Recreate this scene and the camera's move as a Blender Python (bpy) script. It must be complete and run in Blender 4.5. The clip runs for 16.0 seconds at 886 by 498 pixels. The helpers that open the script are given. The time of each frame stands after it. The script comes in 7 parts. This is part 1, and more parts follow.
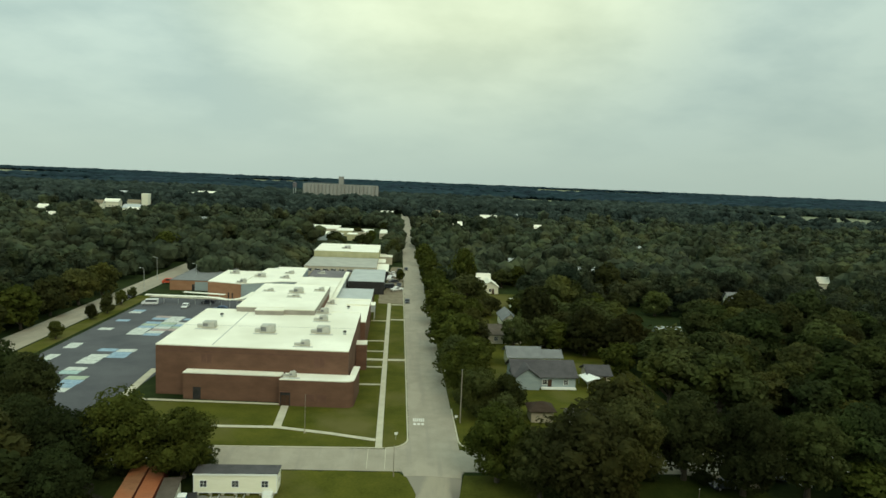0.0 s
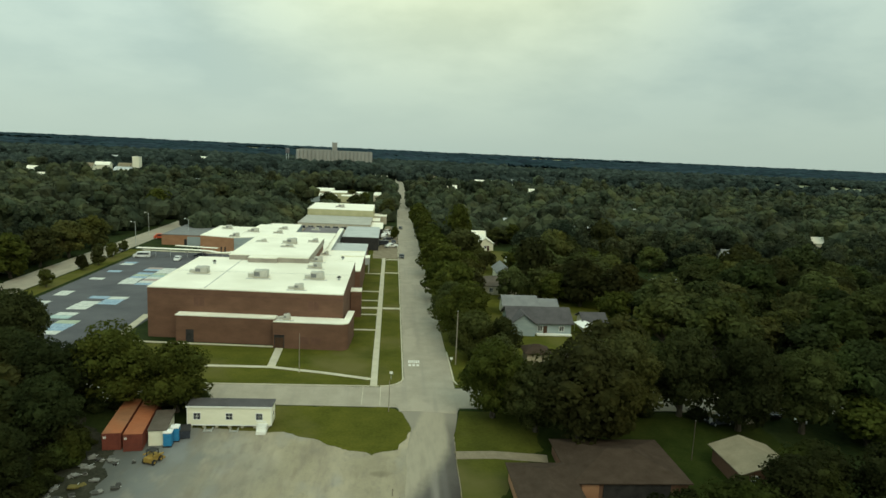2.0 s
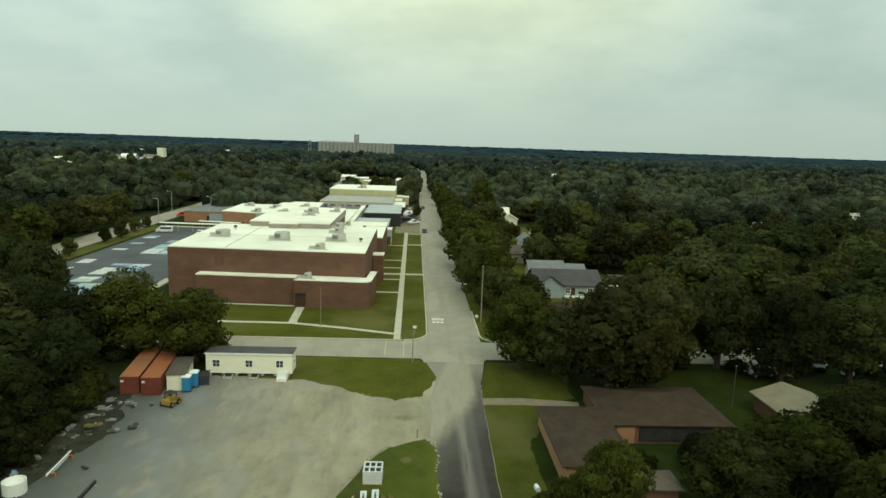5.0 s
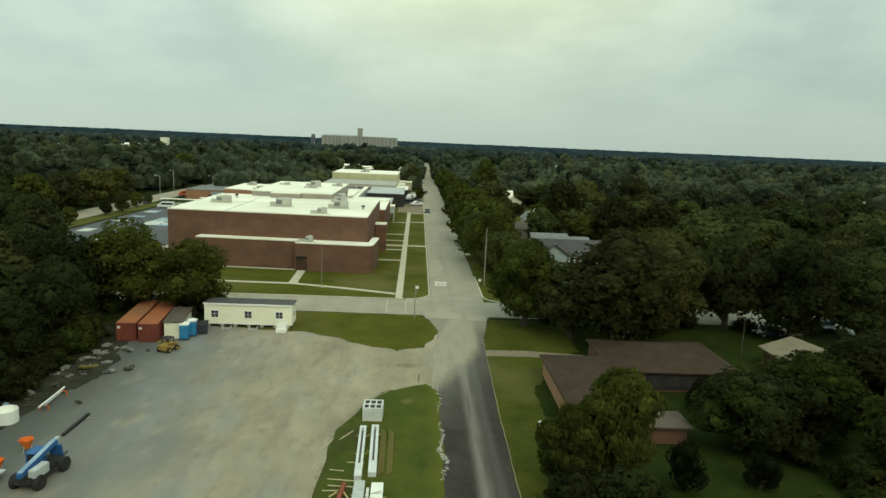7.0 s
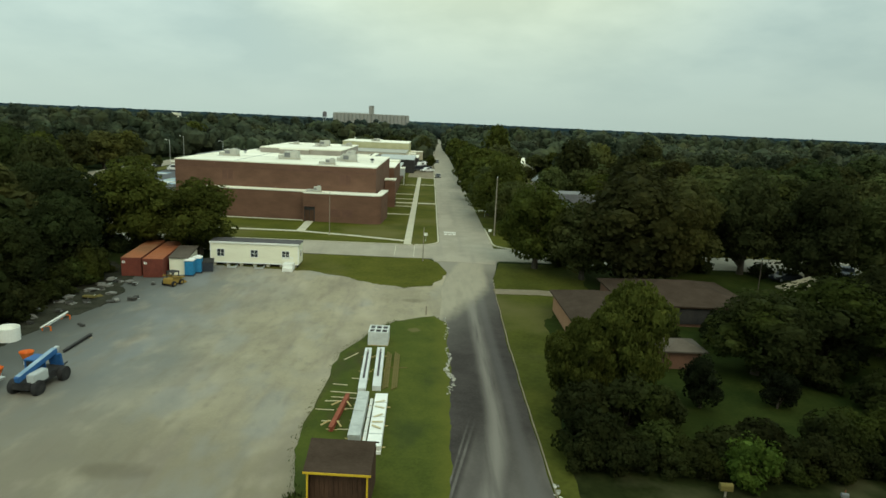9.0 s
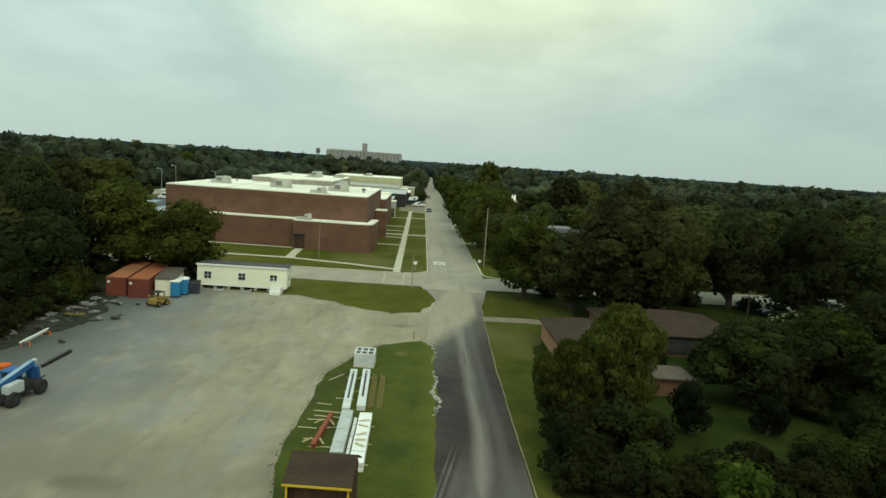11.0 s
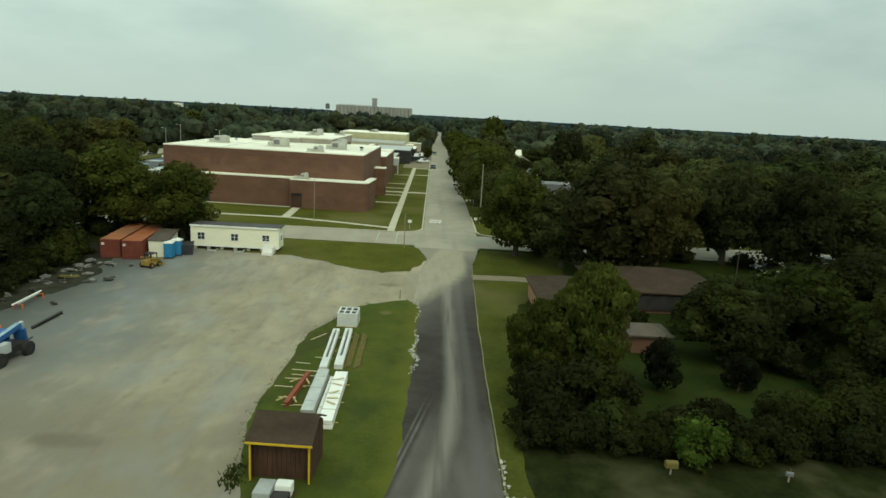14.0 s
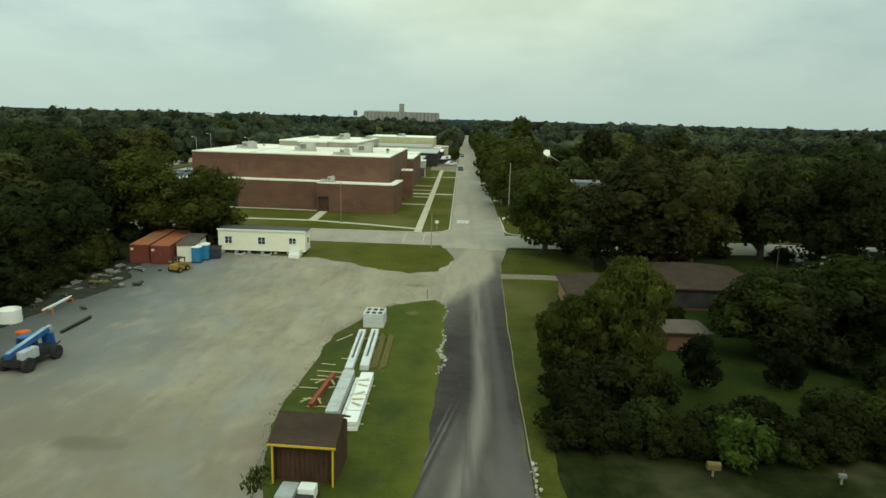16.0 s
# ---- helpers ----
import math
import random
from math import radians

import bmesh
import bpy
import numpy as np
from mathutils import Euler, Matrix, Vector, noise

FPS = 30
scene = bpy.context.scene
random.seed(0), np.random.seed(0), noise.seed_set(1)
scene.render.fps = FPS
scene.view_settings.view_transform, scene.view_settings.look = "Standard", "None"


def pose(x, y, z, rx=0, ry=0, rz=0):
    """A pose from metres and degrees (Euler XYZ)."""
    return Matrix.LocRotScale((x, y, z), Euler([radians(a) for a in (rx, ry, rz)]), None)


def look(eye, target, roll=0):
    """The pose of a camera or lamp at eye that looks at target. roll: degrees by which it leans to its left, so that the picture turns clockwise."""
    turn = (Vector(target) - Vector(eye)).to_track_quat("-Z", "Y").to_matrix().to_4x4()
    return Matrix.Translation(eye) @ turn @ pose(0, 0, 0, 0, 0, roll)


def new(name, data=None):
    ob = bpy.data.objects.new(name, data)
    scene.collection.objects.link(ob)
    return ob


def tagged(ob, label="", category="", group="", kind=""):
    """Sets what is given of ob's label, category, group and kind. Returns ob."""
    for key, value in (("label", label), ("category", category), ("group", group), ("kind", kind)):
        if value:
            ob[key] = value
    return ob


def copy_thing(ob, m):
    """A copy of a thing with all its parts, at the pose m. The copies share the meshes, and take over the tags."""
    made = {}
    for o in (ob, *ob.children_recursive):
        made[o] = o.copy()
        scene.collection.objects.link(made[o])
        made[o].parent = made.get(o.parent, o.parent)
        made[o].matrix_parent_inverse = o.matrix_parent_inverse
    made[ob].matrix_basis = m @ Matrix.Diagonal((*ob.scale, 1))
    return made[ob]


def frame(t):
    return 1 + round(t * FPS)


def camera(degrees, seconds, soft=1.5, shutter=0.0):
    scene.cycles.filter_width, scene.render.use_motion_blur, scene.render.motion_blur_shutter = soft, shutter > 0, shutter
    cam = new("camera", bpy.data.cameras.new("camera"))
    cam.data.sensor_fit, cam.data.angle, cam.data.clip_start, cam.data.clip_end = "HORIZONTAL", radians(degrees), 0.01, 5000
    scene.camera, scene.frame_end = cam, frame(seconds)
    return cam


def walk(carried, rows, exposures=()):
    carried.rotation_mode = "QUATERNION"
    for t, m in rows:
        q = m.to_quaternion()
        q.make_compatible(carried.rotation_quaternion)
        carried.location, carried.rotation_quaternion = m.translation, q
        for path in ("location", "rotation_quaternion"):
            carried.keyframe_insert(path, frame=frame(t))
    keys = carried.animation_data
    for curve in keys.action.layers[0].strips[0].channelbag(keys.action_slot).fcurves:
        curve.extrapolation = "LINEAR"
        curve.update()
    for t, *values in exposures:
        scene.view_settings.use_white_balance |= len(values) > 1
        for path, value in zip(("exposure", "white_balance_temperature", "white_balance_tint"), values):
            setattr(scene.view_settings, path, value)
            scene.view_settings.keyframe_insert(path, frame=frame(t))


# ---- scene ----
cam = camera(69.0, 16.0, soft=1.55)
PATH = [
    (0, (-0.725, -4.033, 47.373), (-0.584, -2.05, 47.154), 2.4),
    (0.3, (-0.593, -4.508, 46.542), (-0.406, -2.537, 46.256), 1.2),
    (0.5, (-0.888, -4.669, 46.047), (-0.681, -2.704, 45.74), 0.1),
    (0.8, (-0.474, -3.441, 45.308), (-0.286, -1.489, 44.915), 0.5),
    (1, (-0.463, -2.533, 44.775), (-0.283, -0.588, 44.342), 0.6),
    (1.3, (-0.573, -2.466, 43.590), (-0.402, -0.517, 43.174), 1.8),
    (1.5, (-0.649, -2.363, 42.989), (-0.48, -0.413, 42.579), 1.8),
    (1.8, (-1.013, -3.102, 42.290), (-0.833, -1.135, 41.977), 2.0),
    (2, (-0.771, -2.948, 41.428), (-0.608, -0.979, 41.119), 2.7),
    (2.3, (-0.776, -3.252, 40.056), (-0.617, -1.281, 39.757), 2.5),
    (2.5, (-0.723, -2.82, 39.272), (-0.581, -0.847, 38.978), 2.2),
    (2.8, (-0.490, -1.426, 39.154), (-0.384, 0.537, 38.788), 0.9),
    (3, (-0.582, -1.82, 38.013), (-0.465, 0.153, 37.708), 0.6),
    (3.3, (-0.571, -1.191, 37.576), (-0.453, 0.772, 37.212), -1.4),
    (3.5, (-0.508, -1.57, 36.593), (-0.398, 0.397, 36.253), -0.1),
    (3.8, (-0.591, -1.178, 36.325), (-0.486, 0.790, 35.986), 0.5),
    (4, (-0.564, -1.242, 35.065), (-0.443, 0.724, 34.716), 2.4),
    (4.2, (-0.472, -0.983, 34.716), (-0.369, 0.986, 34.38), 2.3),
    (6.3, (-0.861, -0.155, 27.947), (-0.767, 1.817, 27.625), 1.8),
    (6.5, (-0.339, -0.014, 27.35), (-0.252, 1.954, 27.006), 2.8),
    (6.8, (-0.328, 0.142, 26.780), (-0.237, 2.104, 26.401), 1.8),
    (7, (-0.446, 0.101, 26.175), (-0.359, 2.072, 25.845), 2.5),
    (7.3, (-0.334, 0.342, 25.186), (-0.258, 2.311, 24.844), 2.5),
    (7.5, (-0.275, 0.514, 24.484), (-0.196, 2.483, 24.141), 2.1),
    (7.8, (-0.190, 0.606, 23.273), (-0.118, 2.574, 22.922), 1.1),
    (8, (-0.072, 0.584, 22.787), (-0.003, 2.552, 22.435), 1.9),
    (8.3, (0.000, 0.932, 22.151), (0.065, 2.891, 21.754), 2.0),
    (8.5, (0.012, 1.076, 21.296), (0.068, 3.044, 20.941), 2.3),
    (8.7, (0.121, 0.98, 20.672), (0.173, 2.941, 20.28), 2.4),
    (10.8, (0.377, 0.247, 18.416), (0.49, 2.225, 18.145), 5.2),
    (11, (0.404, 0.668, 18.353), (0.482, 2.649, 18.087), 3.9),
    (11.3, (0.400, 0.885, 18.137), (0.456, 2.869, 17.890), 3.0),
    (11.5, (0.485, 1.026, 17.954), (0.542, 3.007, 17.686), 1.4),
    (11.8, (0.829, 1.574, 18.159), (0.867, 3.527, 17.731), -2.1),
    (12, (0.924, 1.83, 18.151), (0.939, 3.787, 17.741), -2.5),
    (12.3, (1.183, 1.727, 18.335), (1.190, 3.694, 17.969), -1.6),
    (12.5, (1.298, 1.808, 18.533), (1.286, 3.776, 18.177), -1.7),
    (12.8, (1.690, 1.072, 18.826), (1.725, 3.038, 18.461), -0.3),
    (13, (1.804, 0.511, 18.935), (1.877, 2.479, 18.583), 0.3),
    (13.3, (2.098, 0.703, 18.891), (2.140, 2.672, 18.540), -0.3),
    (13.5, (2.432, 0.863, 18.916), (2.46, 2.829, 18.549), -0.0),
    (13.8, (2.933, 0.655, 19.016), (2.965, 2.616, 18.622), 0.1),
    (14, (3.576, 0.367, 19.084), (3.62, 2.325, 18.679), 3.2),
    (14.2, (3.785, 0.075, 19.126), (3.877, 2.028, 18.705), 12.4),
    (14.3, (3.678, 0.224, 19.201), (3.773, 2.180, 18.794), 14.9),
    (14.5, (3.64, 0.336, 19.229), (3.733, 2.297, 18.848), 15.7),
    (14.7, (3.782, 0.215, 19.542), (3.892, 2.174, 19.156), 12.0),
    (15, (3.811, 0.292, 19.284), (3.913, 2.253, 18.903), 4.3),
    (15.3, (3.937, 0.127, 19.340), (4.037, 2.086, 18.951), 0.5),
    (15.5, (3.898, 0.101, 19.303), (3.987, 2.062, 18.923), -1.3),
    (15.8, (3.843, 0.470, 18.301), (3.890, 2.444, 17.983), 1.7),
    (16, (3.938, 1.62, 18.212), (3.889, 3.58, 17.816), 1.6),
]
walk(cam, [(t, look(eye, target, roll)) for t, eye, target, roll in PATH],
     [(0.0, -0.05, 6550, 7), (0.5, -0.22, 6450, 4), (1.0, -0.24, 6550, 4), (1.5, -0.13, 6600, 6), (2.0, -0.04, 6600, 7), (2.5, 0.0, 6600, 8), (4.0, 0.0, 6600, 8),
      (6.5, 0.0, 6650, 8), (8.0, 0.0, 6500, 8), (8.5, 0.0, 6400, 8), (11.0, 0.0, 6400, 8), (11.4, -0.18, 6350, 8), (11.6, -0.22, 6350, 8), (12.0, -0.15, 6350, 8), (12.5, 0.0, 6450, 8),
      (14.0, 0.0, 6500, 8), (15.0, 0.0, 6350, 8), (16.0, 0.0, 6400, 8)])

# ---- light ----
SUN_AZ, SUN_EL = radians(155), radians(44)
BRIGHT_AZ, BRIGHT_EL = radians(4), radians(23)
world = bpy.data.worlds.new("overcast_sky")
scene.world = world
world.use_nodes = True


def wire_world():
    nt = world.node_tree
    nt.nodes.clear()
    N, L = nt.nodes.new, nt.links.new
    out, bg = N("ShaderNodeOutputWorld"), N("ShaderNodeBackground")
    coord, sep = N("ShaderNodeTexCoord"), N("ShaderNodeSeparateXYZ")
    L(coord.outputs["Generated"], sep.inputs[0])
    # clouds lie on a flat layer: direction divided by its height
    add = N("ShaderNodeMath"); add.operation = "ADD"; add.inputs[1].default_value = 0.32
    L(sep.outputs["Z"], add.inputs[0])
    mx = N("ShaderNodeMath"); mx.operation = "MAXIMUM"; mx.inputs[1].default_value = 0.2
    L(add.outputs[0], mx.inputs[0])
    div = N("ShaderNodeVectorMath"); div.operation = "DIVIDE"
    comb = N("ShaderNodeCombineXYZ")
    for s in "XYZ":
        L(mx.outputs[0], comb.inputs[s])
    L(coord.outputs["Generated"], div.inputs[0]); L(comb.outputs[0], div.inputs[1])
    noise1 = N("ShaderNodeTexNoise")
    noise1.inputs["Scale"].default_value, noise1.inputs["Detail"].default_value, noise1.inputs["Roughness"].default_value = 2.0, 6.0, 0.52
    L(div.outputs[0], noise1.inputs["Vector"])
    ramp = N("ShaderNodeValToRGB")
    ramp.color_ramp.elements[0].position, ramp.color_ramp.elements[0].color = 0.38, (0.47, 0.62, 0.57, 1)
    ramp.color_ramp.elements[1].position, ramp.color_ramp.elements[1].color = 0.60, (0.66, 0.82, 0.72, 1)
    L(noise1.outputs["Fac"], ramp.inputs[0])
    # the thin, yellowish place in the cloud
    dot = N("ShaderNodeVectorMath"); dot.operation = "DOT_PRODUCT"
    d = Vector((math.sin(BRIGHT_AZ) * math.cos(BRIGHT_EL), math.cos(BRIGHT_AZ) * math.cos(BRIGHT_EL), math.sin(BRIGHT_EL)))
    dot.inputs[1].default_value = d
    L(coord.outputs["Generated"], dot.inputs[0])
    mr = N("ShaderNodeMapRange"); mr.interpolation_type = "SMOOTHSTEP"
    mr.inputs["From Min"].default_value, mr.inputs["From Max"].default_value = 0.89, 1.0
    L(dot.outputs["Value"], mr.inputs[0])
    glow = N("ShaderNodeMix"); glow.data_type = "RGBA"; glow.blend_type = "ADD"
    glow.inputs["B"].default_value = (0.30, 0.26, 0.05, 1)
    L(mr.outputs[0], glow.inputs["Factor"]); L(ramp.outputs[0], glow.inputs["A"])
    # haze near the horizon
    hz = N("ShaderNodeMapRange"); hz.inputs["From Min"].default_value, hz.inputs["From Max"].default_value = 0.0, 0.22
    L(sep.outputs["Z"], hz.inputs[0])
    mixh = N("ShaderNodeMix"); mixh.data_type = "RGBA"
    mixh.inputs["A"].default_value = (0.51, 0.64, 0.565, 1)
    L(hz.outputs[0], mixh.inputs["Factor"]); L(glow.outputs["Result"], mixh.inputs["B"])
    sky = N("ShaderNodeTexSky"); sky.sky_type, sky.sun_disc = "NISHITA", False
    sky.sun_elevation, sky.sun_rotation = SUN_EL, SUN_AZ
    scale = N("ShaderNodeMix"); scale.data_type = "RGBA"; scale.blend_type = "MULTIPLY"
    scale.inputs["Factor"].default_value = 1.0
    scale.inputs["B"].default_value = (0.08, 0.08, 0.08, 1)
    L(sky.outputs[0], scale.inputs["A"])
    veil = N("ShaderNodeMix"); veil.data_type = "RGBA"; veil.inputs["Factor"].default_value = 0.93
    L(scale.outputs["Result"], veil.inputs["A"]); L(mixh.outputs["Result"], veil.inputs["B"])
    L(veil.outputs["Result"], bg.inputs[0])
    # an overcast sky is brighter overhead than at the horizon
    up = N("ShaderNodeMapRange")
    up.inputs["From Min"].default_value, up.inputs["From Max"].default_value = 0.22, 1.0
    up.inputs["To Min"].default_value, up.inputs["To Max"].default_value = 1.0, 1.85
    L(sep.outputs["Z"], up.inputs[0])
    # thinner cloud to the west
    side = N("ShaderNodeMapRange"); side.interpolation_type = "SMOOTHSTEP"
    side.inputs["From Min"].default_value, side.inputs["From Max"].default_value = -0.6, 0.6
    side.inputs["To Min"].default_value, side.inputs["To Max"].default_value = 1.03, 0.91
    L(sep.outputs["X"], side.inputs[0])
    gain = N("ShaderNodeMath"); gain.operation = "MULTIPLY"
    L(up.outputs[0], gain.inputs[0]); L(side.outputs[0], gain.inputs[1])
    L(gain.outputs[0], bg.inputs[1])
    L(bg.outputs[0], out.inputs[0])


wire_world()
sun = new("sun", bpy.data.lights.new("sun", "SUN"))
sun.data.energy, sun.data.angle, sun.data.color = 1.07, radians(35), (1.0, 0.87, 0.60)
sun.matrix_world = look((math.sin(SUN_AZ) * math.cos(SUN_EL) * 90, math.cos(SUN_AZ) * math.cos(SUN_EL) * 90, math.sin(SUN_EL) * 90), (0, 0, 0))


# ---- materials ----
def material(name, c1, c2, rough=0.8, metal=0.0, scale=1.0, fine=12.0, bump=0.2, c3=None, island=0.0, random_tint=0.0, stretch=(1, 1, 1), trans=0.0, spec=0.25, cell=0.0, cell_tint=0.35):
    """Two colours mixed by noise at two scales, in world metres; c3 shows in rare patches; island and random_tint vary pieces and things, cell varies stretches of ground that many metres wide."""
    m = bpy.data.materials.new(name)
    m.use_nodes = True
    nt = m.node_tree
    N, L = nt.nodes.new, nt.links.new
    p = nt.nodes["Principled BSDF"]
    p.inputs["Roughness"].default_value, p.inputs["Metallic"].default_value = rough, metal
    p.inputs["Specular IOR Level"].default_value = spec
    geo, mp = N("ShaderNodeNewGeometry"), N("ShaderNodeMapping")
    mp.inputs["Scale"].default_value = stretch
    L(geo.outputs["Position"], mp.inputs[0])
    a, b = N("ShaderNodeTexNoise"), N("ShaderNodeTexNoise")
    a.inputs["Scale"].default_value, a.inputs["Detail"].default_value, a.inputs["Roughness"].default_value = scale, 5, 0.6
    b.inputs["Scale"].default_value, b.inputs["Detail"].default_value = fine, 3
    L(mp.outputs[0], a.inputs["Vector"]); L(mp.outputs[0], b.inputs["Vector"])
    s = N("ShaderNodeMath"); s.operation = "MULTIPLY_ADD"; s.inputs[1].default_value = 0.45; s.inputs[2].default_value = -0.22
    L(b.outputs["Fac"], s.inputs[0])
    t = N("ShaderNodeMath"); t.operation = "ADD"
    L(a.outputs["Fac"], t.inputs[0]); L(s.outputs[0], t.inputs[1])
    r = N("ShaderNodeMapRange"); r.inputs["From Min"].default_value, r.inputs["From Max"].default_value = 0.3, 0.7
    L(t.outputs[0], r.inputs[0])
    mix = N("ShaderNodeMix"); mix.data_type = "RGBA"
    mix.inputs["A"].default_value, mix.inputs["B"].default_value = (*c1, 1), (*c2, 1)
    L(r.outputs[0], mix.inputs["Factor"])
    col = mix.outputs["Result"]
    if c3:
        c = N("ShaderNodeTexNoise"); c.inputs["Scale"].default_value, c.inputs["Detail"].default_value = scale * 0.37, 4
        L(mp.outputs[0], c.inputs["Vector"])
        rr = N("ShaderNodeMapRange"); rr.inputs["From Min"].default_value, rr.inputs["From Max"].default_value = 0.5, 0.68
        L(c.outputs["Fac"], rr.inputs[0])
        m3 = N("ShaderNodeMix"); m3.data_type = "RGBA"; m3.inputs["B"].default_value = (*c3, 1)
        L(rr.outputs[0], m3.inputs["Factor"]); L(col, m3.inputs["A"])
        col = m3.outputs["Result"]
    if island or random_tint or cell:
        hsv = N("ShaderNodeHueSaturation")
        L(col, hsv.inputs["Color"])
        val = None
        if island:
            v = N("ShaderNodeMapRange"); v.inputs["To Min"].default_value, v.inputs["To Max"].default_value = 1 - island, 1 + island
            L(geo.outputs["Random Per Island"], v.inputs[0]); val = v.outputs[0]
        if random_tint:
            info = N("ShaderNodeObjectInfo")
            h = N("ShaderNodeMapRange"); h.inputs["To Min"].default_value, h.inputs["To Max"].default_value = 0.5 - random_tint * 0.035, 0.5 + random_tint * 0.05
            L(info.outputs["Random"], h.inputs[0]); L(h.outputs[0], hsv.inputs["Hue"])
            w = N("ShaderNodeMath"); w.operation = "MULTIPLY"; w.inputs[1].default_value = 7.31
            fr = N("ShaderNodeMath"); fr.operation = "FRACT"
            L(info.outputs["Random"], w.inputs[0]); L(w.outputs[0], fr.inputs[0])
            v2 = N("ShaderNodeMapRange"); v2.inputs["To Min"].default_value, v2.inputs["To Max"].default_value = 1 - random_tint, 1 + random_tint
            L(fr.outputs[0], v2.inputs[0])
            if val:
                mm = N("ShaderNodeMath"); mm.operation = "MULTIPLY"
                L(val, mm.inputs[0]); L(v2.outputs[0], mm.inputs[1]); val = mm.outputs[0]
            else:
                val = v2.outputs[0]
        if cell:
            # each crown of a joined wood has its own green
            vor, sp = N("ShaderNodeTexVoronoi"), N("ShaderNodeSeparateColor")
            vor.voronoi_dimensions = "2D"
            vor.inputs["Scale"].default_value = 1.0 / cell
            L(geo.outputs["Position"], vor.inputs["Vector"]); L(vor.outputs["Color"], sp.inputs[0])
            h = N("ShaderNodeMapRange"); h.inputs["To Min"].default_value, h.inputs["To Max"].default_value = 0.5 - cell_tint * 0.05, 0.5 + cell_tint * 0.08
            L(sp.outputs[0], h.inputs[0]); L(h.outputs[0], hsv.inputs["Hue"])
            v3 = N("ShaderNodeMapRange"); v3.inputs["To Min"].default_value, v3.inputs["To Max"].default_value = 1 - cell_tint, 1 + cell_tint * 1.1
            L(sp.outputs[1], v3.inputs[0])
            if val:
                mm = N("ShaderNodeMath"); mm.operation = "MULTIPLY"
                L(val, mm.inputs[0]); L(v3.outputs[0], mm.inputs[1]); val = mm.outputs[0]
            else:
                val = v3.outputs[0]
        L(val, hsv.inputs["Value"])
        col = hsv.outputs[0]
    L(col, p.inputs["Base Color"])
    if bump:
        bp = N("ShaderNodeBump"); bp.inputs["Strength"].default_value, bp.inputs["Distance"].default_value = bump, 0.05
        L(t.outputs[0], bp.inputs["Height"]); L(bp.outputs[0], p.inputs["Normal"])
    if trans:
        tr, ms = N("ShaderNodeBsdfTranslucent"), N("ShaderNodeMixShader")
        L(col, tr.inputs[0]); ms.inputs[0].default_value = trans
        L(p.outputs[0], ms.inputs[1]); L(tr.outputs[0], ms.inputs[2])
        L(ms.outputs[0], nt.nodes["Material Output"].inputs["Surface"])
    return m


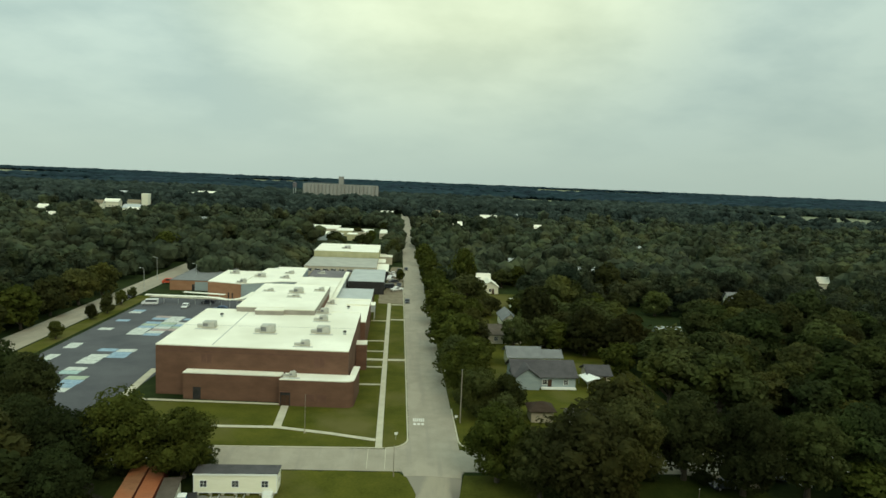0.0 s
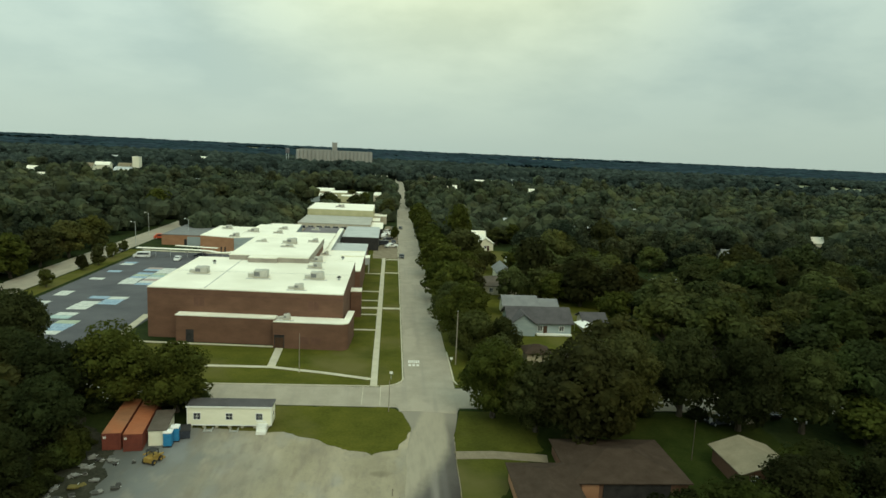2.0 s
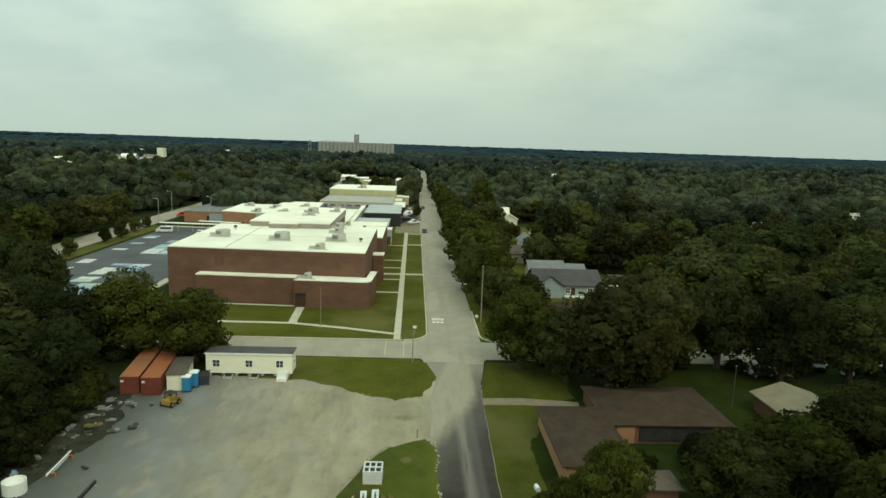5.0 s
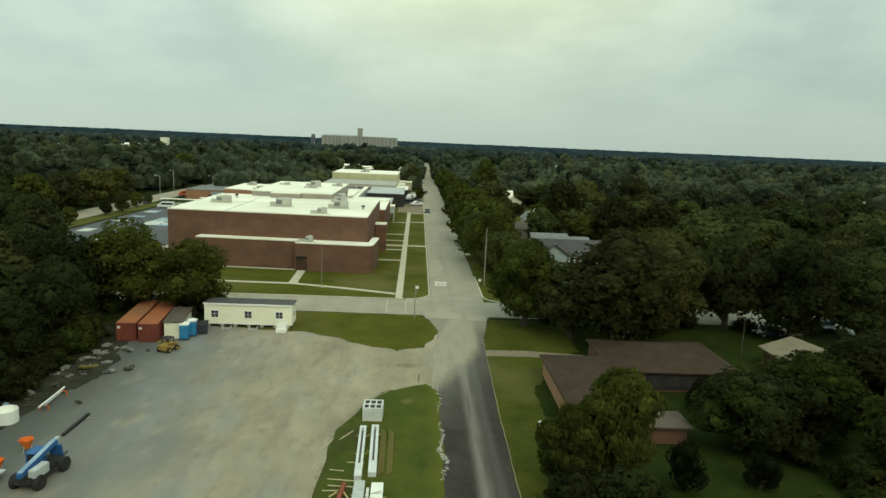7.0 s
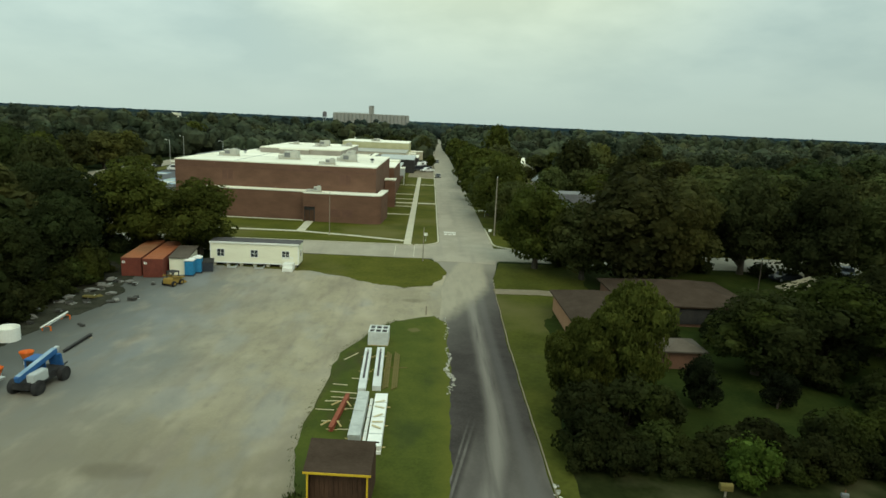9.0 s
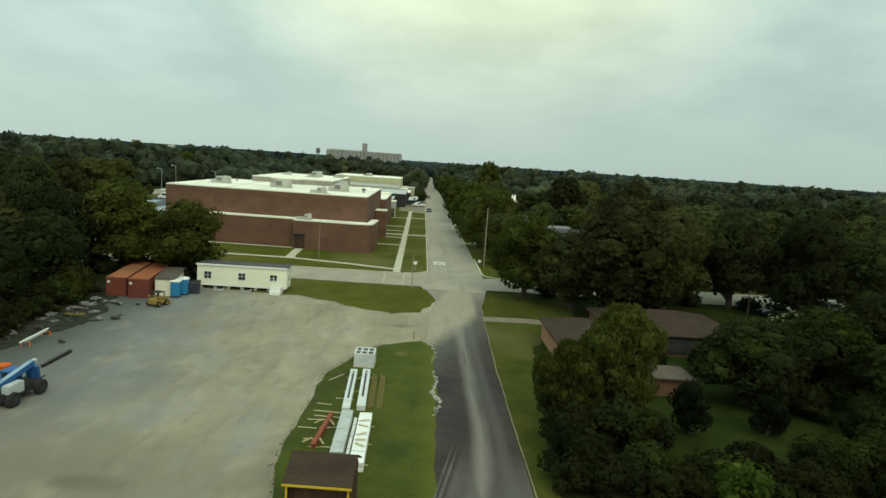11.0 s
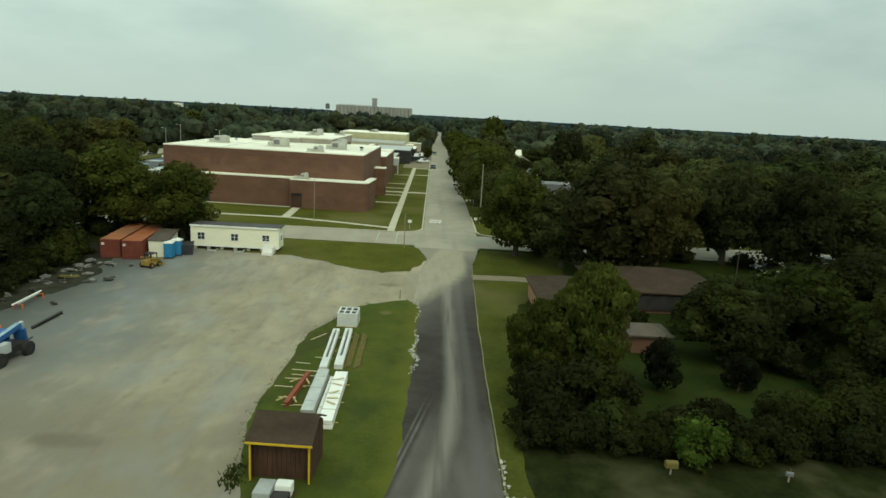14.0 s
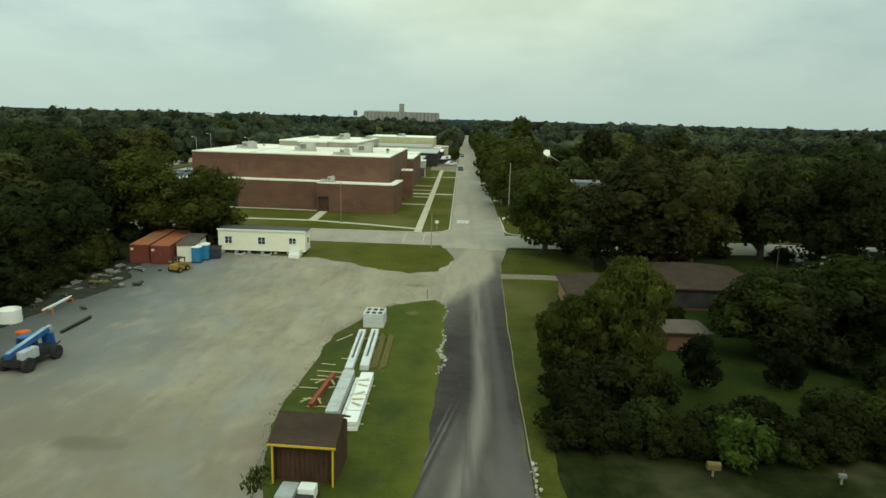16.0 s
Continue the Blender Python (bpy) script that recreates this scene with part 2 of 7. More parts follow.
M = dict(
    lawn=material("lawn_grass", (0.050, 0.057, 0.008), (0.096, 0.096, 0.015), 0.95, scale=0.16, fine=2.5, bump=0.6, c3=(0.115, 0.105, 0.034), spec=0.05),
    # near-black green: the shade of the woods is put into the ground colour
    wood_floor=material("shaded_forest_floor", (0.012, 0.020, 0.006), (0.03, 0.042, 0.012), 0.95, scale=0.1, fine=1.0, bump=0.5, spec=0.05),
    lot_asphalt=material("lot_asphalt", (0.068, 0.070, 0.078), (0.105, 0.107, 0.115), 0.9, scale=0.1, fine=4, bump=0.3),
    concrete=material("pale_concrete", (0.41, 0.38, 0.285), (0.53, 0.495, 0.37), 0.9, scale=0.4, fine=5, bump=0.15),
    brick=material("red_brick", (0.124, 0.066, 0.043), (0.176, 0.096, 0.063), 0.9, scale=0.25, fine=7, bump=0.4, stretch=(1, 1, 2.2)),
    brick_orange=material("orange_brick", (0.30, 0.155, 0.085), (0.38, 0.21, 0.12), 0.9, scale=0.3, fine=7, bump=0.4, stretch=(1, 1, 2)),
    roof_white=material("white_membrane_roof", (0.80, 0.785, 0.66), (0.90, 0.885, 0.75), 0.75, scale=0.12, fine=2, bump=0.1, c3=(0.73, 0.71, 0.58)),
    roof_grey=material("grey_metal_roof", (0.36, 0.39, 0.39), (0.46, 0.49, 0.48), 0.55, scale=0.2, fine=3, bump=0.1),
    roof_dark=material("dark_flat_roof", (0.125, 0.115, 0.122), (0.18, 0.168, 0.172), 0.9, scale=0.15, fine=2, bump=0.2),
    shingle_brown=material("brown_shingles", (0.042, 0.029, 0.020), (0.066, 0.047, 0.034), 0.95, scale=0.5, fine=6, bump=0.6, stretch=(1, 1, 4), spec=0.1),
    shingle_fade=material("faded_brown_shingles", (0.085, 0.070, 0.055), (0.125, 0.104, 0.083), 0.95, scale=0.5, fine=6, bump=0.6, stretch=(1, 1, 4), spec=0.1),
    shingle_grey=material("grey_shingles", (0.060, 0.056, 0.058), (0.092, 0.087, 0.088), 0.95, scale=0.5, fine=6, bump=0.6),
    shingle_tan=material("tan_shingles", (0.19, 0.16, 0.105), (0.25, 0.215, 0.145), 0.95, scale=0.5, fine=6, bump=0.5),
    siding_white=material("cream_white_siding", (0.76, 0.745, 0.58), (0.83, 0.815, 0.65), 0.7, scale=0.4, fine=4, bump=0.1, stretch=(1, 1, 5)),
    siding_blue=material("pale_blue_siding", (0.27, 0.33, 0.34), (0.35, 0.41, 0.41), 0.7, scale=0.4, fine=4, bump=0.1, stretch=(1, 1, 5)),
    siding_tan=material("tan_siding", (0.42, 0.38, 0.28), (0.52, 0.47, 0.36), 0.8, scale=0.4, fine=4, bump=0.1),
    glass=material("dark_window_glass", (0.02, 0.025, 0.03), (0.04, 0.045, 0.05), 0.12, scale=0.5, fine=2, bump=0.0),
    # for black parts, and for shade painted under and inside things
    dark=material("dark_shadow_paint", (0.02, 0.02, 0.02), (0.045, 0.042, 0.04), 0.8, scale=1, fine=8, bump=0.1),
    rust=material("orange_container_steel", (0.29, 0.095, 0.04), (0.37, 0.135, 0.06), 0.65, scale=0.5, fine=3, bump=0.1, c3=(0.30, 0.12, 0.06)),
    rust_brown=material("brown_container_steel", (0.24, 0.11, 0.055), (0.33, 0.16, 0.08), 0.7, scale=0.6, fine=3, bump=0.1, c3=(0.38, 0.14, 0.06)),
    rust_dark=material("red_container_steel", (0.13, 0.036, 0.025), (0.19, 0.052, 0.034), 0.65, scale=0.5, fine=3, bump=0.1),
    metal=material("galvanised_metal", (0.40, 0.42, 0.41), (0.55, 0.57, 0.55), 0.5, 0.4, scale=0.8, fine=5, bump=0.05),
    white=material("white_paint", (0.74, 0.75, 0.70), (0.84, 0.85, 0.79), 0.6, scale=0.7, fine=5, bump=0.05),
    yellow=material("yellow_trim_paint", (0.50, 0.32, 0.015), (0.60, 0.40, 0.03), 0.6, scale=1, fine=6, bump=0.05),
    machine_yellow=material("worn_yellow_paint", (0.27, 0.175, 0.04), (0.37, 0.25, 0.06), 0.65, scale=1.2, fine=6, bump=0.1, c3=(0.2, 0.14, 0.06)),
    blue=material("blue_machine_paint", (0.02, 0.085, 0.25), (0.035, 0.13, 0.33), 0.45, scale=1, fine=5, bump=0.05),
    blue_plastic=material("blue_plastic", (0.02, 0.17, 0.36), (0.04, 0.23, 0.43), 0.5, scale=1, fine=4, bump=0.0),
    orange=material("orange_plastic", (0.62, 0.13, 0.02), (0.72, 0.20, 0.04), 0.6, scale=1, fine=5, bump=0.0),
    red_wood=material("red_primer_steel", (0.18, 0.045, 0.022), (0.26, 0.07, 0.034), 0.7, scale=1, fine=6, bump=0.1),
    lumber=material("sawn_lumber", (0.40, 0.30, 0.13), (0.52, 0.40, 0.19), 0.85, scale=1, fine=8, bump=0.1, stretch=(0.5, 3, 3)),
    lumber_pale=material("pale_sawn_lumber", (0.46, 0.40, 0.25), (0.58, 0.51, 0.34), 0.85, scale=1, fine=8, bump=0.1, stretch=(0.5, 3, 3)),
    precast=material("pale_precast_concrete", (0.52, 0.54, 0.52), (0.66, 0.68, 0.65), 0.75, scale=0.7, fine=5, bump=0.08),
    lumber_old=material("weathered_lumber", (0.098, 0.082, 0.022), (0.155, 0.122, 0.036), 0.9, scale=1, fine=8, bump=0.1, stretch=(0.5, 3, 3)),
    # soil, darkened further to hold the shade under the western trees
    soil=material("shade_darkened_soil", (0.020, 0.021, 0.014), (0.050, 0.049, 0.035), 0.95, scale=0.5, fine=4, bump=0.5, spec=0.05),
    wood_dark=material("dark_brown_boards", (0.045, 0.024, 0.014), (0.085, 0.045, 0.026), 0.85, scale=1, fine=8, bump=0.3, stretch=(4, 4, 0.5)),
    pole_wood=material("weathered_pole_wood", (0.22, 0.19, 0.145), (0.32, 0.28, 0.22), 0.9, scale=1.5, fine=8, bump=0.2, stretch=(4, 4, 0.4)),
    rubber=material("black_rubber", (0.018, 0.018, 0.018), (0.035, 0.034, 0.033), 0.85, scale=3, fine=12, bump=0.1),
    bark=material("tree_bark", (0.05, 0.04, 0.03), (0.11, 0.09, 0.065), 0.95, scale=2, fine=10, bump=0.6, stretch=(3, 3, 0.6)),
    # darker copy of the lawn, shading by the trees put into its colour
    lawn_side=material("shaded_side_grass", (0.040, 0.047, 0.008), (0.076, 0.080, 0.014), 0.95, scale=0.2, fine=2.5, bump=0.6, c3=(0.095, 0.09, 0.030), spec=0.05),
    # grass green darkened to hold the tree shade on the garden lawn
    lush=material("shade_darkened_grass", (0.016, 0.025, 0.005), (0.032, 0.042, 0.009), 0.95, scale=0.3, fine=3.5, bump=0.6, spec=0.03),
    # rough grass; the dimness of the view's lower right is put into its green
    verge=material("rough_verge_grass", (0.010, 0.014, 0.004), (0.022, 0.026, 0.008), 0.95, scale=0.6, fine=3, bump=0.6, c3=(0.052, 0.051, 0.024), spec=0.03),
    track=material("brown_dirt_track", (0.17, 0.145, 0.10), (0.26, 0.22, 0.155), 0.95, scale=0.4, fine=4, bump=0.3, spec=0.05),
    roof_slate=material("slate_grey_roof", (0.15, 0.155, 0.155), (0.21, 0.215, 0.21), 0.85, scale=0.5, fine=5, bump=0.2),
    field=material("pale_field", (0.13, 0.148, 0.085), (0.19, 0.198, 0.125), 0.95, scale=0.02, fine=0.3, bump=0.0),
    silo=material("elevator_concrete", (0.28, 0.278, 0.25), (0.35, 0.345, 0.31), 0.9, scale=0.05, fine=0.6, bump=0.1, stretch=(1, 1, 0.3)),
    stall_blue=material("faded_blue_paint", (0.17, 0.27, 0.38), (0.34, 0.45, 0.53), 0.8, scale=0.9, fine=3, bump=0.1),
    stall_white=material("faded_white_paint", (0.40, 0.43, 0.40), (0.64, 0.66, 0.60), 0.8, scale=0.9, fine=3, bump=0.1),
    car_white=material("white_car_paint", (0.70, 0.72, 0.70), (0.78, 0.80, 0.78), 0.3, scale=1, fine=4, bump=0.0),
    car_dark=material("dark_car_paint", (0.03, 0.035, 0.045), (0.05, 0.055, 0.07), 0.3, scale=1, fine=4, bump=0.0),
    car_blue=material("blue_car_paint", (0.05, 0.09, 0.16), (0.08, 0.13, 0.21), 0.35, scale=1, fine=4, bump=0.0),
    car_red=material("red_truck_paint", (0.46, 0.07, 0.03), (0.58, 0.11, 0.045), 0.4, scale=1, fine=4, bump=0.0),
)



# leaves pass half of the light on; the packed inner foliage of a crown does not
LEAVES = dict(
    leaf=("tree_leaves", dict(c1=(0.0385, 0.0435, 0.0154), c2=(0.0825, 0.0880, 0.0286), rough=0.8, scale=0.16, fine=2.0, bump=0.0, c3=(0.0770, 0.0781, 0.0187), island=0.08, random_tint=0.52, spec=0.04)),
    # deep green copy of leaf, with the dimness at the view's sides put in
    leaf_dim=("dim_green_leaves", dict(c1=(0.0248, 0.0314, 0.0116), c2=(0.0495, 0.0589, 0.0204), rough=0.8, scale=0.16, fine=2.0, bump=0.0, c3=(0.0561, 0.0688, 0.0198), island=0.07, random_tint=0.4, spec=0.03)),
    leaf_olive=("olive_green_leaves", dict(c1=(0.0396, 0.0490, 0.0099), c2=(0.0902, 0.1012, 0.0198), rough=0.8, scale=0.3, fine=2.5, bump=0.0, island=0.12, random_tint=0.15, spec=0.04)),
    leaf_bright=("light_green_leaves", dict(c1=(0.038, 0.064, 0.010), c2=(0.072, 0.104, 0.016), rough=0.8, scale=0.5, fine=3, bump=0.0, island=0.3, random_tint=0.2, spec=0.06)),
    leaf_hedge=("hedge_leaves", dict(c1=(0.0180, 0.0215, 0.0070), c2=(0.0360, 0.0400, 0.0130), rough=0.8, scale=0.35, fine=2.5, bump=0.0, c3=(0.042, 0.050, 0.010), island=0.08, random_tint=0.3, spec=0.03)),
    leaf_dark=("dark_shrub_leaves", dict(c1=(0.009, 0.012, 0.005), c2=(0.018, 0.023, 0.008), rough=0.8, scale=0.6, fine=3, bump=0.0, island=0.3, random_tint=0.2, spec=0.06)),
    # these three greens carry the bluish haze of distance in their colour
    leaf_far=("hazed_distant_leaves", dict(c1=(0.0244, 0.0330, 0.0215), c2=(0.0556, 0.0649, 0.0352), rough=0.85, scale=0.085, fine=0.6, bump=0.0, c3=(0.0616, 0.0671, 0.0286), island=0.10, spec=0.06, cell=10.0, cell_tint=0.34)),
    leaf_distant=("hazed_far_leaves", dict(c1=(0.0197, 0.0289, 0.0253), c2=(0.0411, 0.0534, 0.0440), rough=0.75, scale=0.012, fine=0.1, bump=0.0, island=0.08, spec=0.0, cell=17.0, cell_tint=0.4)),
    leaf_horizon=("hazed_horizon_leaves", dict(c1=(0.0152, 0.0281, 0.0342), c2=(0.0288, 0.0476, 0.0570), rough=0.6, scale=0.004, fine=0.03, bump=0.0, island=0.10, spec=0.0, cell=60.0, cell_tint=0.3)),
)
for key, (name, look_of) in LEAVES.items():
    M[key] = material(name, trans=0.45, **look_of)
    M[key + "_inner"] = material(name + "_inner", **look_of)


def masked(name, base, build_mask, rough=0.92):
    """Two noisy ground colours joined by a mask that follows the plan."""
    m = material(name, *base, rough, scale=0.3, fine=5, bump=0.3, spec=0.1)
    nt = m.node_tree
    N, L = nt.nodes.new, nt.links.new
    p = nt.nodes["Principled BSDF"]
    old = p.inputs["Base Color"].links[0].from_socket
    geo, sep = N("ShaderNodeNewGeometry"), N("ShaderNodeSeparateXYZ")
    L(geo.outputs["Position"], sep.inputs[0])

    def math_node(op, a, b=0.0):
        n = N("ShaderNodeMath")
        n.operation = op
        for i, v in enumerate((a, b)):
            if isinstance(v, (int, float)):
                n.inputs[i].default_value = v
            else:
                L(v, n.inputs[i])
        return n.outputs[0]

    def ramp(v, lo, hi):
        n = N("ShaderNodeMapRange")
        n.interpolation_type = "SMOOTHSTEP"
        n.inputs["From Min"].default_value, n.inputs["From Max"].default_value = lo, hi
        L(v, n.inputs[0])
        return n.outputs[0]

    def cloud(scale, stretch=(1, 1, 1), turn=0.0, detail=4):
        mp, n = N("ShaderNodeMapping"), N("ShaderNodeTexNoise")
        mp.inputs["Scale"].default_value, mp.inputs["Rotation"].default_value = stretch, (0, 0, turn)
        n.inputs["Scale"].default_value, n.inputs["Detail"].default_value = scale, detail
        L(geo.outputs["Position"], mp.inputs[0])
        L(mp.outputs[0], n.inputs["Vector"])
        return n.outputs["Fac"]

    for colour, mask in build_mask(sep.outputs["X"], sep.outputs["Y"], math_node, ramp, cloud):
        mix = N("ShaderNodeMix")
        mix.data_type = "RGBA"
        mix.inputs["B"].default_value = (*colour, 1)
        L(mask, mix.inputs["Factor"])
        L(old, mix.inputs["A"])
        old = mix.outputs["Result"]
    L(old, p.inputs["Base Color"])
    return m


def lane_dust(x, y, op, ramp, cloud):
    streak = cloud(0.9, (2.0, 0.10, 1))
    soft = cloud(0.5, (1, 0.3, 1))
    wob = op("MULTIPLY", op("SUBTRACT", cloud(0.12, (1, 0.5, 1)), 0.5), 0.9)
    # the worn middle drifts to the west at the near end
    bend = op("MULTIPLY", op("POWER", op("MAXIMUM", op("SUBTRACT", 50.0, y), 0.0), 2.0), 0.0065)
    drift = op("ADD", op("ADD", x, bend), wob)
    band = op("SUBTRACT", 1.0, ramp(op("ABSOLUTE", op("SUBTRACT", drift, 6.05)), 0.0, 1.05))
    band = op("MULTIPLY", band, ramp(streak, 0.1, 0.6))
    second = op("MULTIPLY", op("SUBTRACT", 1.0, ramp(op("ABSOLUTE", op("SUBTRACT", x, 7.35)), 0.1, 0.75)), 0.5)
    # worn grey fan east of a curved line
    arc = op("ADD", op("MULTIPLY", op("SUBTRACT", y, 35.0), 0.21), 2.3)
    fan = op("MULTIPLY", ramp(op("SUBTRACT", op("ADD", x, wob), arc), 0.0, 0.45), ramp(op("SUBTRACT", 47.0, y), 0.0, 9.0))
    fan = op("MULTIPLY", fan, op("ADD", op("MULTIPLY", ramp(soft, 0.3, 0.7), 0.4), 0.32))
    line = op("MULTIPLY", op("MAXIMUM", op("SUBTRACT", 1.0, ramp(op("ABSOLUTE", op("SUBTRACT", op("SUBTRACT", x, arc), -0.1)), 0.03, 0.16)), op("SUBTRACT", 1.0, ramp(op("ABSOLUTE", op("SUBTRACT", op("SUBTRACT", op("ADD", x, op("MULTIPLY", y, 0.012)), arc), 0.02)), 0.03, 0.12))), op("MULTIPLY", ramp(op("SUBTRACT", 47.0, y), 0.0, 9.0), ramp(streak, 0.2, 0.7)))
    slope = op("SUBTRACT", y, op("MULTIPLY", op("SUBTRACT", x, 3.0), 2.0))
    rough = op("MULTIPLY", op("SUBTRACT", cloud(0.55, (1, 0.6, 1), 0.3, 6), 0.5), 3.0)
    top = ramp(op("ADD", slope, op("MULTIPLY", op("SUBTRACT", cloud(0.3), 0.5), 6.0)), 68.5, 75.0)
    # bare asphalt stays along the east kerb and at the north-west corner
    east = op("SUBTRACT", 1.0, ramp(op("ADD", x, op("MULTIPLY", rough, 0.2)), 8.2, 9.2))
    west = ramp(op("SUBTRACT", op("ADD", op("MULTIPLY", op("SUBTRACT", x, 2.6), 3.3), op("ADD", rough, 86.5)), y), -1.2, 2.4)
    top = op("MULTIPLY", op("MULTIPLY", top, op("ADD", op("MULTIPLY", east, 0.8), 0.2)), op("ADD", op("MULTIPLY", west, 0.75), 0.25))
    top = op("MULTIPLY", top, op("ADD", op("MULTIPLY", ramp(cloud(0.8, (1.6, 0.3, 1), -0.3, 8), 0.3, 0.6), 0.2), 0.78))
    mouth = op("MULTIPLY", op("MULTIPLY", ramp(op("ADD", y, rough), 84.0, 91.0), 0.85), op("ADD", op("MULTIPLY", op("MAXIMUM", east, ramp(y, 89.0, 94.0)), 0.8), 0.2))
    grit = op("MULTIPLY", op("MULTIPLY", top, ramp(cloud(1.3, (1.5, 0.4, 1), -0.4, 8), 0.5, 0.75)), 0.28)
    haze = op("MULTIPLY", ramp(slope, 56.0, 72.0), 0.28)
    return [((0.140, 0.127, 0.112), fan), ((0.115, 0.106, 0.100), second), ((0.20, 0.182, 0.158), op("MULTIPLY", band, 0.9)), ((0.23, 0.213, 0.19), op("MULTIPLY", line, 0.6)), ((0.22, 0.21, 0.18), haze), ((0.235, 0.218, 0.178), mouth), ((0.325, 0.292, 0.218), top), ((0.20, 0.185, 0.15), grit)]


def yard_patches(x, y, op, ramp, cloud):
    wob = op("MULTIPLY", op("SUBTRACT", cloud(0.07), 0.5), 24.0)
    west = ramp(op("ADD", op("MULTIPLY", x, -1.0), wob), 13.0, 31.0)
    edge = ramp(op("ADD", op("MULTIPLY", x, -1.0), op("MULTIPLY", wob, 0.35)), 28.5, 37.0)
    near = op("MULTIPLY", ramp(op("ADD", op("MULTIPLY", y, -1.0), op("MULTIPLY", wob, 0.8)), -52.0, -36.0), 0.72)
    tracks = op("MULTIPLY", ramp(cloud(0.28, (1.5, 0.35, 1), -0.55, 8), 0.46, 0.72), 0.7)
    fleck = op("MULTIPLY", ramp(cloud(0.9, (1.2, 0.7, 1), 0.4, 8), 0.5, 0.75), 0.4)
    light = op("MULTIPLY", ramp(cloud(0.33, (1.3, 0.7, 1), -0.5, 9), 0.5, 0.8), 0.4)
    pale = op("MULTIPLY", ramp(cloud(0.12, (1.0, 0.5, 1), -0.6), 0.46, 0.66), 0.7)
    damp = op("MULTIPLY", ramp(cloud(0.22, (0.8, 0.8, 1), 0.3), 0.56, 0.74), 0.4)
    blue = op("MULTIPLY", ramp(cloud(0.17, (1.2, 0.6, 1), 0.8), 0.54, 0.7), 0.32)
    scrape = op("MULTIPLY", ramp(cloud(0.55, (1.6, 0.35, 1), -0.62, 10), 0.52, 0.78), 0.32)
    # a muddy hollow at the near end and one before the lane
    hollow = op("ADD", op("POWER", op("MULTIPLY", op("ADD", x, 18.3), 0.36), 2.0), op("POWER", op("MULTIPLY", op("SUBTRACT", y, 37.0), 0.9), 2.0))
    other = op("ADD", op("POWER", op("MULTIPLY", op("ADD", x, 0.9), 0.62), 2.0), op("POWER", op("MULTIPLY", op("SUBTRACT", y, 77.2), 1.1), 2.0))
    mud = op("MULTIPLY", op("SUBTRACT", 1.0, ramp(op("ADD", op("MINIMUM", hollow, other), op("MULTIPLY", cloud(0.8, (1, 1, 1), 0.2, 8), 1.2)), 0.5, 1.9)), 0.45)
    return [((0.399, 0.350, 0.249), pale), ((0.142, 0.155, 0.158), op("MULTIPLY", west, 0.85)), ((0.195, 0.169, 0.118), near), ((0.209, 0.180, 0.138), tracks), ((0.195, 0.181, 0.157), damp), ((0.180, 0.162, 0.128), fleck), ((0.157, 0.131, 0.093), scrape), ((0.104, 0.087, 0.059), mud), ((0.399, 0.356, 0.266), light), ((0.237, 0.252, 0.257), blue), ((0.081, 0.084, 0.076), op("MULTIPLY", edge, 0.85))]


def strip_patches(x, y, op, ramp, cloud):
    west = ramp(op("MULTIPLY", x, -1.0), 2.2, 6.2)
    soil = op("MULTIPLY", op("MULTIPLY", west, ramp(cloud(0.5, (1, 0.5, 1), 0.2, 8), 0.40, 0.66)), 0.75)
    cool = op("MULTIPLY", ramp(cloud(0.3, (1, 0.6, 1), 0.5, 6), 0.48, 0.7), 0.6)
    lush = op("MULTIPLY", ramp(cloud(0.16, (1, 0.7, 1), 1.1, 5), 0.5, 0.68), 0.55)
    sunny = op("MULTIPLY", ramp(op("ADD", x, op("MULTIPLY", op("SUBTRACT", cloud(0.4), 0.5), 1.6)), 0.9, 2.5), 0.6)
    bare = op("MULTIPLY", op("SUBTRACT", 1.0, ramp(op("ADD", op("ADD", op("POWER", op("ADD", x, 0.7), 2.0), op("POWER", op("SUBTRACT", y, 66.6), 2.0)), cloud(1.5)), 0.5, 1.2)), 0.6)
    return [((0.030, 0.042, 0.012), cool), ((0.046, 0.066, 0.009), lush), ((0.100, 0.104, 0.016), sunny), ((0.062, 0.052, 0.022), soil), ((0.16, 0.13, 0.06), bare)]


def street_wear(x, y, op, ramp, cloud):
    lanes = op("MULTIPLY", ramp(cloud(0.5, (1.2, 0.06, 1)), 0.5, 0.7), 0.5)
    patch = op("MULTIPLY", ramp(cloud(0.12, (1, 0.5, 1)), 0.55, 0.62), 0.4)
    return [((0.25, 0.23, 0.19), lanes), ((0.40, 0.36, 0.28), patch)]


M["asphalt"] = masked("worn_lane_asphalt", ((0.036, 0.031, 0.028), (0.064, 0.056, 0.051)), lane_dust)
M["strip_grass"] = masked("bright_strip_grass", ((0.044, 0.058, 0.009), (0.082, 0.094, 0.015)), strip_patches, 0.95)
M["gravel"] = masked("packed_yard_gravel", ((0.257, 0.226, 0.157), (0.328, 0.290, 0.199)), yard_patches, 0.97)
M["road"] = masked("aged_street_surface", ((0.285, 0.257, 0.199), (0.351, 0.318, 0.249)), street_wear)

# ---- building helpers ----
BREAKS = (45.0, 65.0, 75.0, 88.0, 96.0, 104.0)
LEVELS = (-1.75, -2.0, -1.8, -1.2, -0.5, 0.0)


def ground_z(y):
    """The ground falls gently from the cross street towards the near yard."""
    return float(np.interp(y, BREAKS, LEVELS))


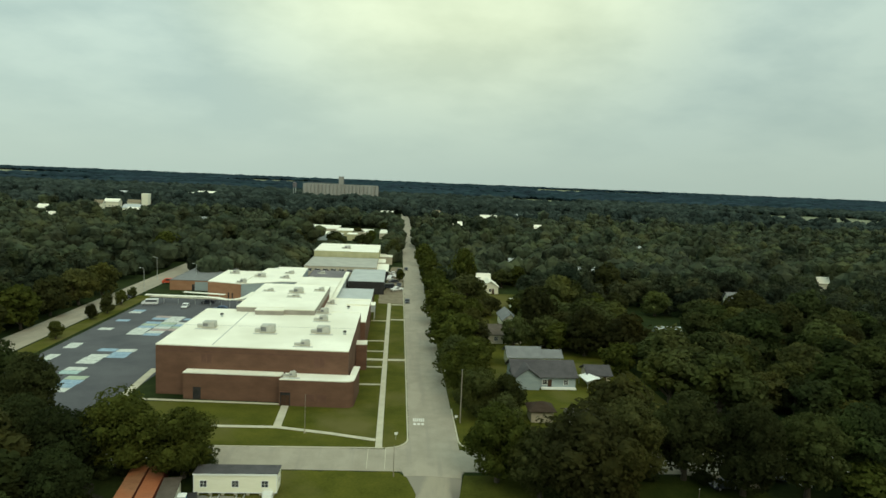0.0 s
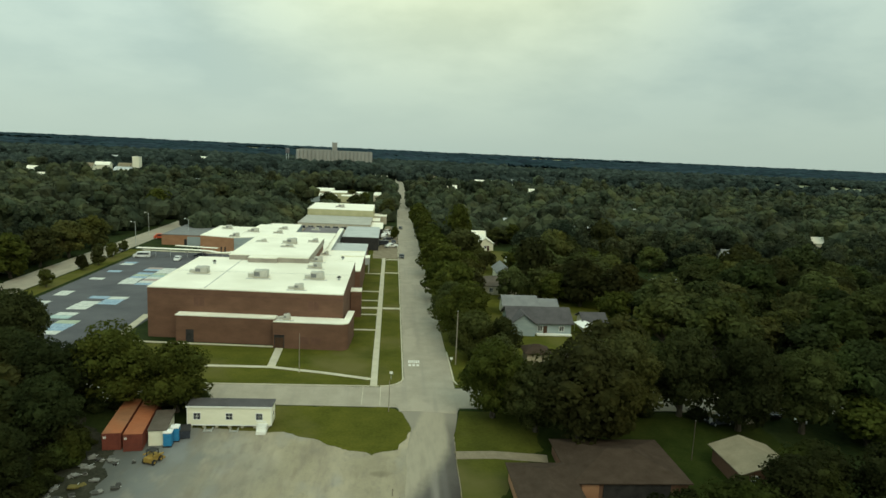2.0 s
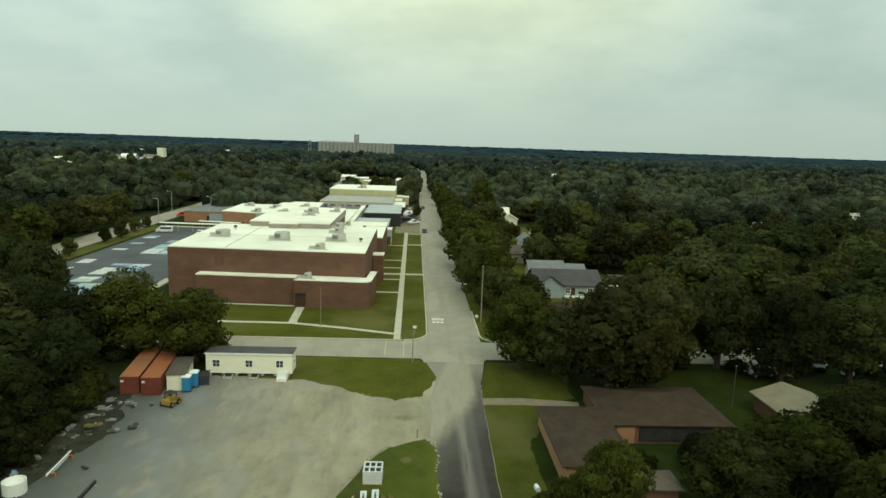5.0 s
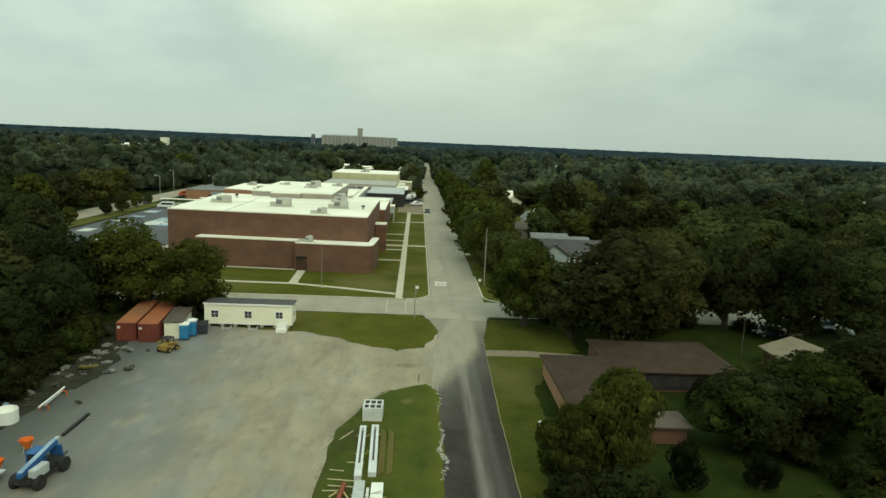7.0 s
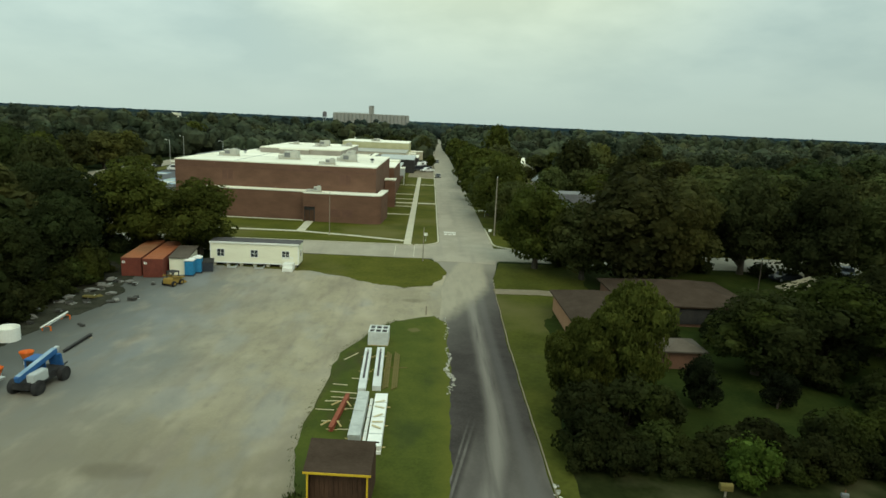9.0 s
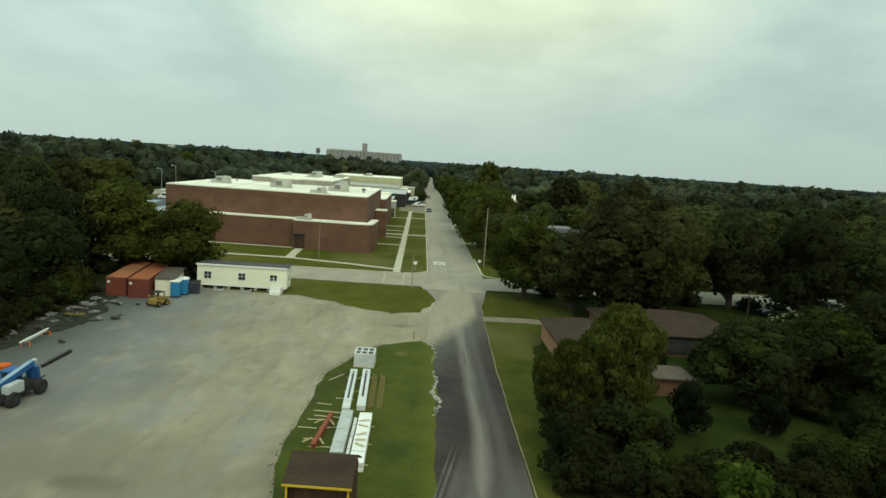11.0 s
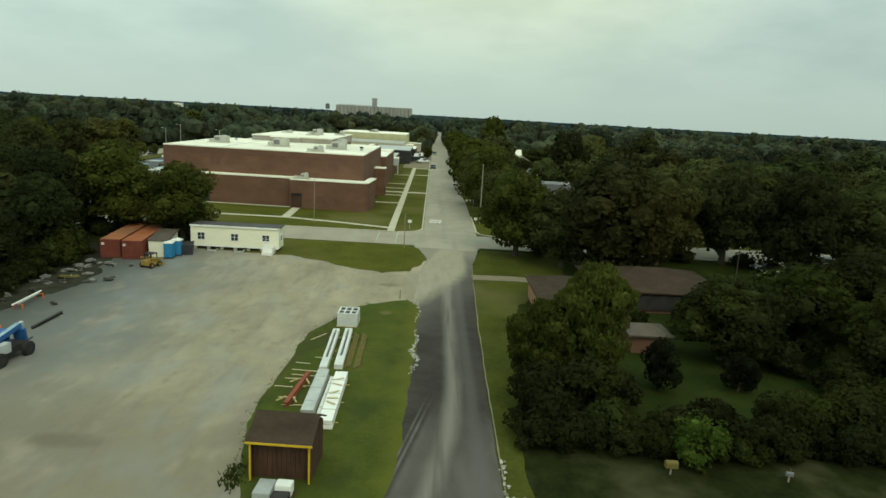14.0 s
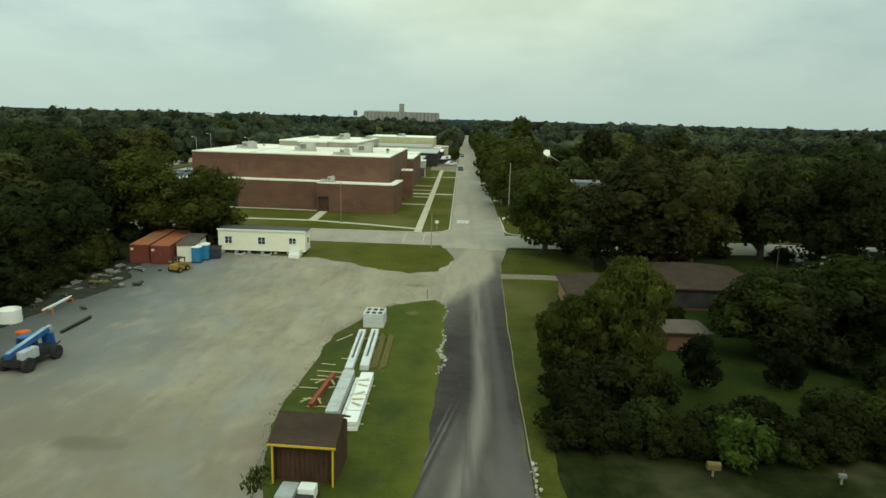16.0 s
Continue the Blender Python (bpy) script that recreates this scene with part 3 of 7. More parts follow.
class Shape:
    """Collects boxes, prisms and tubes as one mesh."""

    def __init__(self):
        self.v, self.f, self.m = [], [], []

    def add(self, verts, faces, m=0, mat=None):
        k = len(self.v)
        self.v += [tuple(mat @ Vector(p)) if mat else tuple(p) for p in verts]
        self.f += [tuple(k + i for i in f) for f in faces]
        self.m += [m] * len(faces)
        return self

    def box(self, x0, y0, z0, x1, y1, z1, m=0, mat=None):
        v = [(x, y, z) for z in (z0, z1) for x, y in ((x0, y0), (x1, y0), (x1, y1), (x0, y1))]
        return self.add(v, [(3, 2, 1, 0), (4, 5, 6, 7), (0, 1, 5, 4), (1, 2, 6, 5), (2, 3, 7, 6), (3, 0, 4, 7)], m, mat)

    def prism(self, poly, z0, z1, m=0, mat=None):
        n = len(poly)
        v = [(x, y, z0) for x, y in poly] + [(x, y, z1) for x, y in poly]
        f = [tuple(range(n - 1, -1, -1)), tuple(range(n, 2 * n))] + [(i, (i + 1) % n, n + (i + 1) % n, n + i) for i in range(n)]
        return self.add(v, f, m, mat)

    def tube(self, a, b, r0, r1=None, n=10, m=0, mat=None, cap=True):
        a, b = Vector(a), Vector(b)
        r1 = r0 if r1 is None else r1
        q = (b - a).to_track_quat("Z", "Y")
        v = [a + q @ Vector((r0 * math.cos(2 * math.pi * i / n), r0 * math.sin(2 * math.pi * i / n), 0)) for i in range(n)]
        v += [b + q @ Vector((r1 * math.cos(2 * math.pi * i / n), r1 * math.sin(2 * math.pi * i / n), 0)) for i in range(n)]
        f = [(i, (i + 1) % n, n + (i + 1) % n, n + i) for i in range(n)]
        if cap:
            f += [tuple(range(n - 1, -1, -1)), tuple(range(n, 2 * n))]
        return self.add(v, f, m, mat)

    def gable(self, x0, y0, x1, y1, z0, z1, m=0, along="x", over=0.0, thick=0.15):
        """Two roof slopes with thickness; the ridge runs along x or y."""
        for s in (0, 1):
            if along == "x":
                ym = (y0 + y1) / 2
                e, c = ((y0 - over) if s == 0 else (y1 + over)), ym
                ze = z0 - over * (z1 - z0) / max(0.1, (y1 - y0) / 2)
                lo = [(x0 - over, e, ze), (x1 + over, e, ze), (x1 + over, c, z1), (x0 - over, c, z1)]
            else:
                xm = (x0 + x1) / 2
                e, c = ((x0 - over) if s == 0 else (x1 + over)), xm
                ze = z0 - over * (z1 - z0) / max(0.1, (x1 - x0) / 2)
                lo = [(e, y0 - over, ze), (e, y1 + over, ze), (c, y1 + over, z1), (c, y0 - over, z1)]
            if (s == 1) == (along == "x"):
                lo = lo[::-1]
            v = lo + [(x, y, z + thick) for x, y, z in lo]
            self.add(v, [(3, 2, 1, 0), (4, 5, 6, 7), (0, 1, 5, 4), (1, 2, 6, 5), (2, 3, 7, 6), (3, 0, 4, 7)], m)
        return self

    def hip(self, x0, y0, x1, y1, z0, z1, m=0, inset=None, thick=0.15):
        """A hipped roof as one closed solid."""
        w = min(x1 - x0, y1 - y0) / 2 if inset is None else inset
        if x1 - x0 >= y1 - y0:
            r = [(x0 + w, (y0 + y1) / 2), (x1 - w, (y0 + y1) / 2)]
            f = [(0, 1, 5, 4), (1, 2, 5), (2, 3, 4, 5), (3, 0, 4)]
        else:
            r = [((x0 + x1) / 2, y0 + w), ((x0 + x1) / 2, y1 - w)]
            f = [(0, 1, 4), (1, 2, 5, 4), (2, 3, 5), (3, 0, 4, 5)]
        v = [(x0, y0, z0 + thick), (x1, y0, z0 + thick), (x1, y1, z0 + thick), (x0, y1, z0 + thick)] + [(x, y, z1) for x, y in r]
        v += [(x0, y0, z0), (x1, y0, z0), (x1, y1, z0), (x0, y1, z0)]
        f += [(6, 7, 1, 0), (7, 8, 2, 1), (8, 9, 3, 2), (9, 6, 0, 3), (9, 8, 7, 6)]
        return self.add(v, f, m)

    def part(self, name, mats, parent=None, label="", bevel=0.0, smooth=False):
        me = bpy.data.meshes.new(name)
        me.from_pydata(self.v, [], self.f)
        mats = mats if isinstance(mats, (list, tuple)) else [mats]
        for mt in mats:
            me.materials.append(mt)
        me.polygons.foreach_set("material_index", self.m)
        bm = bmesh.new()
        bm.from_mesh(me)
        bmesh.ops.recalc_face_normals(bm, faces=bm.faces)
        if bevel:
            bmesh.ops.bevel(bm, geom=[e for e in bm.edges if e.is_manifold and e.calc_face_angle(0) > 0.6], offset=bevel, segments=2, affect="EDGES", clamp_overlap=True)
        if smooth:
            for fc in bm.faces:
                fc.smooth = True
        bm.to_mesh(me)
        bm.free()
        ob = new(name, me)
        if parent:
            ob.parent = parent
        if label:
            tagged(ob, label)
        return ob


def thing(name, x, y, z=None, turn=0.0, label="", category="", group="", kind=""):
    ob = new(name)
    ob.empty_display_size = 0.5
    ob.matrix_world = pose(x, y, ground_z(y) if z is None else z, 0, 0, turn)
    return tagged(ob, label, category, group, kind)


def sheet(name, poly, off, mat, label="", category="", kind="structure", thick=0.25, crumble=0.0, step=1.2):
    """A flat slab with this outline that follows the ground, off metres above it; crumble makes its edge ragged."""
    pts = []
    for (xa, ya), (xb, yb) in zip(poly, poly[1:] + poly[:1]):
        n = max(1, int(math.hypot(xb - xa, yb - ya) / step)) if crumble else 1
        for i in range(n):
            u = i / n
            px, py = xa + (xb - xa) * u, ya + (yb - ya) * u
            if crumble:
                q = noise.noise_vector((px * 0.35, py * 0.35, off * 7)) * 1.5 + noise.noise_vector((px * 1.3, py * 1.3, 3.0)) * 0.6
                px, py = px + q.x * crumble, py + q.y * crumble
            pts.append((px, py))
    bm = bmesh.new()
    face = bm.faces.new([bm.verts.new((x, y, 0)) for x, y in pts])
    face.normal_update()
    bmesh.ops.triangulate(bm, faces=[face])
    for b in BREAKS:
        bmesh.ops.bisect_plane(bm, geom=bm.verts[:] + bm.edges[:] + bm.faces[:], plane_co=(0, b, 0), plane_no=(0, 1, 0))
    for v in bm.verts:
        v.co.z = ground_z(v.co.y) + off
    bmesh.ops.recalc_face_normals(bm, faces=bm.faces)
    for f in bm.faces:
        if f.normal.z < 0:
            f.normal_flip()
    # a skirt down into the ground
    edges = [e for e in bm.edges if e.is_boundary]
    ext = bmesh.ops.extrude_edge_only(bm, edges=edges)
    for v in ext["geom"]:
        if isinstance(v, bmesh.types.BMVert):
            v.co.z -= thick
    me = bpy.data.meshes.new(name)
    bm.to_mesh(me)
    bm.free()
    me.materials.append(mat)
    return tagged(new(name, me), label, category, "", kind)


def strip(name, line, width, off, mat, label="", category="", kind="structure", thick=0.25, crumble=0.0):
    """A slab of even width along a line."""
    left, right = [], []
    for i, (x, y) in enumerate(line):
        a, b = line[max(0, i - 1)], line[min(len(line) - 1, i + 1)]
        d = Vector((b[0] - a[0], b[1] - a[1])).normalized()
        left.append((x - d.y * width / 2, y + d.x * width / 2))
        right.append((x + d.y * width / 2, y - d.x * width / 2))
    return sheet(name, left + right[::-1], off, mat, label, category, kind, thick, crumble)


# ---- ground and roads ----
def build_ground():
    xs = sorted({s * v for s in (1, -1) for v in (0, 20, 60, 120, 250, 500, 1000, 2000, 3500, 4800)})
    ys = [-400, -100, 0, 20, *BREAKS, 150, 250, 400, 700, 1200, 2000, 3200, 4800]
    me = bpy.data.meshes.new("ground")
    n = len(xs)
    me.from_pydata([(x, y, ground_z(y)) for y in ys for x in xs], [], [(j * n + i, j * n + i + 1, (j + 1) * n + i + 1, (j + 1) * n + i) for j in range(len(ys) - 1) for i in range(n - 1)])
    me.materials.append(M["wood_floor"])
    tagged(new("ground", me), "grassy ground with the shade under the trees put into its dark colour", "ground", "", "structure")


build_ground()

# rounded street corner
CORNER = [(-1.7 + 4.0 * math.cos(a), 108.4 + 4.0 * math.sin(a)) for a in np.linspace(-math.pi / 2, 0, 9)]
sheet("road_corner", [(-1.7, 103.6), (2.9, 103.6), (2.9, 108.4), *CORNER[::-1]], 0.062, M["road"], "pale grey street at the rounded corner", "road")
sheet("lawn_school", [(-56, 104.4), *CORNER, (2.2, 262), (-9, 262), (-9, 126), (-52, 126), (-56, 131)], 0.03, M["lawn"], "mown green school lawn with dry patches", "lawn")
sheet("lawn_corner", [(-30, 96.6), (-30, 87), (-16.9, 87.2), (-9.7, 83.8), (-2.6, 80.2), (2.4, 83.0), (4.4, 90), (2.4, 94.8), (-1, 96.6)], 0.03, M["lawn"], "patch of mown grass between gravel and street", "lawn", crumble=0.4, step=0.5)
strip("road_shoulder", [(8.5, -40), (8.55, 10), (8.75, 48), (9.15, 66), (9.6, 86)], 0.09, 0.075, M["track"], "thin pale gravel shoulder of the lane", "road", crumble=0.06)
sheet("lawn_right", [(7.9, 10), (7.9, -40), (10.8, -40), (10.8, 10), (10.6, 30), (10.4, 42), (12, 54), (14, 60), (14, 70), (17.0, 77), (23, 83), (25, 95.5), (11.3, 95.5), (8.9, 84), (8.0, 48)], 0.02, M["lawn_side"], "mown lawn beside the lane", "lawn")
sheet("lawn_garden", [(14.2, 60), (14.2, 56), (20, 43), (44, 43), (60, 72), (60, 95.6), (24, 95.6), (22, 84), (16.8, 77), (14.1, 70)], 0.035, M["lush"], "lawn behind the brown-roofed house, darkened in colour for tree shade", "lawn", crumble=0.6, step=0.6)
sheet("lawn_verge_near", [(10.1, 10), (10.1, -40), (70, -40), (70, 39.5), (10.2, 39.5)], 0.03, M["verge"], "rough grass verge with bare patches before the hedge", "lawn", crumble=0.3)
sheet("lawn_verge", [(11.3, 104.5), (60, 104.5), (60, 260), (11.3, 260)], 0.02, M["lawn"], "grass verge and back yards beside the road", "lawn")
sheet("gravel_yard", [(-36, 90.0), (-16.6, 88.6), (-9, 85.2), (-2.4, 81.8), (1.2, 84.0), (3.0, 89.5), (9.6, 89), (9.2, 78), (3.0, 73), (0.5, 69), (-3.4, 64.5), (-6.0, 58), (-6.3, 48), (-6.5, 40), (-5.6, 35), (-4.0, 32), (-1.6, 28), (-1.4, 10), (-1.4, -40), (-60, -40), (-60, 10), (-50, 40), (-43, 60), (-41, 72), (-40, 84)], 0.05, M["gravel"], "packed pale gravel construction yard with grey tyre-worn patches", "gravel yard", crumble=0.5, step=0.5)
sheet("lawn_island", [(-2.7, 69.4), (1.5, 71.6), (2.9, 69.5), (2.7, 58), (2.7, 45), (2.3, 36), (1.6, 30), (1.0, 10), (1.0, -40), (-2.4, -40), (-2.4, 10), (-2.8, 27.5), (-4.1, 29.4), (-5.7, 31.2), (-6.4, 33.5), (-7.3, 36.5), (-8.0, 40), (-7.8, 48), (-7.5, 59), (-5.0, 66)], 0.076, M["strip_grass"], "strip of bright green grass beside the lane", "lawn", crumble=0.2, step=0.45)
sheet("road_asphalt", [(1.0, 96.4), (11.2, 96.4), (9.6, 87), (9.0, 66), (8.6, 48), (8.4, 10), (8.4, -40), (0.2, -40), (0.2, 10), (1.4, 35), (1.8, 48), (2.0, 68), (2.6, 84), (3.3, 90), (2.2, 94.5)], 0.07, M["asphalt"], "dark worn asphalt lane with dusty wheel tracks", "road", crumble=0.12)
strip("road_main", [(6.9, 96), (6.9, 300), (7.0, 1100)], 8.8, 0.06, M["road"], "long straight pale grey street", "road")
strip("road_cross", [(-120, 100.5), (-20, 100.6), (2.2, 100.2), (11.5, 100.2), (120, 100.2)], 7.4, 0.065, M["road"], "pale grey cross street", "road")
sheet("road_apron", [(2.0, 95.0), (10.8, 94.4), (11.4, 97.5), (0.6, 97.5)], 0.10, M["road"], "dusty pale junction apron", "road", crumble=0.6)
strip("road_west", [(-100, 60), (-100, 200), (-100.5, 330)], 9.5, 0.06, M["road"], "pale grey side street by the parking lot", "road")
strip("pavement_main", [(-2.85, 104.4), (-3.0, 233)], 1.2, 0.12, M["concrete"], "pale concrete pavement", "pavement")
strip("pavement_front", [(-56, 113.6), (-22, 113.2), (-12, 110.6), (-3.45, 107.8)], 1.0, 0.11, M["concrete"], "pale concrete pavement across the lawn", "pavement")
strip("pavement_wall", [(-55.0, 127.2), (-23.6, 125.3)], 0.8, 0.10, M["concrete"], "narrow concrete path along the school wall", "pavement")
strip("pavement_door", [(-22.0, 113.4), (-22.4, 124.5)], 1.5, 0.115, M["concrete"], "concrete path to the school door", "pavement")
for i, y in enumerate((139, 152.5, 159, 167, 178, 204)):
    strip(f"pavement_cross_{i + 1}", [(-8.6, y), (-3.46, y)], 1.6 if y == 159 else 0.85, 0.10, M["concrete"], "short concrete path to a side door", "pavement")
for i, (y, w) in enumerate(((159, 1.5), (206, 1.2), (231, 1.4))):
    strip(f"pavement_kerb_{i + 1}", [(-2.2, y), (2.4, y)], w, 0.10, M["concrete"], "short concrete path to the kerb", "pavement")
strip("kerb_main_west", [*CORNER, (2.3, 262)], 0.24, 0.17, M["concrete"], "concrete kerb", "kerb")
strip("kerb_main_east", [(14.2, 104.3), (12.7, 104.9), (11.8, 106.0), (11.45, 107.6), (11.45, 124)], 0.26, 0.15, M["concrete"], "concrete kerb", "kerb")
strip("kerb_cross", [(-56, 104.5), (-1.9, 104.4)], 0.25, 0.16, M["concrete"], "concrete kerb", "kerb")
strip("driveway_side", [(11.4, 149.6), (17, 150.2)], 2.4, 0.07, M["concrete"], "short concrete driveway to the street", "driveway")
sheet("driveway_yard", [(48, 96.6), (57, 97.0), (60.5, 94.8), (59.5, 92.2), (55.0, 93.6)], 0.06, M["track"], "worn dirt driveway under the trees", "driveway", crumble=0.3)
strip("driveway", [(9.3, 82.2), (15, 82.4), (22.5, 81.4)], 2.1, 0.07, M["track"], "pale dirt driveway", "driveway")
sheet("parking_lot", [(-88, 118), (-57, 118), (-55.5, 131), (-53.5, 167.4), (-42.6, 167.4), (-42.6, 228.6), (-54.2, 228.6), (-54.2, 232), (-88, 232)], 0.05, M["lot_asphalt"], "dark asphalt school parking lot", "parking lot")
strip("lawn_median", [(-92, 150), (-92, 235)], 5.0, 0.08, M["lawn"], "grass strip between lot and street", "lawn")
strip("pavement_lot", [(-55.4, 118), (-55.8, 126), (-56.5, 147.5)], 1.7, 0.12, M["concrete"], "concrete path beside the parking lot", "pavement")


sheet("soil_bank", [(-47, 40), (-39.8, 47), (-38.0, 60), (-36.6, 68), (-35.6, 76), (-37.2, 83.0), (-46, 92), (-56, 92), (-60, 40)], 0.10, M["soil"], "weedy soil bank with tree shade put into its dark colour", "ground", crumble=0.9, step=0.5)


# ---- trees ----
def crown_data(rng, radius, height, base, lobes, cards, size, core=2, droop=0.0):
    """Vertices and faces of a crown: rounded lobes of leaf clumps round dark cores."""
    cs, rs = [], []
    for i in range(lobes):
        a, u = rng.uniform(0, 6.283), math.sqrt(rng.uniform(0, 1))
        k = (i + 0.5) / lobes
        zc = base + (height - base) * (0.17 + 0.64 * k)
        spread = radius * 0.78 * math.sqrt(max(0.05, 1 - (2 * k - 0.85) ** 2 * 0.75))
        cs.append((spread * u * math.cos(a), spread * u * math.sin(a), zc))
        rs.append(radius * rng.uniform(0.22, 0.44) * (1.12 - 0.28 * u) * (1.0 if lobes > 20 else 1.3))
    cs, rs = np.array(cs), np.array(rs)
    verts, faces = [], []
    bm = bmesh.new()
    bmesh.ops.create_icosphere(bm, subdivisions=core, radius=1)
    ico_v = np.array([v.co[:] for v in bm.verts]); ico_f = [[v.index for v in f.verts] for f in bm.faces]
    bm.free()
    k = 0
    for c, r in zip(cs, rs):
        w = ico_v * (r * 0.57) * (1 + 0.12 * rng.standard_normal((len(ico_v), 1)))
        w[:, 2] *= 0.9
        verts.append(w + c); faces += [tuple(k + i for i in f) for f in ico_f]; k += len(ico_v)
    pick = rng.choice(lobes, cards * 2, p=rs**2 / (rs**2).sum())
    d = rng.standard_normal((cards * 2, 3)); d /= np.linalg.norm(d, axis=1)[:, None]
    # leaf tufts stand out of each lobe in a few directions
    tuft = rng.standard_normal((lobes, 7, 3)); tuft /= np.linalg.norm(tuft, axis=2)[:, :, None]
    out = (np.clip(np.einsum("ij,ikj->ik", d, tuft[pick]), 0, 1) ** 5).max(1)
    p = cs[pick] + d * (rs[pick] * (0.66 + 0.42 * out + rng.uniform(0.0, 0.25, cards * 2)))[:, None] * (1, 1, 0.92)
    inside = (np.linalg.norm(p[:, None] - cs[None], axis=2) < rs[None] * 0.62).any(1)
    low = p[:, 2] < base * 0.8
    keep = np.where(~inside & ~low)[0][:cards]
    p, d = p[keep], d[keep]
    nrm = d * 0.8 + 0.5 * rng.standard_normal(d.shape) + (0, 0, 0.35); nrm /= np.linalg.norm(nrm, axis=1)[:, None]
    t = np.cross(nrm, rng.standard_normal(nrm.shape)); t /= np.linalg.norm(t, axis=1)[:, None]
    b = np.cross(nrm, t)
    s = size * rng.uniform(0.55, 1.35, len(p))[:, None]
    q = np.stack([p + s * (t * rng.uniform(0.6, 1.1, (len(p), 1)) + b * rng.uniform(-0.5, 0.3, (len(p), 1))) * 0.5 - (0, 0, droop * size),
                  p + s * b * rng.uniform(0.5, 1.0, (len(p), 1)) * 0.5 + nrm * s * 0.12,
                  p - s * t * rng.uniform(0.6, 1.1, (len(p), 1)) * 0.5,
                  p - s * b * rng.uniform(0.5, 1.0, (len(p), 1)) * 0.5 - nrm * s * 0.1], 1)
    verts.append(q.reshape(-1, 3))
    faces += [(k + 4 * i, k + 4 * i + 1, k + 4 * i + 2, k + 4 * i + 3) for i in range(len(p))]
    return np.concatenate(verts), faces, cs, rs, lobes * len(ico_f)


def line_crown(me, leaf, inner):
    """The first faces are inner foliage, the rest leaves."""
    me.materials.append(M[leaf])
    me.materials.append(M[leaf + "_inner"])
    slot = np.zeros(len(me.polygons), dtype=np.int32)
    slot[:inner] = 1
    me.polygons.foreach_set("material_index", slot)


def tree_proto(seed, radius, height, base, lobes, cards, size, leaf="leaf", droop=0.0, core=2):
    rng = np.random.default_rng(seed)
    v, f, cs, rs, inner = crown_data(rng, radius, height, base, lobes, cards, size, core, droop)
    me = bpy.data.meshes.new("crown")
    me.from_pydata(v.tolist(), [], f)
    line_crown(me, leaf, inner)
    s = Shape()
    tr = 0.035 * height
    bend = rng.uniform(-0.3, 0.3, 2)
    top = (bend[0], bend[1], base + (height - base) * 0.45)
    s.tube((0, 0, -0.4), (bend[0] * 0.4, bend[1] * 0.4, base), tr * 1.15, tr * 0.85, 8)
    s.tube((bend[0] * 0.4, bend[1] * 0.4, base), top, tr * 0.85, tr * 0.4, 7)
    for c in cs[:: max(1, len(cs) // 5)]:
        s.tube((bend[0] * 0.4, bend[1] * 0.4, base * rng.uniform(0.85, 1.1)), c, tr * 0.5, tr * 0.15, 6)
    ob = thing("tree", 0, 0, 0)
    s.part("trunk", M["bark"], ob, "dark grey-brown bark")
    crown = new("crown", me)
    crown.parent = ob
    return ob


PLANTED = set()


def put_tree(proto, x, y, scale, turn, label, squash=1.0, group="street trees"):
    m = pose(x, y, ground_z(y) - 0.05, 0, 0, turn)
    if proto in PLANTED:
        ob = copy_thing(proto, m)
    else:
        PLANTED.add(proto)
        ob = proto
        ob.matrix_basis = m
    ob.scale = (scale, scale, scale * squash)
    return tagged(ob, label, "tree", group)


BIG = [tree_proto(10 + i, 5.2, 12.0, 0.9, 48, 8200, 0.46, core=1) for i in range(4)]
MID = [tree_proto(30 + i, 5.0, 11.0, 0.9, 26, 1750, 0.93, core=1) for i in range(5)]
BIG_DIM = [tree_proto(20 + i, 5.2, 12.0, 0.9, 48, 8200, 0.46, "leaf_dim", core=1) for i in range(2)]
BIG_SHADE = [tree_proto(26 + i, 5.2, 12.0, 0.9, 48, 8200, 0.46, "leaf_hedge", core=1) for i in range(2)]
BIG_OLIVE = [tree_proto(24 + i, 5.2, 12.0, 1.1, 48, 8200, 0.46, "leaf_olive", core=1) for i in range(2)]
MID_OLIVE = [tree_proto(54 + i, 5.0, 11.0, 0.9, 26, 1750, 0.93, "leaf_olive", core=1) for i in range(2)]
MID_DIM = [tree_proto(50 + i, 5.0, 11.0, 0.9, 26, 1750, 0.93, "leaf_dim", core=1) for i in range(2)]
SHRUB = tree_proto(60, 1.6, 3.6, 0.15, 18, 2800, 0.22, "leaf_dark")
BUSH = tree_proto(61, 2.4, 3.6, 0.1, 24, 2000, 0.36, "leaf_dim", core=1)
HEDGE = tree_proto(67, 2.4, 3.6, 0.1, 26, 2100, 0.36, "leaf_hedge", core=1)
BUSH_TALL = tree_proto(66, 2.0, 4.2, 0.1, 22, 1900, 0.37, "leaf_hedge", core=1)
BRIGHT = tree_proto(62, 2.2, 4.2, 0.3, 13, 1700, 0.34, "leaf_bright")
WILLOW = tree_proto(63, 3.6, 9.6, 0.3, 40, 9500, 0.3, "leaf_olive", 0.9)

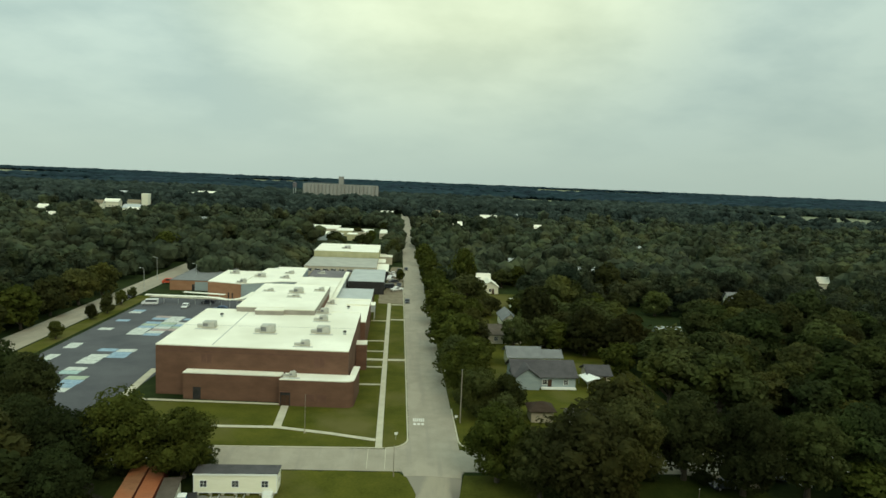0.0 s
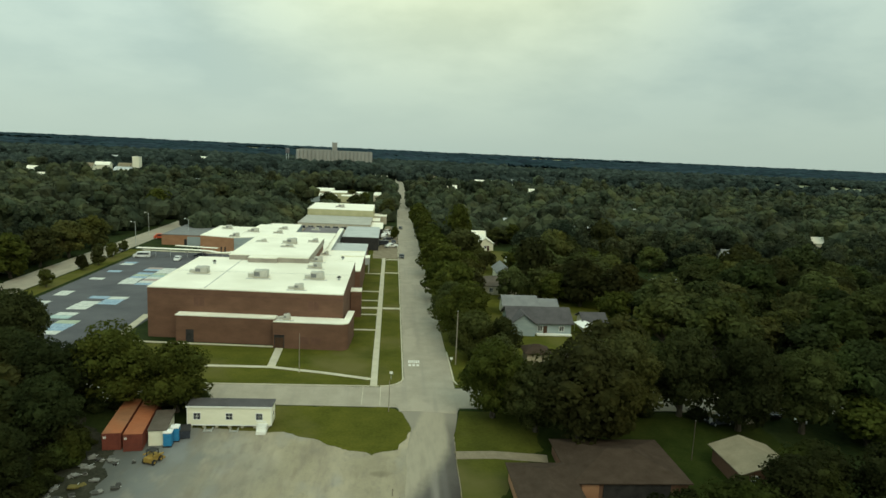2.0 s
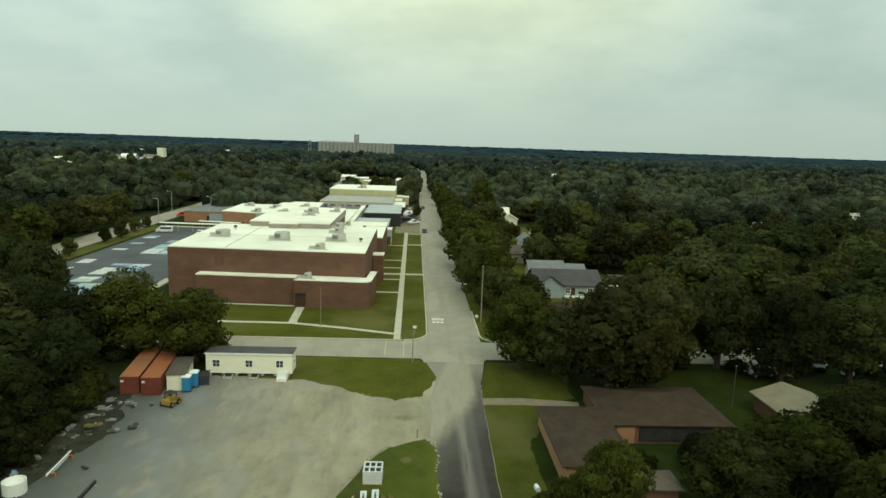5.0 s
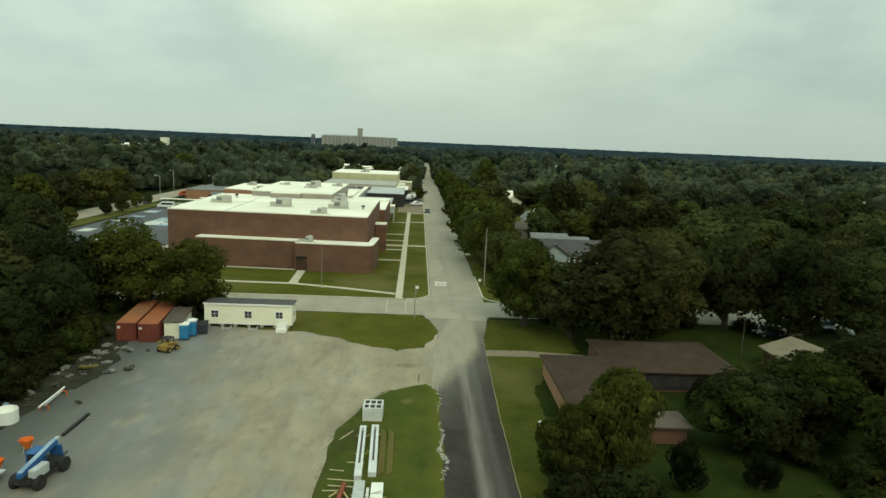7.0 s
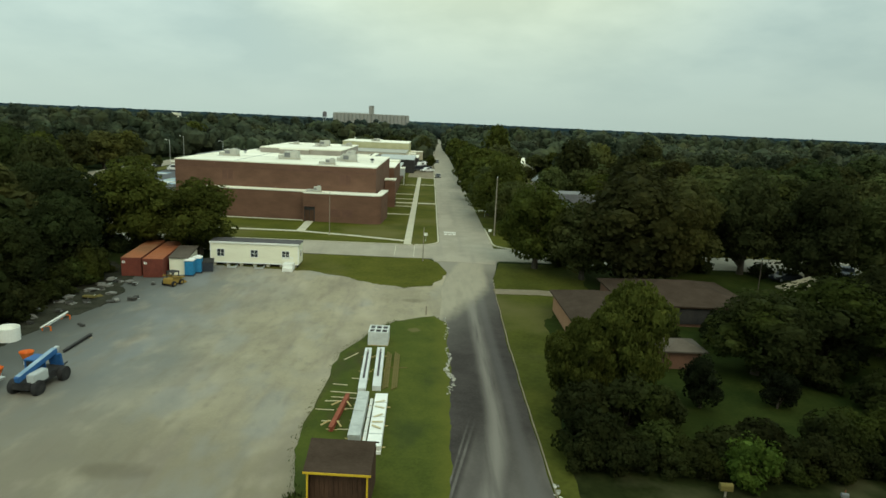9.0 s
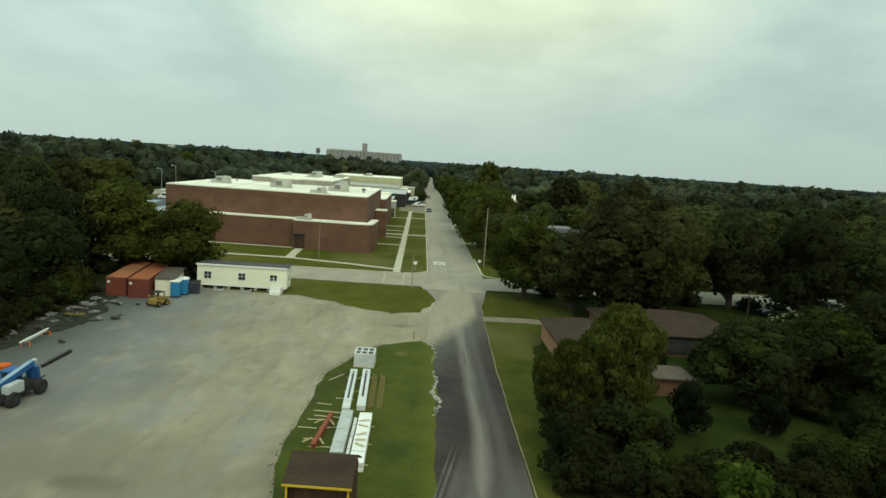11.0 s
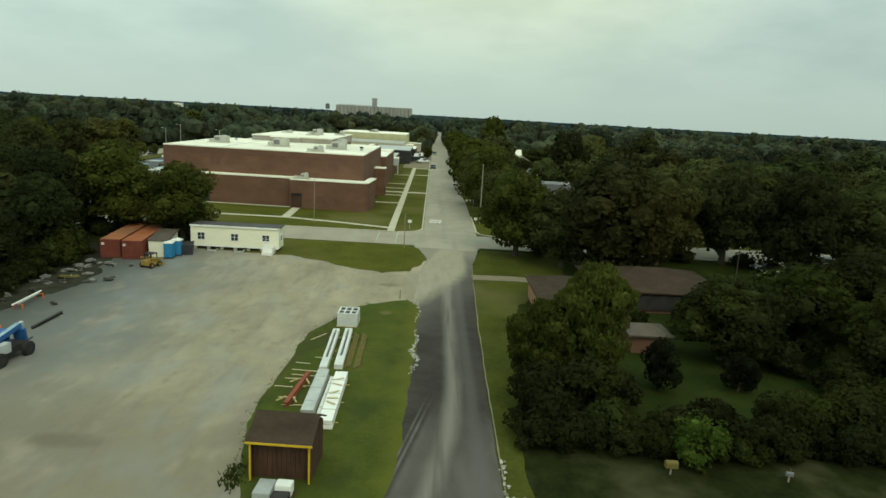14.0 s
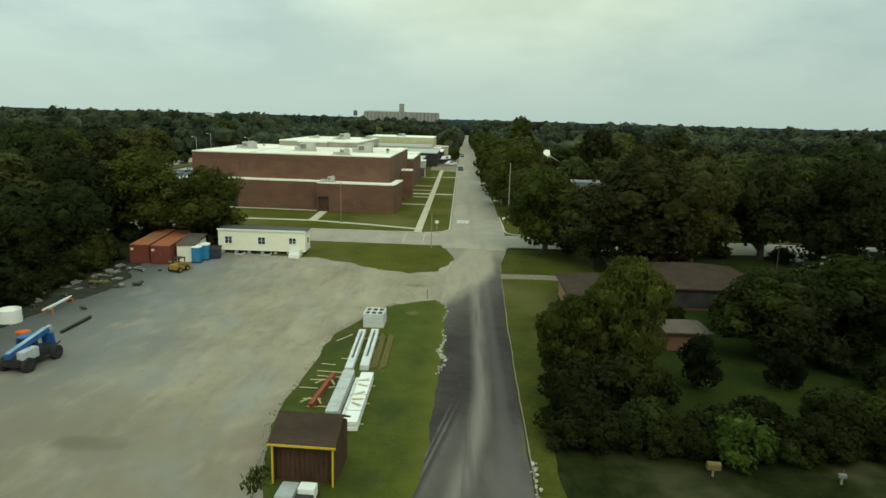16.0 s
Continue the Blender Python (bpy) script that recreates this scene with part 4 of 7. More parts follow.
# near trees: x, y, crown radius, height
NEAR = (
    (16.4, 93.8, 5.7, 13.3), (28.0, 85.4, 9.3, 17.0), (22.5, 89.5, 5.2, 11.5), (37.0, 92.8, 6.4, 15.6), (47.8, 95, 6.4, 15.6), (55.6, 90.5, 6.6, 15.8), (66, 90, 6.6, 14.5), (77, 92, 6.8, 15),
    (16.2, 120, 4.6, 10.5), (15.8, 131, 6.2, 14.0), (13.8, 143, 5.2, 11.5), (15.8, 156, 6.5, 15.0), (13.8, 170, 5.6, 12.0), (15.8, 186, 6.4, 15.0), (14.0, 203, 6.0, 13), (15, 222, 6.2, 14), (14, 242, 6.0, 13.5), (14.6, 264, 6.4, 14.5), (14, 288, 6, 13), (14.6, 312, 6, 13), (14, 340, 6, 13), (20.5, 112, 3.6, 8.0), (22.0, 121, 4.4, 9.0), (46, 276, 5.0, 9.0), (53, 281, 5.0, 10.0), (44, 114, 5, 10),
    (-32.8, 94.2, 6.0, 11.8), (-42.5, 95.5, 6.8, 13.8), (-49.5, 91, 6.2, 13.0), (-57, 96, 5.6, 12.5), (-46, 82, 4.8, 11), (-52, 74, 5.4, 12), (-50, 63, 5.2, 11.5), (-59, 66, 5.4, 12), (-55, 52, 5.6, 12), (-62, 80, 5.6, 12.5), (-66, 56, 5.6, 12.5),
    (-46.0, 71, 4.6, 9.5), (-47, 56, 4.4, 9), (-52, 44, 4.6, 10),
    (31.4, 57.2, 5.2, 8.4), (39.5, 60.0, 5.6, 9.5), (48, 64, 6.0, 10.0), (54.5, 70.5, 5.0, 9.0), (23.0, 194, 4.6, 11.0), (30.4, 224, 4.0, 8.5), (21.5, 176, 4.6, 11.5), (33.0, 172, 4.4, 10.5), (44, 50, 5.4, 9.5), (57, 56, 6.0, 11), (54, 46, 5.2, 10), (63, 66, 6, 12), (64, 50, 6, 11),
    (-64, 109, 6.0, 15.0), (-73, 114, 6.5, 16.0), (-82, 112, 6.4, 15.0), (-89, 108, 6.2, 13.0), (-67, 101.5, 5.6, 12.0), (-106, 150, 6.6, 13.5), (-107, 166, 6.4, 13.0), (-106, 182, 6.6, 13.5), (-107, 199, 6.4, 13.0), (-106.5, 216, 6.6, 13.5), (-107, 234, 6.4, 13.0), (25.0, 250, 6.6, 21.4), (41, 182, 6.6, 17.6), (85, 248, 7.2, 17.0), (56, 214, 6.8, 17.0), (-118, 330, 7.5, 16.0), (-142, 326, 7.0, 14.8), (-58.2, 382, 7.5, 13.5), (-44, 436, 5.5, 9.5), (-20, 462, 4.5, 8.5), (-31, 488, 4.5, 8.0), (-12, 525, 5, 10), (-3.3, 354, 5.4, 13.0), (0.6, 286, 2.6, 6.0), (-22, 392, 6.5, 12.5), (-38, 398, 6.0, 11.5),
)
rng_t = random.Random(4)
# outer and right-hand trees take the darker leaf copies, which dims them
for i, (x, y, r, h) in enumerate(NEAR):
    put_tree(BIG_OLIVE[i % 2] if (x, y) in ((-32.8, 94.2), (-42.5, 95.5), (16.4, 93.8), (15.8, 131)) else BIG_SHADE[i % 2] if x > 28 and y < 75 else BIG_DIM[i % 2] if abs(x) > 37 and y < 115 else BIG[i % 4] if y < 150 else MID_OLIVE[i % 2] if 13 < x < 17 or i % 4 == 0 else MID[i % 5], x, y, r / (5.2 if y < 150 else 5.0), rng_t.uniform(0, 360), "broad leafy dark green tree", (h / 12.0) / (r / 5.2) if y < 150 else (h / 11.0) / (r / 5.0), "trees near the yard")
for x, y, r, h in ((12.9, 50.0, 3.0, 7.4), (17.2, 50.8, 3.9, 10.6)):
    put_tree(WILLOW, x, y, r / 3.6, rng_t.uniform(0, 360), "drooping olive-green tree beside the house", (h / 9.6) / (r / 3.6), "trees near the yard")
for x, y, r, h in ((22.8, 49.0, 1.8, 4.6), (29.4, 49.6, 1.5, 3.4)):
    tagged(put_tree(SHRUB, x, y, r / 1.6, rng_t.uniform(0, 360), "very dark rounded evergreen shrub on the lawn", (h / 3.6) / (r / 1.6), "lawn shrubs"), "", "shrub").name = "shrub"
for i in range(20):
    x = 11.6 + i * 1.5 + rng_t.uniform(-0.4, 0.4)
    tagged(put_tree(BUSH_TALL if i % 3 == 1 else HEDGE, x, 40.2 + rng_t.uniform(-0.7, 1.4) + 0.04 * i, rng_t.uniform(0.7, 1.05), rng_t.uniform(0, 360), "dense dark green hedge bush", rng_t.uniform(0.7, 1.0), "hedge"), "", "bush").name = "bush"
for x, y in ((12.3, 44.2), (15.6, 45.2), (18.2, 44.8), (13.4, 46.6), (31.0, 43.0), (35.0, 43.6), (38.5, 45.0), (39.5, 44), (42, 42), (38.2, 50.0), (36.0, 54.5), (24.5, 62.5), (31.5, 66.0), (36.2, 67.0)):
    tagged(put_tree(HEDGE, x, y, rng_t.uniform(0.8, 1.15), rng_t.uniform(0, 360), "dense dark green bush by the lawn", rng_t.uniform(0.8, 1.1), "bushes"), "", "bush").name = "bush"
for x, y in ((20, 95.6), (31.5, 94.8), (41.5, 95.2), (50.5, 94.0), (61, 95), (71.5, 94.6), (80, 95)):
    tagged(put_tree(BUSH, x, y, rng_t.uniform(0.7, 1.0), rng_t.uniform(0, 360), "dark bush under the street trees", rng_t.uniform(0.6, 0.8), "undergrowth"), "", "bush").name = "bush"
tagged(put_tree(BRIGHT, 21.2, 37.6, 0.8, 40, "light green bush standing out of the hedge", 1.0, "hedge"), "", "bush").name = "bush"

for i in range(16):
    x = 11.3 + i * 1.85 + rng_t.uniform(-0.5, 0.5)
    tagged(put_tree(BUSH_TALL if i % 4 == 2 else HEDGE, x, 38.5 + rng_t.uniform(-0.4, 0.5), rng_t.uniform(0.5, 0.75), rng_t.uniform(0, 360), "low dark green hedge bush", rng_t.uniform(0.7, 1.0), "hedge"), "", "bush").name = "bush"
for x, y in ((-34, 97.0), (-37.5, 96.2), (-41, 95.4), (-44.5, 94.4), (-30.2, 96.8), (-47.5, 97), (-52, 95)):
    tagged(put_tree(BUSH, x, y, rng_t.uniform(0.8, 1.1), rng_t.uniform(0, 360), "dark undergrowth bush behind the containers", rng_t.uniform(0.6, 0.8), "undergrowth"), "", "bush").name = "bush"
for x in range(15, 80, 3):
    tagged(put_tree(BUSH, x + rng_t.uniform(-1, 1), 106.5 + rng_t.uniform(-0.8, 1.5), rng_t.uniform(0.6, 0.95), rng_t.uniform(0, 360), "dark bush across the street", rng_t.uniform(0.6, 0.9), "undergrowth"), "", "bush").name = "bush"
for i in range(22):
    y = 44 + i * 1.9
    tagged(put_tree(HEDGE, -42.4 - 3.0 * max(0, (62 - y) / 20) + rng_t.uniform(-1.0, 0.6), y, rng_t.uniform(0.7, 1.2), rng_t.uniform(0, 360), "dark undergrowth bush at the yard's edge", rng_t.uniform(0.7, 1.1), "undergrowth"), "", "bush").name = "bush"

# small street trees on the median
for x, y, size in ((-91.4, 172, 0.44), (-93.2, 196, 0.40), (-92.2, 204.4, 0.56), (-93.6, 218, 0.46), (-95.0, 231, 0.34)):
    put_tree(MID[int(y) % 5], x, y, size, y * 7.0, "small young tree on the grass median", 1.15, "median trees")

# where no tree stands: x0, y0, x1, y1
CLEAR = [(-7, 233, 3, 345), (-24, 640, -4, 790), (-9, -50, 13.2, 235), (2, 235, 12.2, 420), (3, 420, 11.0, 1000), (-106, 104, 3, 270), (-44, 0, 14, 112), (-46, 270, -6, 358), (-106, 0, -94, 700), (-150, 96, 150, 105), (9, 20, 68, 97),
         (22, 113, 53, 152), (24, 150, 48, 167), (25, 166, 39, 196), (34, 232, 46, 276), (33, 186, 40, 210), (72, 160, 86, 182), (-50, 366, -8, 440), (-80, 440, -8, 560), (40, 228, 48, 236), (-30, 480, -8, 520), (-24, 735, -8, 790)]


# small pale houses among the trees: x, y, width, depth, roof
TOWN = ((88, 300, 9, 8, "roof_grey"), (76, 174, 7, 6, "roof_grey"), (131, 240, 6, 5, "roof_slate"), (205, 294, 8, 6, "roof_white"), (48, 565, 8, 8, "roof_white"), (88, 690, 18, 8, "roof_white"), (34, 748, 14, 12, "shingle_tan"),
        (-327, 735, 16, 10, "roof_white"), (-334, 1090, 30, 16, "roof_white"), (-158, 508, 7, 8, "roof_grey"), (-325, 598, 9, 8, "roof_white"), (-268, 640, 16, 14, "roof_grey"), (-300, 730, 14, 8, "shingle_tan"), (120, 560, 8, 8, "roof_white"),
        (160, 420, 7, 6, "roof_grey"), (70, 420, 8, 7, "roof_grey"), (-210, 330, 8, 7, "roof_grey"), (-246, 596, 14, 8, "roof_white"), (-273, 510, 8, 6, "roof_white"), (-322, 700, 9, 7, "shingle_tan"), (-330, 1015, 14, 8, "roof_white"), (-420, 978, 18, 9, "roof_grey"), (128, 730, 9, 7, "roof_grey"), (58, 328, 7, 6, "roof_grey"), (34, 271, 6, 5, "roof_white"), (-279, 712, 8, 12, ""))


def clear(x, y, pad=3.0):
    # a gap in the trees opens each house towards the yard
    if any(-max(22, 0.1 * hy) < y - hy < hd + 3 and abs(x - (hx + hw / 2) * y / hy) < hw / 2 + 4 for hx, hy, hw, hd, _ in TOWN):
        return False
    return not any(a - pad < x < c + pad and b - pad < y < d + pad for a, b, c, d in CLEAR)


rng_f = random.Random(9)
WOODS = []
y = 30.0
while y < 4500:
    step = max(9.0, y / 62)
    x = -0.8 * y - 25
    while x < 0.8 * y + 25:
        px, py = x + rng_f.uniform(-0.42, 0.42) * step, y + rng_f.uniform(-0.42, 0.42) * step
        if clear(px, py) and noise.noise((px * 0.03, py * 0.03, 2.0)) < 0.42:
            WOODS.append((px, py, step))
        x += step
    y += step * 0.92
# open fields far off
FIELDS = [(-1500, 1750, -700, 1900), (-250, 2100, 500, 2300), (-2600, 3500, -900, 3800), (100, 2900, 900, 3200), (250, 1380, 420, 1700), (560, 900, 900, 1240), (700, 720, 1050, 930), (-2300, 2300, -1300, 3300), (-750, 2500, -350, 3400), (700, 3200, 1700, 4200), (-300, 620, -250, 700)]
for i, (a, b, c, d) in enumerate(FIELDS):
    sheet(f"field_{i + 1}", [(a, b), (c, b + 30), (c, d), (a, d - 20)], 0.3, M["field"], "pale open field between woods", "field", thick=0.5)
WOODS = [w for w in WOODS if not any(a < w[0] < c and b - 60 < w[1] < d for a, b, c, d in FIELDS)]

NEAREST = sorted((w for w in WOODS if w[1] < 265), key=lambda w: w[0] ** 2 + w[1] ** 2)
for k, (px, py, step) in enumerate(NEAREST[:215]):
    h = rng_f.uniform(0.72, 1.34)
    put_tree(MID_DIM[k % 2] if (px < -45 and k % 4) or (px > 75 and k % 2) else MID_OLIVE[k % 2] if k % 4 == 1 and px < 75 else MID[k % 5], px, py, h * rng_f.uniform(1.0, 1.3), rng_f.uniform(0, 360), "leafy green tree in the wooded town", rng_f.uniform(0.66, 0.9), "town trees")


def town_woods():
    """The trees behind the counted ones, joined."""
    rng = np.random.default_rng(17)
    kinds = [crown_data(np.random.default_rng(40 + i), 5.0, 11.0, 1.0, 22, 760, 0.95, 1) for i in range(4)]
    V, inner, outer, k = [], [], [], 0
    for i, (px, py, step) in enumerate(NEAREST[215:]):
        v, f, _, _, n = kinds[i % 4]
        a, s, q = rng.uniform(0, 6.283), rng.uniform(0.7, 1.5), rng.uniform(0.75, 1.15)
        w = np.stack([v[:, 0] * math.cos(a) - v[:, 1] * math.sin(a), v[:, 0] * math.sin(a) + v[:, 1] * math.cos(a), v[:, 2] * q], 1) * s
        V.append(w + (px, py, ground_z(py) - 0.4))
        inner += [tuple(k + j for j in t) for t in f[:n]]
        outer += [tuple(k + j for j in t) for t in f[n:]]
        k += len(v)
    me = bpy.data.meshes.new("town_woods")
    me.from_pydata(np.concatenate(V).tolist(), [], inner + outer)
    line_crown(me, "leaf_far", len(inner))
    tagged(new("town_woods", me), "leafy green trees standing close among the houses", "woods", "", "stuff")


town_woods()


def far_woods(name, y0, y1, leaf, label):
    """Crowns too far off to count, each of several leafy lobes; fewer with distance."""
    rng = np.random.default_rng(5)
    bm = bmesh.new()
    bmesh.ops.create_icosphere(bm, subdivisions=1, radius=1)
    iv = np.array([v.co[:] for v in bm.verts]); fi = np.array([[v.index for v in f.verts] for f in bm.faces])
    bm.free()
    V, F, Q, k = [], [], [], 0
    for px, py, step in WOODS:
        if not y0 <= py < y1:
            continue
        r = step * rng.uniform(0.50, 0.92)
        h = rng.uniform(8.0, 13.0) + (6.0 if rng.random() < 0.08 and py < 900 else 0.0) + min(3.0, step * 0.06)
        lobes = 6 if py < 450 else 4 if py < 900 else 2 if py < 1500 else 1
        for j in range(lobes):
            a, u = rng.uniform(0, 6.283), (0 if lobes == 1 else rng.uniform(0.15, 0.62)) * r
            lr = r * (1.0 if lobes == 1 else rng.uniform(0.48, 0.72))
            lz = min(lr * rng.uniform(0.8, 1.1), h * 0.5)
            top = h * (1.0 if j == 0 else rng.uniform(0.62, 0.97))
            c = np.array((px + u * math.cos(a), py + u * math.sin(a), max(lz * 0.6, top - lz)))
            w = iv * (1 + 0.26 * (rng.random((len(iv), 1)) - 0.5)) * (lr, lr, lz) + c
            V.append(w); F.append(fi + k); k += len(iv)
            if py < 900:
                n = 26 if py < 450 else 12
                d = rng.standard_normal((n, 3)); d[:, 2] = np.abs(d[:, 2]) * 0.9 - 0.15; d[:, 1] -= 0.25
                d /= np.linalg.norm(d, axis=1)[:, None]
                p = d * (lr * 1.0, lr * 1.0, lz * 1.02) + c
                nn = d * 0.7 + 0.4 * rng.standard_normal(d.shape) + (0, 0, 0.45); nn /= np.linalg.norm(nn, axis=1)[:, None]
                t = np.cross(nn, rng.standard_normal(nn.shape)); t /= np.linalg.norm(t, axis=1)[:, None]
                b = np.cross(nn, t)
                s = (1.0 if py < 450 else 1.6) * rng.uniform(0.4, 0.9, (n, 1))
                Q.append(np.stack([p + s * t, p + s * b * 0.8, p - s * t, p - s * b * 0.8], 1).reshape(-1, 3))
    faces = np.concatenate(F).tolist()
    inner = len(faces)
    if Q:
        V.append(np.concatenate(Q))
        faces += (k + np.arange(len(V[-1])).reshape(-1, 4)).tolist()
    me = bpy.data.meshes.new(name)
    me.from_pydata(np.concatenate(V).tolist(), [], faces)
    line_crown(me, leaf, inner)
    tagged(new(name, me), label, "woods", "", "stuff")


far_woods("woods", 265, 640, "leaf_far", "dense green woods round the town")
far_woods("far_woods", 640, 1500, "leaf_distant", "far woods between town and fields, haze put into their green")
far_woods("horizon_woods", 1500, 5000, "leaf_horizon", "dark woods reaching to the horizon, blue haze put into their colour")

# ---- school ----
def flat_block(name, x0, y0, x1, y1, z0, z1, wall, roof, label, category="school building", edge=None, turn=0.0):
    ob = thing(name, x0, y0, z0, turn, label, category)
    w, d, h = x1 - x0, y1 - y0, z1 - z0
    Shape().box(0, 0, -0.3, w, d, h - 0.17).part("wall", M[wall], ob)
    Shape().box(0.3, 0.3, h - 0.165, w - 0.3, d - 0.3, h - 0.04).part("roof", M[roof], ob)
    s = Shape()
    s.box(-0.08, -0.08, h - 0.16, w + 0.08, 0.29, h + 0.06).box(-0.08, d - 0.29, h - 0.16, w + 0.08, d + 0.08, h + 0.06)
    s.box(-0.08, 0.292, h - 0.16, 0.29, d - 0.292, h + 0.06).box(w - 0.29, 0.292, h - 0.16, w + 0.08, d - 0.292, h + 0.06)
    s.part("parapet", M[edge or roof], ob)
    return ob


def window(ob, x, z, w, h, y=0.0, pane="glass", trim="white", side="s"):
    """A framed window on the south wall (y) of a thing, or on its east wall (x) when side is e."""
    f, g = Shape(), Shape()
    if side == "s":
        f.box(x - 0.08, y - 0.06, z - 0.08, x + w + 0.08, y - 0.003, z).box(x - 0.08, y - 0.06, z + h, x + w + 0.08, y - 0.003, z + h + 0.08)
        f.box(x - 0.08, y - 0.06, z, x, y - 0.003, z + h).box(x + w, y - 0.06, z, x + w + 0.08, y - 0.003, z + h)
        g.box(x, y - 0.02, z, x + w, y - 0.003, z + h)
        f.box(x + w / 2 - 0.025, y - 0.05, z, x + w / 2 + 0.025, y - 0.021, z + h).box(x, y - 0.05, z + h / 2 - 0.02, x + w / 2 - 0.026, y - 0.021, z + h / 2 + 0.02).box(x + w / 2 + 0.026, y - 0.05, z + h / 2 - 0.02, x + w, y - 0.021, z + h / 2 + 0.02)
    else:
        f.box(x + 0.003, y - 0.08, z - 0.08, x + 0.06, y + w + 0.08, z).box(x + 0.003, y - 0.08, z + h, x + 0.06, y + w + 0.08, z + h + 0.08)
        f.box(x + 0.003, y - 0.08, z, x + 0.06, y, z + h).box(x + 0.003, y + w, z, x + 0.06, y + w + 0.08, z + h)
        g.box(x + 0.003, y, z, x + 0.02, y + w, z + h)
    fr = f.part("window", M[trim], ob)
    g.part("pane", M[pane], fr, "dark window glass")
    return fr


M["brick_dark"] = material("bricked_up_panel", (0.12, 0.062, 0.045), (0.16, 0.085, 0.06), 0.9, scale=0.8, fine=7, bump=0.3)
M["seam"] = material("grey_roof_seam", (0.42, 0.42, 0.38), (0.52, 0.52, 0.47), 0.8, scale=1, fine=5, bump=0.0)
M["roof_slate_pale"] = material("weathered_pale_roof", (0.33, 0.33, 0.29), (0.42, 0.415, 0.36), 0.8, scale=0.2, fine=3, bump=0.1)
M["siding_lime"] = material("pale_yellow_green_siding", (0.42, 0.405, 0.235), (0.52, 0.50, 0.30), 0.8, scale=0.4, fine=4, bump=0.1)
# the street front runs a little askew to the rest of the school
ASKEW = -3.57


def angled_wing(name, outline, h, wall, label, rim=0.03):
    """A flat-roofed wing on a plan of any shape, with a white roof and raised rim."""
    x0, y0 = outline[0]
    ob = thing(name, x0, y0, 0, 0, label, "school building")
    poly = [(x - x0, y - y0) for x, y in outline]
    n = len(poly)
    cx, cy = sum(p[0] for p in poly) / n, sum(p[1] for p in poly) / n
    inner = [(x + (cx - x) * rim, y + (cy - y) * rim) for x, y in poly]
    Shape().prism(poly, -0.3, h - 0.17).part("wall", M[wall], ob)
    Shape().prism(inner, h - 0.165, h - 0.04).part("roof", M["roof_white"], ob)
    for i in range(n):
        k = (i + 1) % n
        Shape().prism([poly[i], poly[k], inner[k], inner[i]], h - 0.163, h + 0.06).part("parapet", M["roof_white"], ob)
    return ob


gym = angled_wing("school_gymnasium", [(-50.2, 130.6), (-10.1, 128.1), (-9.9, 167), (-50.2, 167)], 10.6, "brick", "large red brick school block with a white flat roof", 0.014)
ALONG_FRONT = Matrix.Rotation(radians(ASKEW), 4, "Z")
Shape().box(11.3, 0.4, 10.553, 11.55, 36, 10.60).box(0.4, 17.8, 10.553, 40.5, 17.95, 10.59).part("roof_seam", M["seam"], gym, "grey seam in the white roof")
Shape().box(-0.02, -0.03, 9.2, 40.2, 0.0, 9.5, mat=ALONG_FRONT).part("brick_band", M["brick_dark"], gym, "darker brick course below the roof")
for px in (9.5, 33.0):
    for k in (0, 1):
        Shape().box(px + k * 1.15, -0.025, 6.9, px + k * 1.15 + 1.0, 0.1, 8.9, mat=ALONG_FRONT).part("window_panel", M["brick_dark"], gym, "bricked-up tall window")
annex_l = flat_block("school_front_wing", -43.7, 127.75, -23.75, 130.12, 0, 5.6, "brick", "roof_white", "low red brick front wing with a white roof edge", turn=ASKEW)
Shape().box(2.0, -0.05, 0.0, 3.6, 0.02, 2.6).part("door", M["dark"], annex_l, "dark recessed side door")


def round_wing():
    """The entrance wing, rounded at its street corner."""
    ob = thing("school_entrance_wing", -23.7, 124.55, 0, ASKEW, "low red brick entrance wing with white edge and rounded corner", "school building")
    w, d, h, r = 15.0, 4.35, 5.6, 1.6

    def outline(o):
        arc = [(w - r + (r + o) * math.sin(a), r - (r + o) * math.cos(a)) for a in np.linspace(0, math.pi / 2, 9)]
        return [(-min(o, 0.0), -o)] + arc + [(w + o, d), (-min(o, 0.0), d)]

    Shape().prism(outline(0), -0.3, h - 0.17).part("wall", M["brick"], ob)
    Shape().prism(outline(-0.3), h - 0.165, h - 0.04).part("roof", M["roof_white"], ob)
    rim, a, b = Shape(), outline(0.1)[:-1], outline(-0.29)[:-1]
    n = len(a)
    v = [(x, y, z) for z in (h - 0.16, h + 0.06) for x, y in a + b]
    f = []
    for i in range(n - 1):
        for lo, hi in ((i, i + 1), (n + i, n + i + 1)):
            f.append((lo, hi, 2 * n + hi, 2 * n + lo))
        f += [(2 * n + i, 2 * n + i + 1, 3 * n + i + 1, 3 * n + i), (i, i + 1, n + i + 1, n + i)]
    f += [(0, n, 3 * n, 2 * n), (n - 1, 2 * n - 1, 4 * n - 1, 3 * n - 1)]
    rim.add(v, f).part("parapet", M["roof_white"], ob)
    return ob


annex_r = round_wing()
Shape().box(13.75, 4.353, -0.3, 15.0, 10.4, 5.43).part("side_wall", M["brick"], annex_r)
Shape().box(13.72, 4.353, 5.435, 15.1, 10.5, 5.66).part("side_roof", M["roof_white"], annex_r)
# no real recess here: its shade is painted as a flat dark slab
d = Shape().box(0.25, -0.06, 0.0, 2.3, 0.02, 2.9).part("doorway", M["dark"], annex_r, "dark slab in place of the shaded entrance recess")
for k in (0, 1):
    Shape().box(0.4 + k * 0.92, -0.10, 0.05, 1.24 + k * 0.92, -0.065, 2.25).part("door", M["wood_dark"], d, "dark brown door leaf")
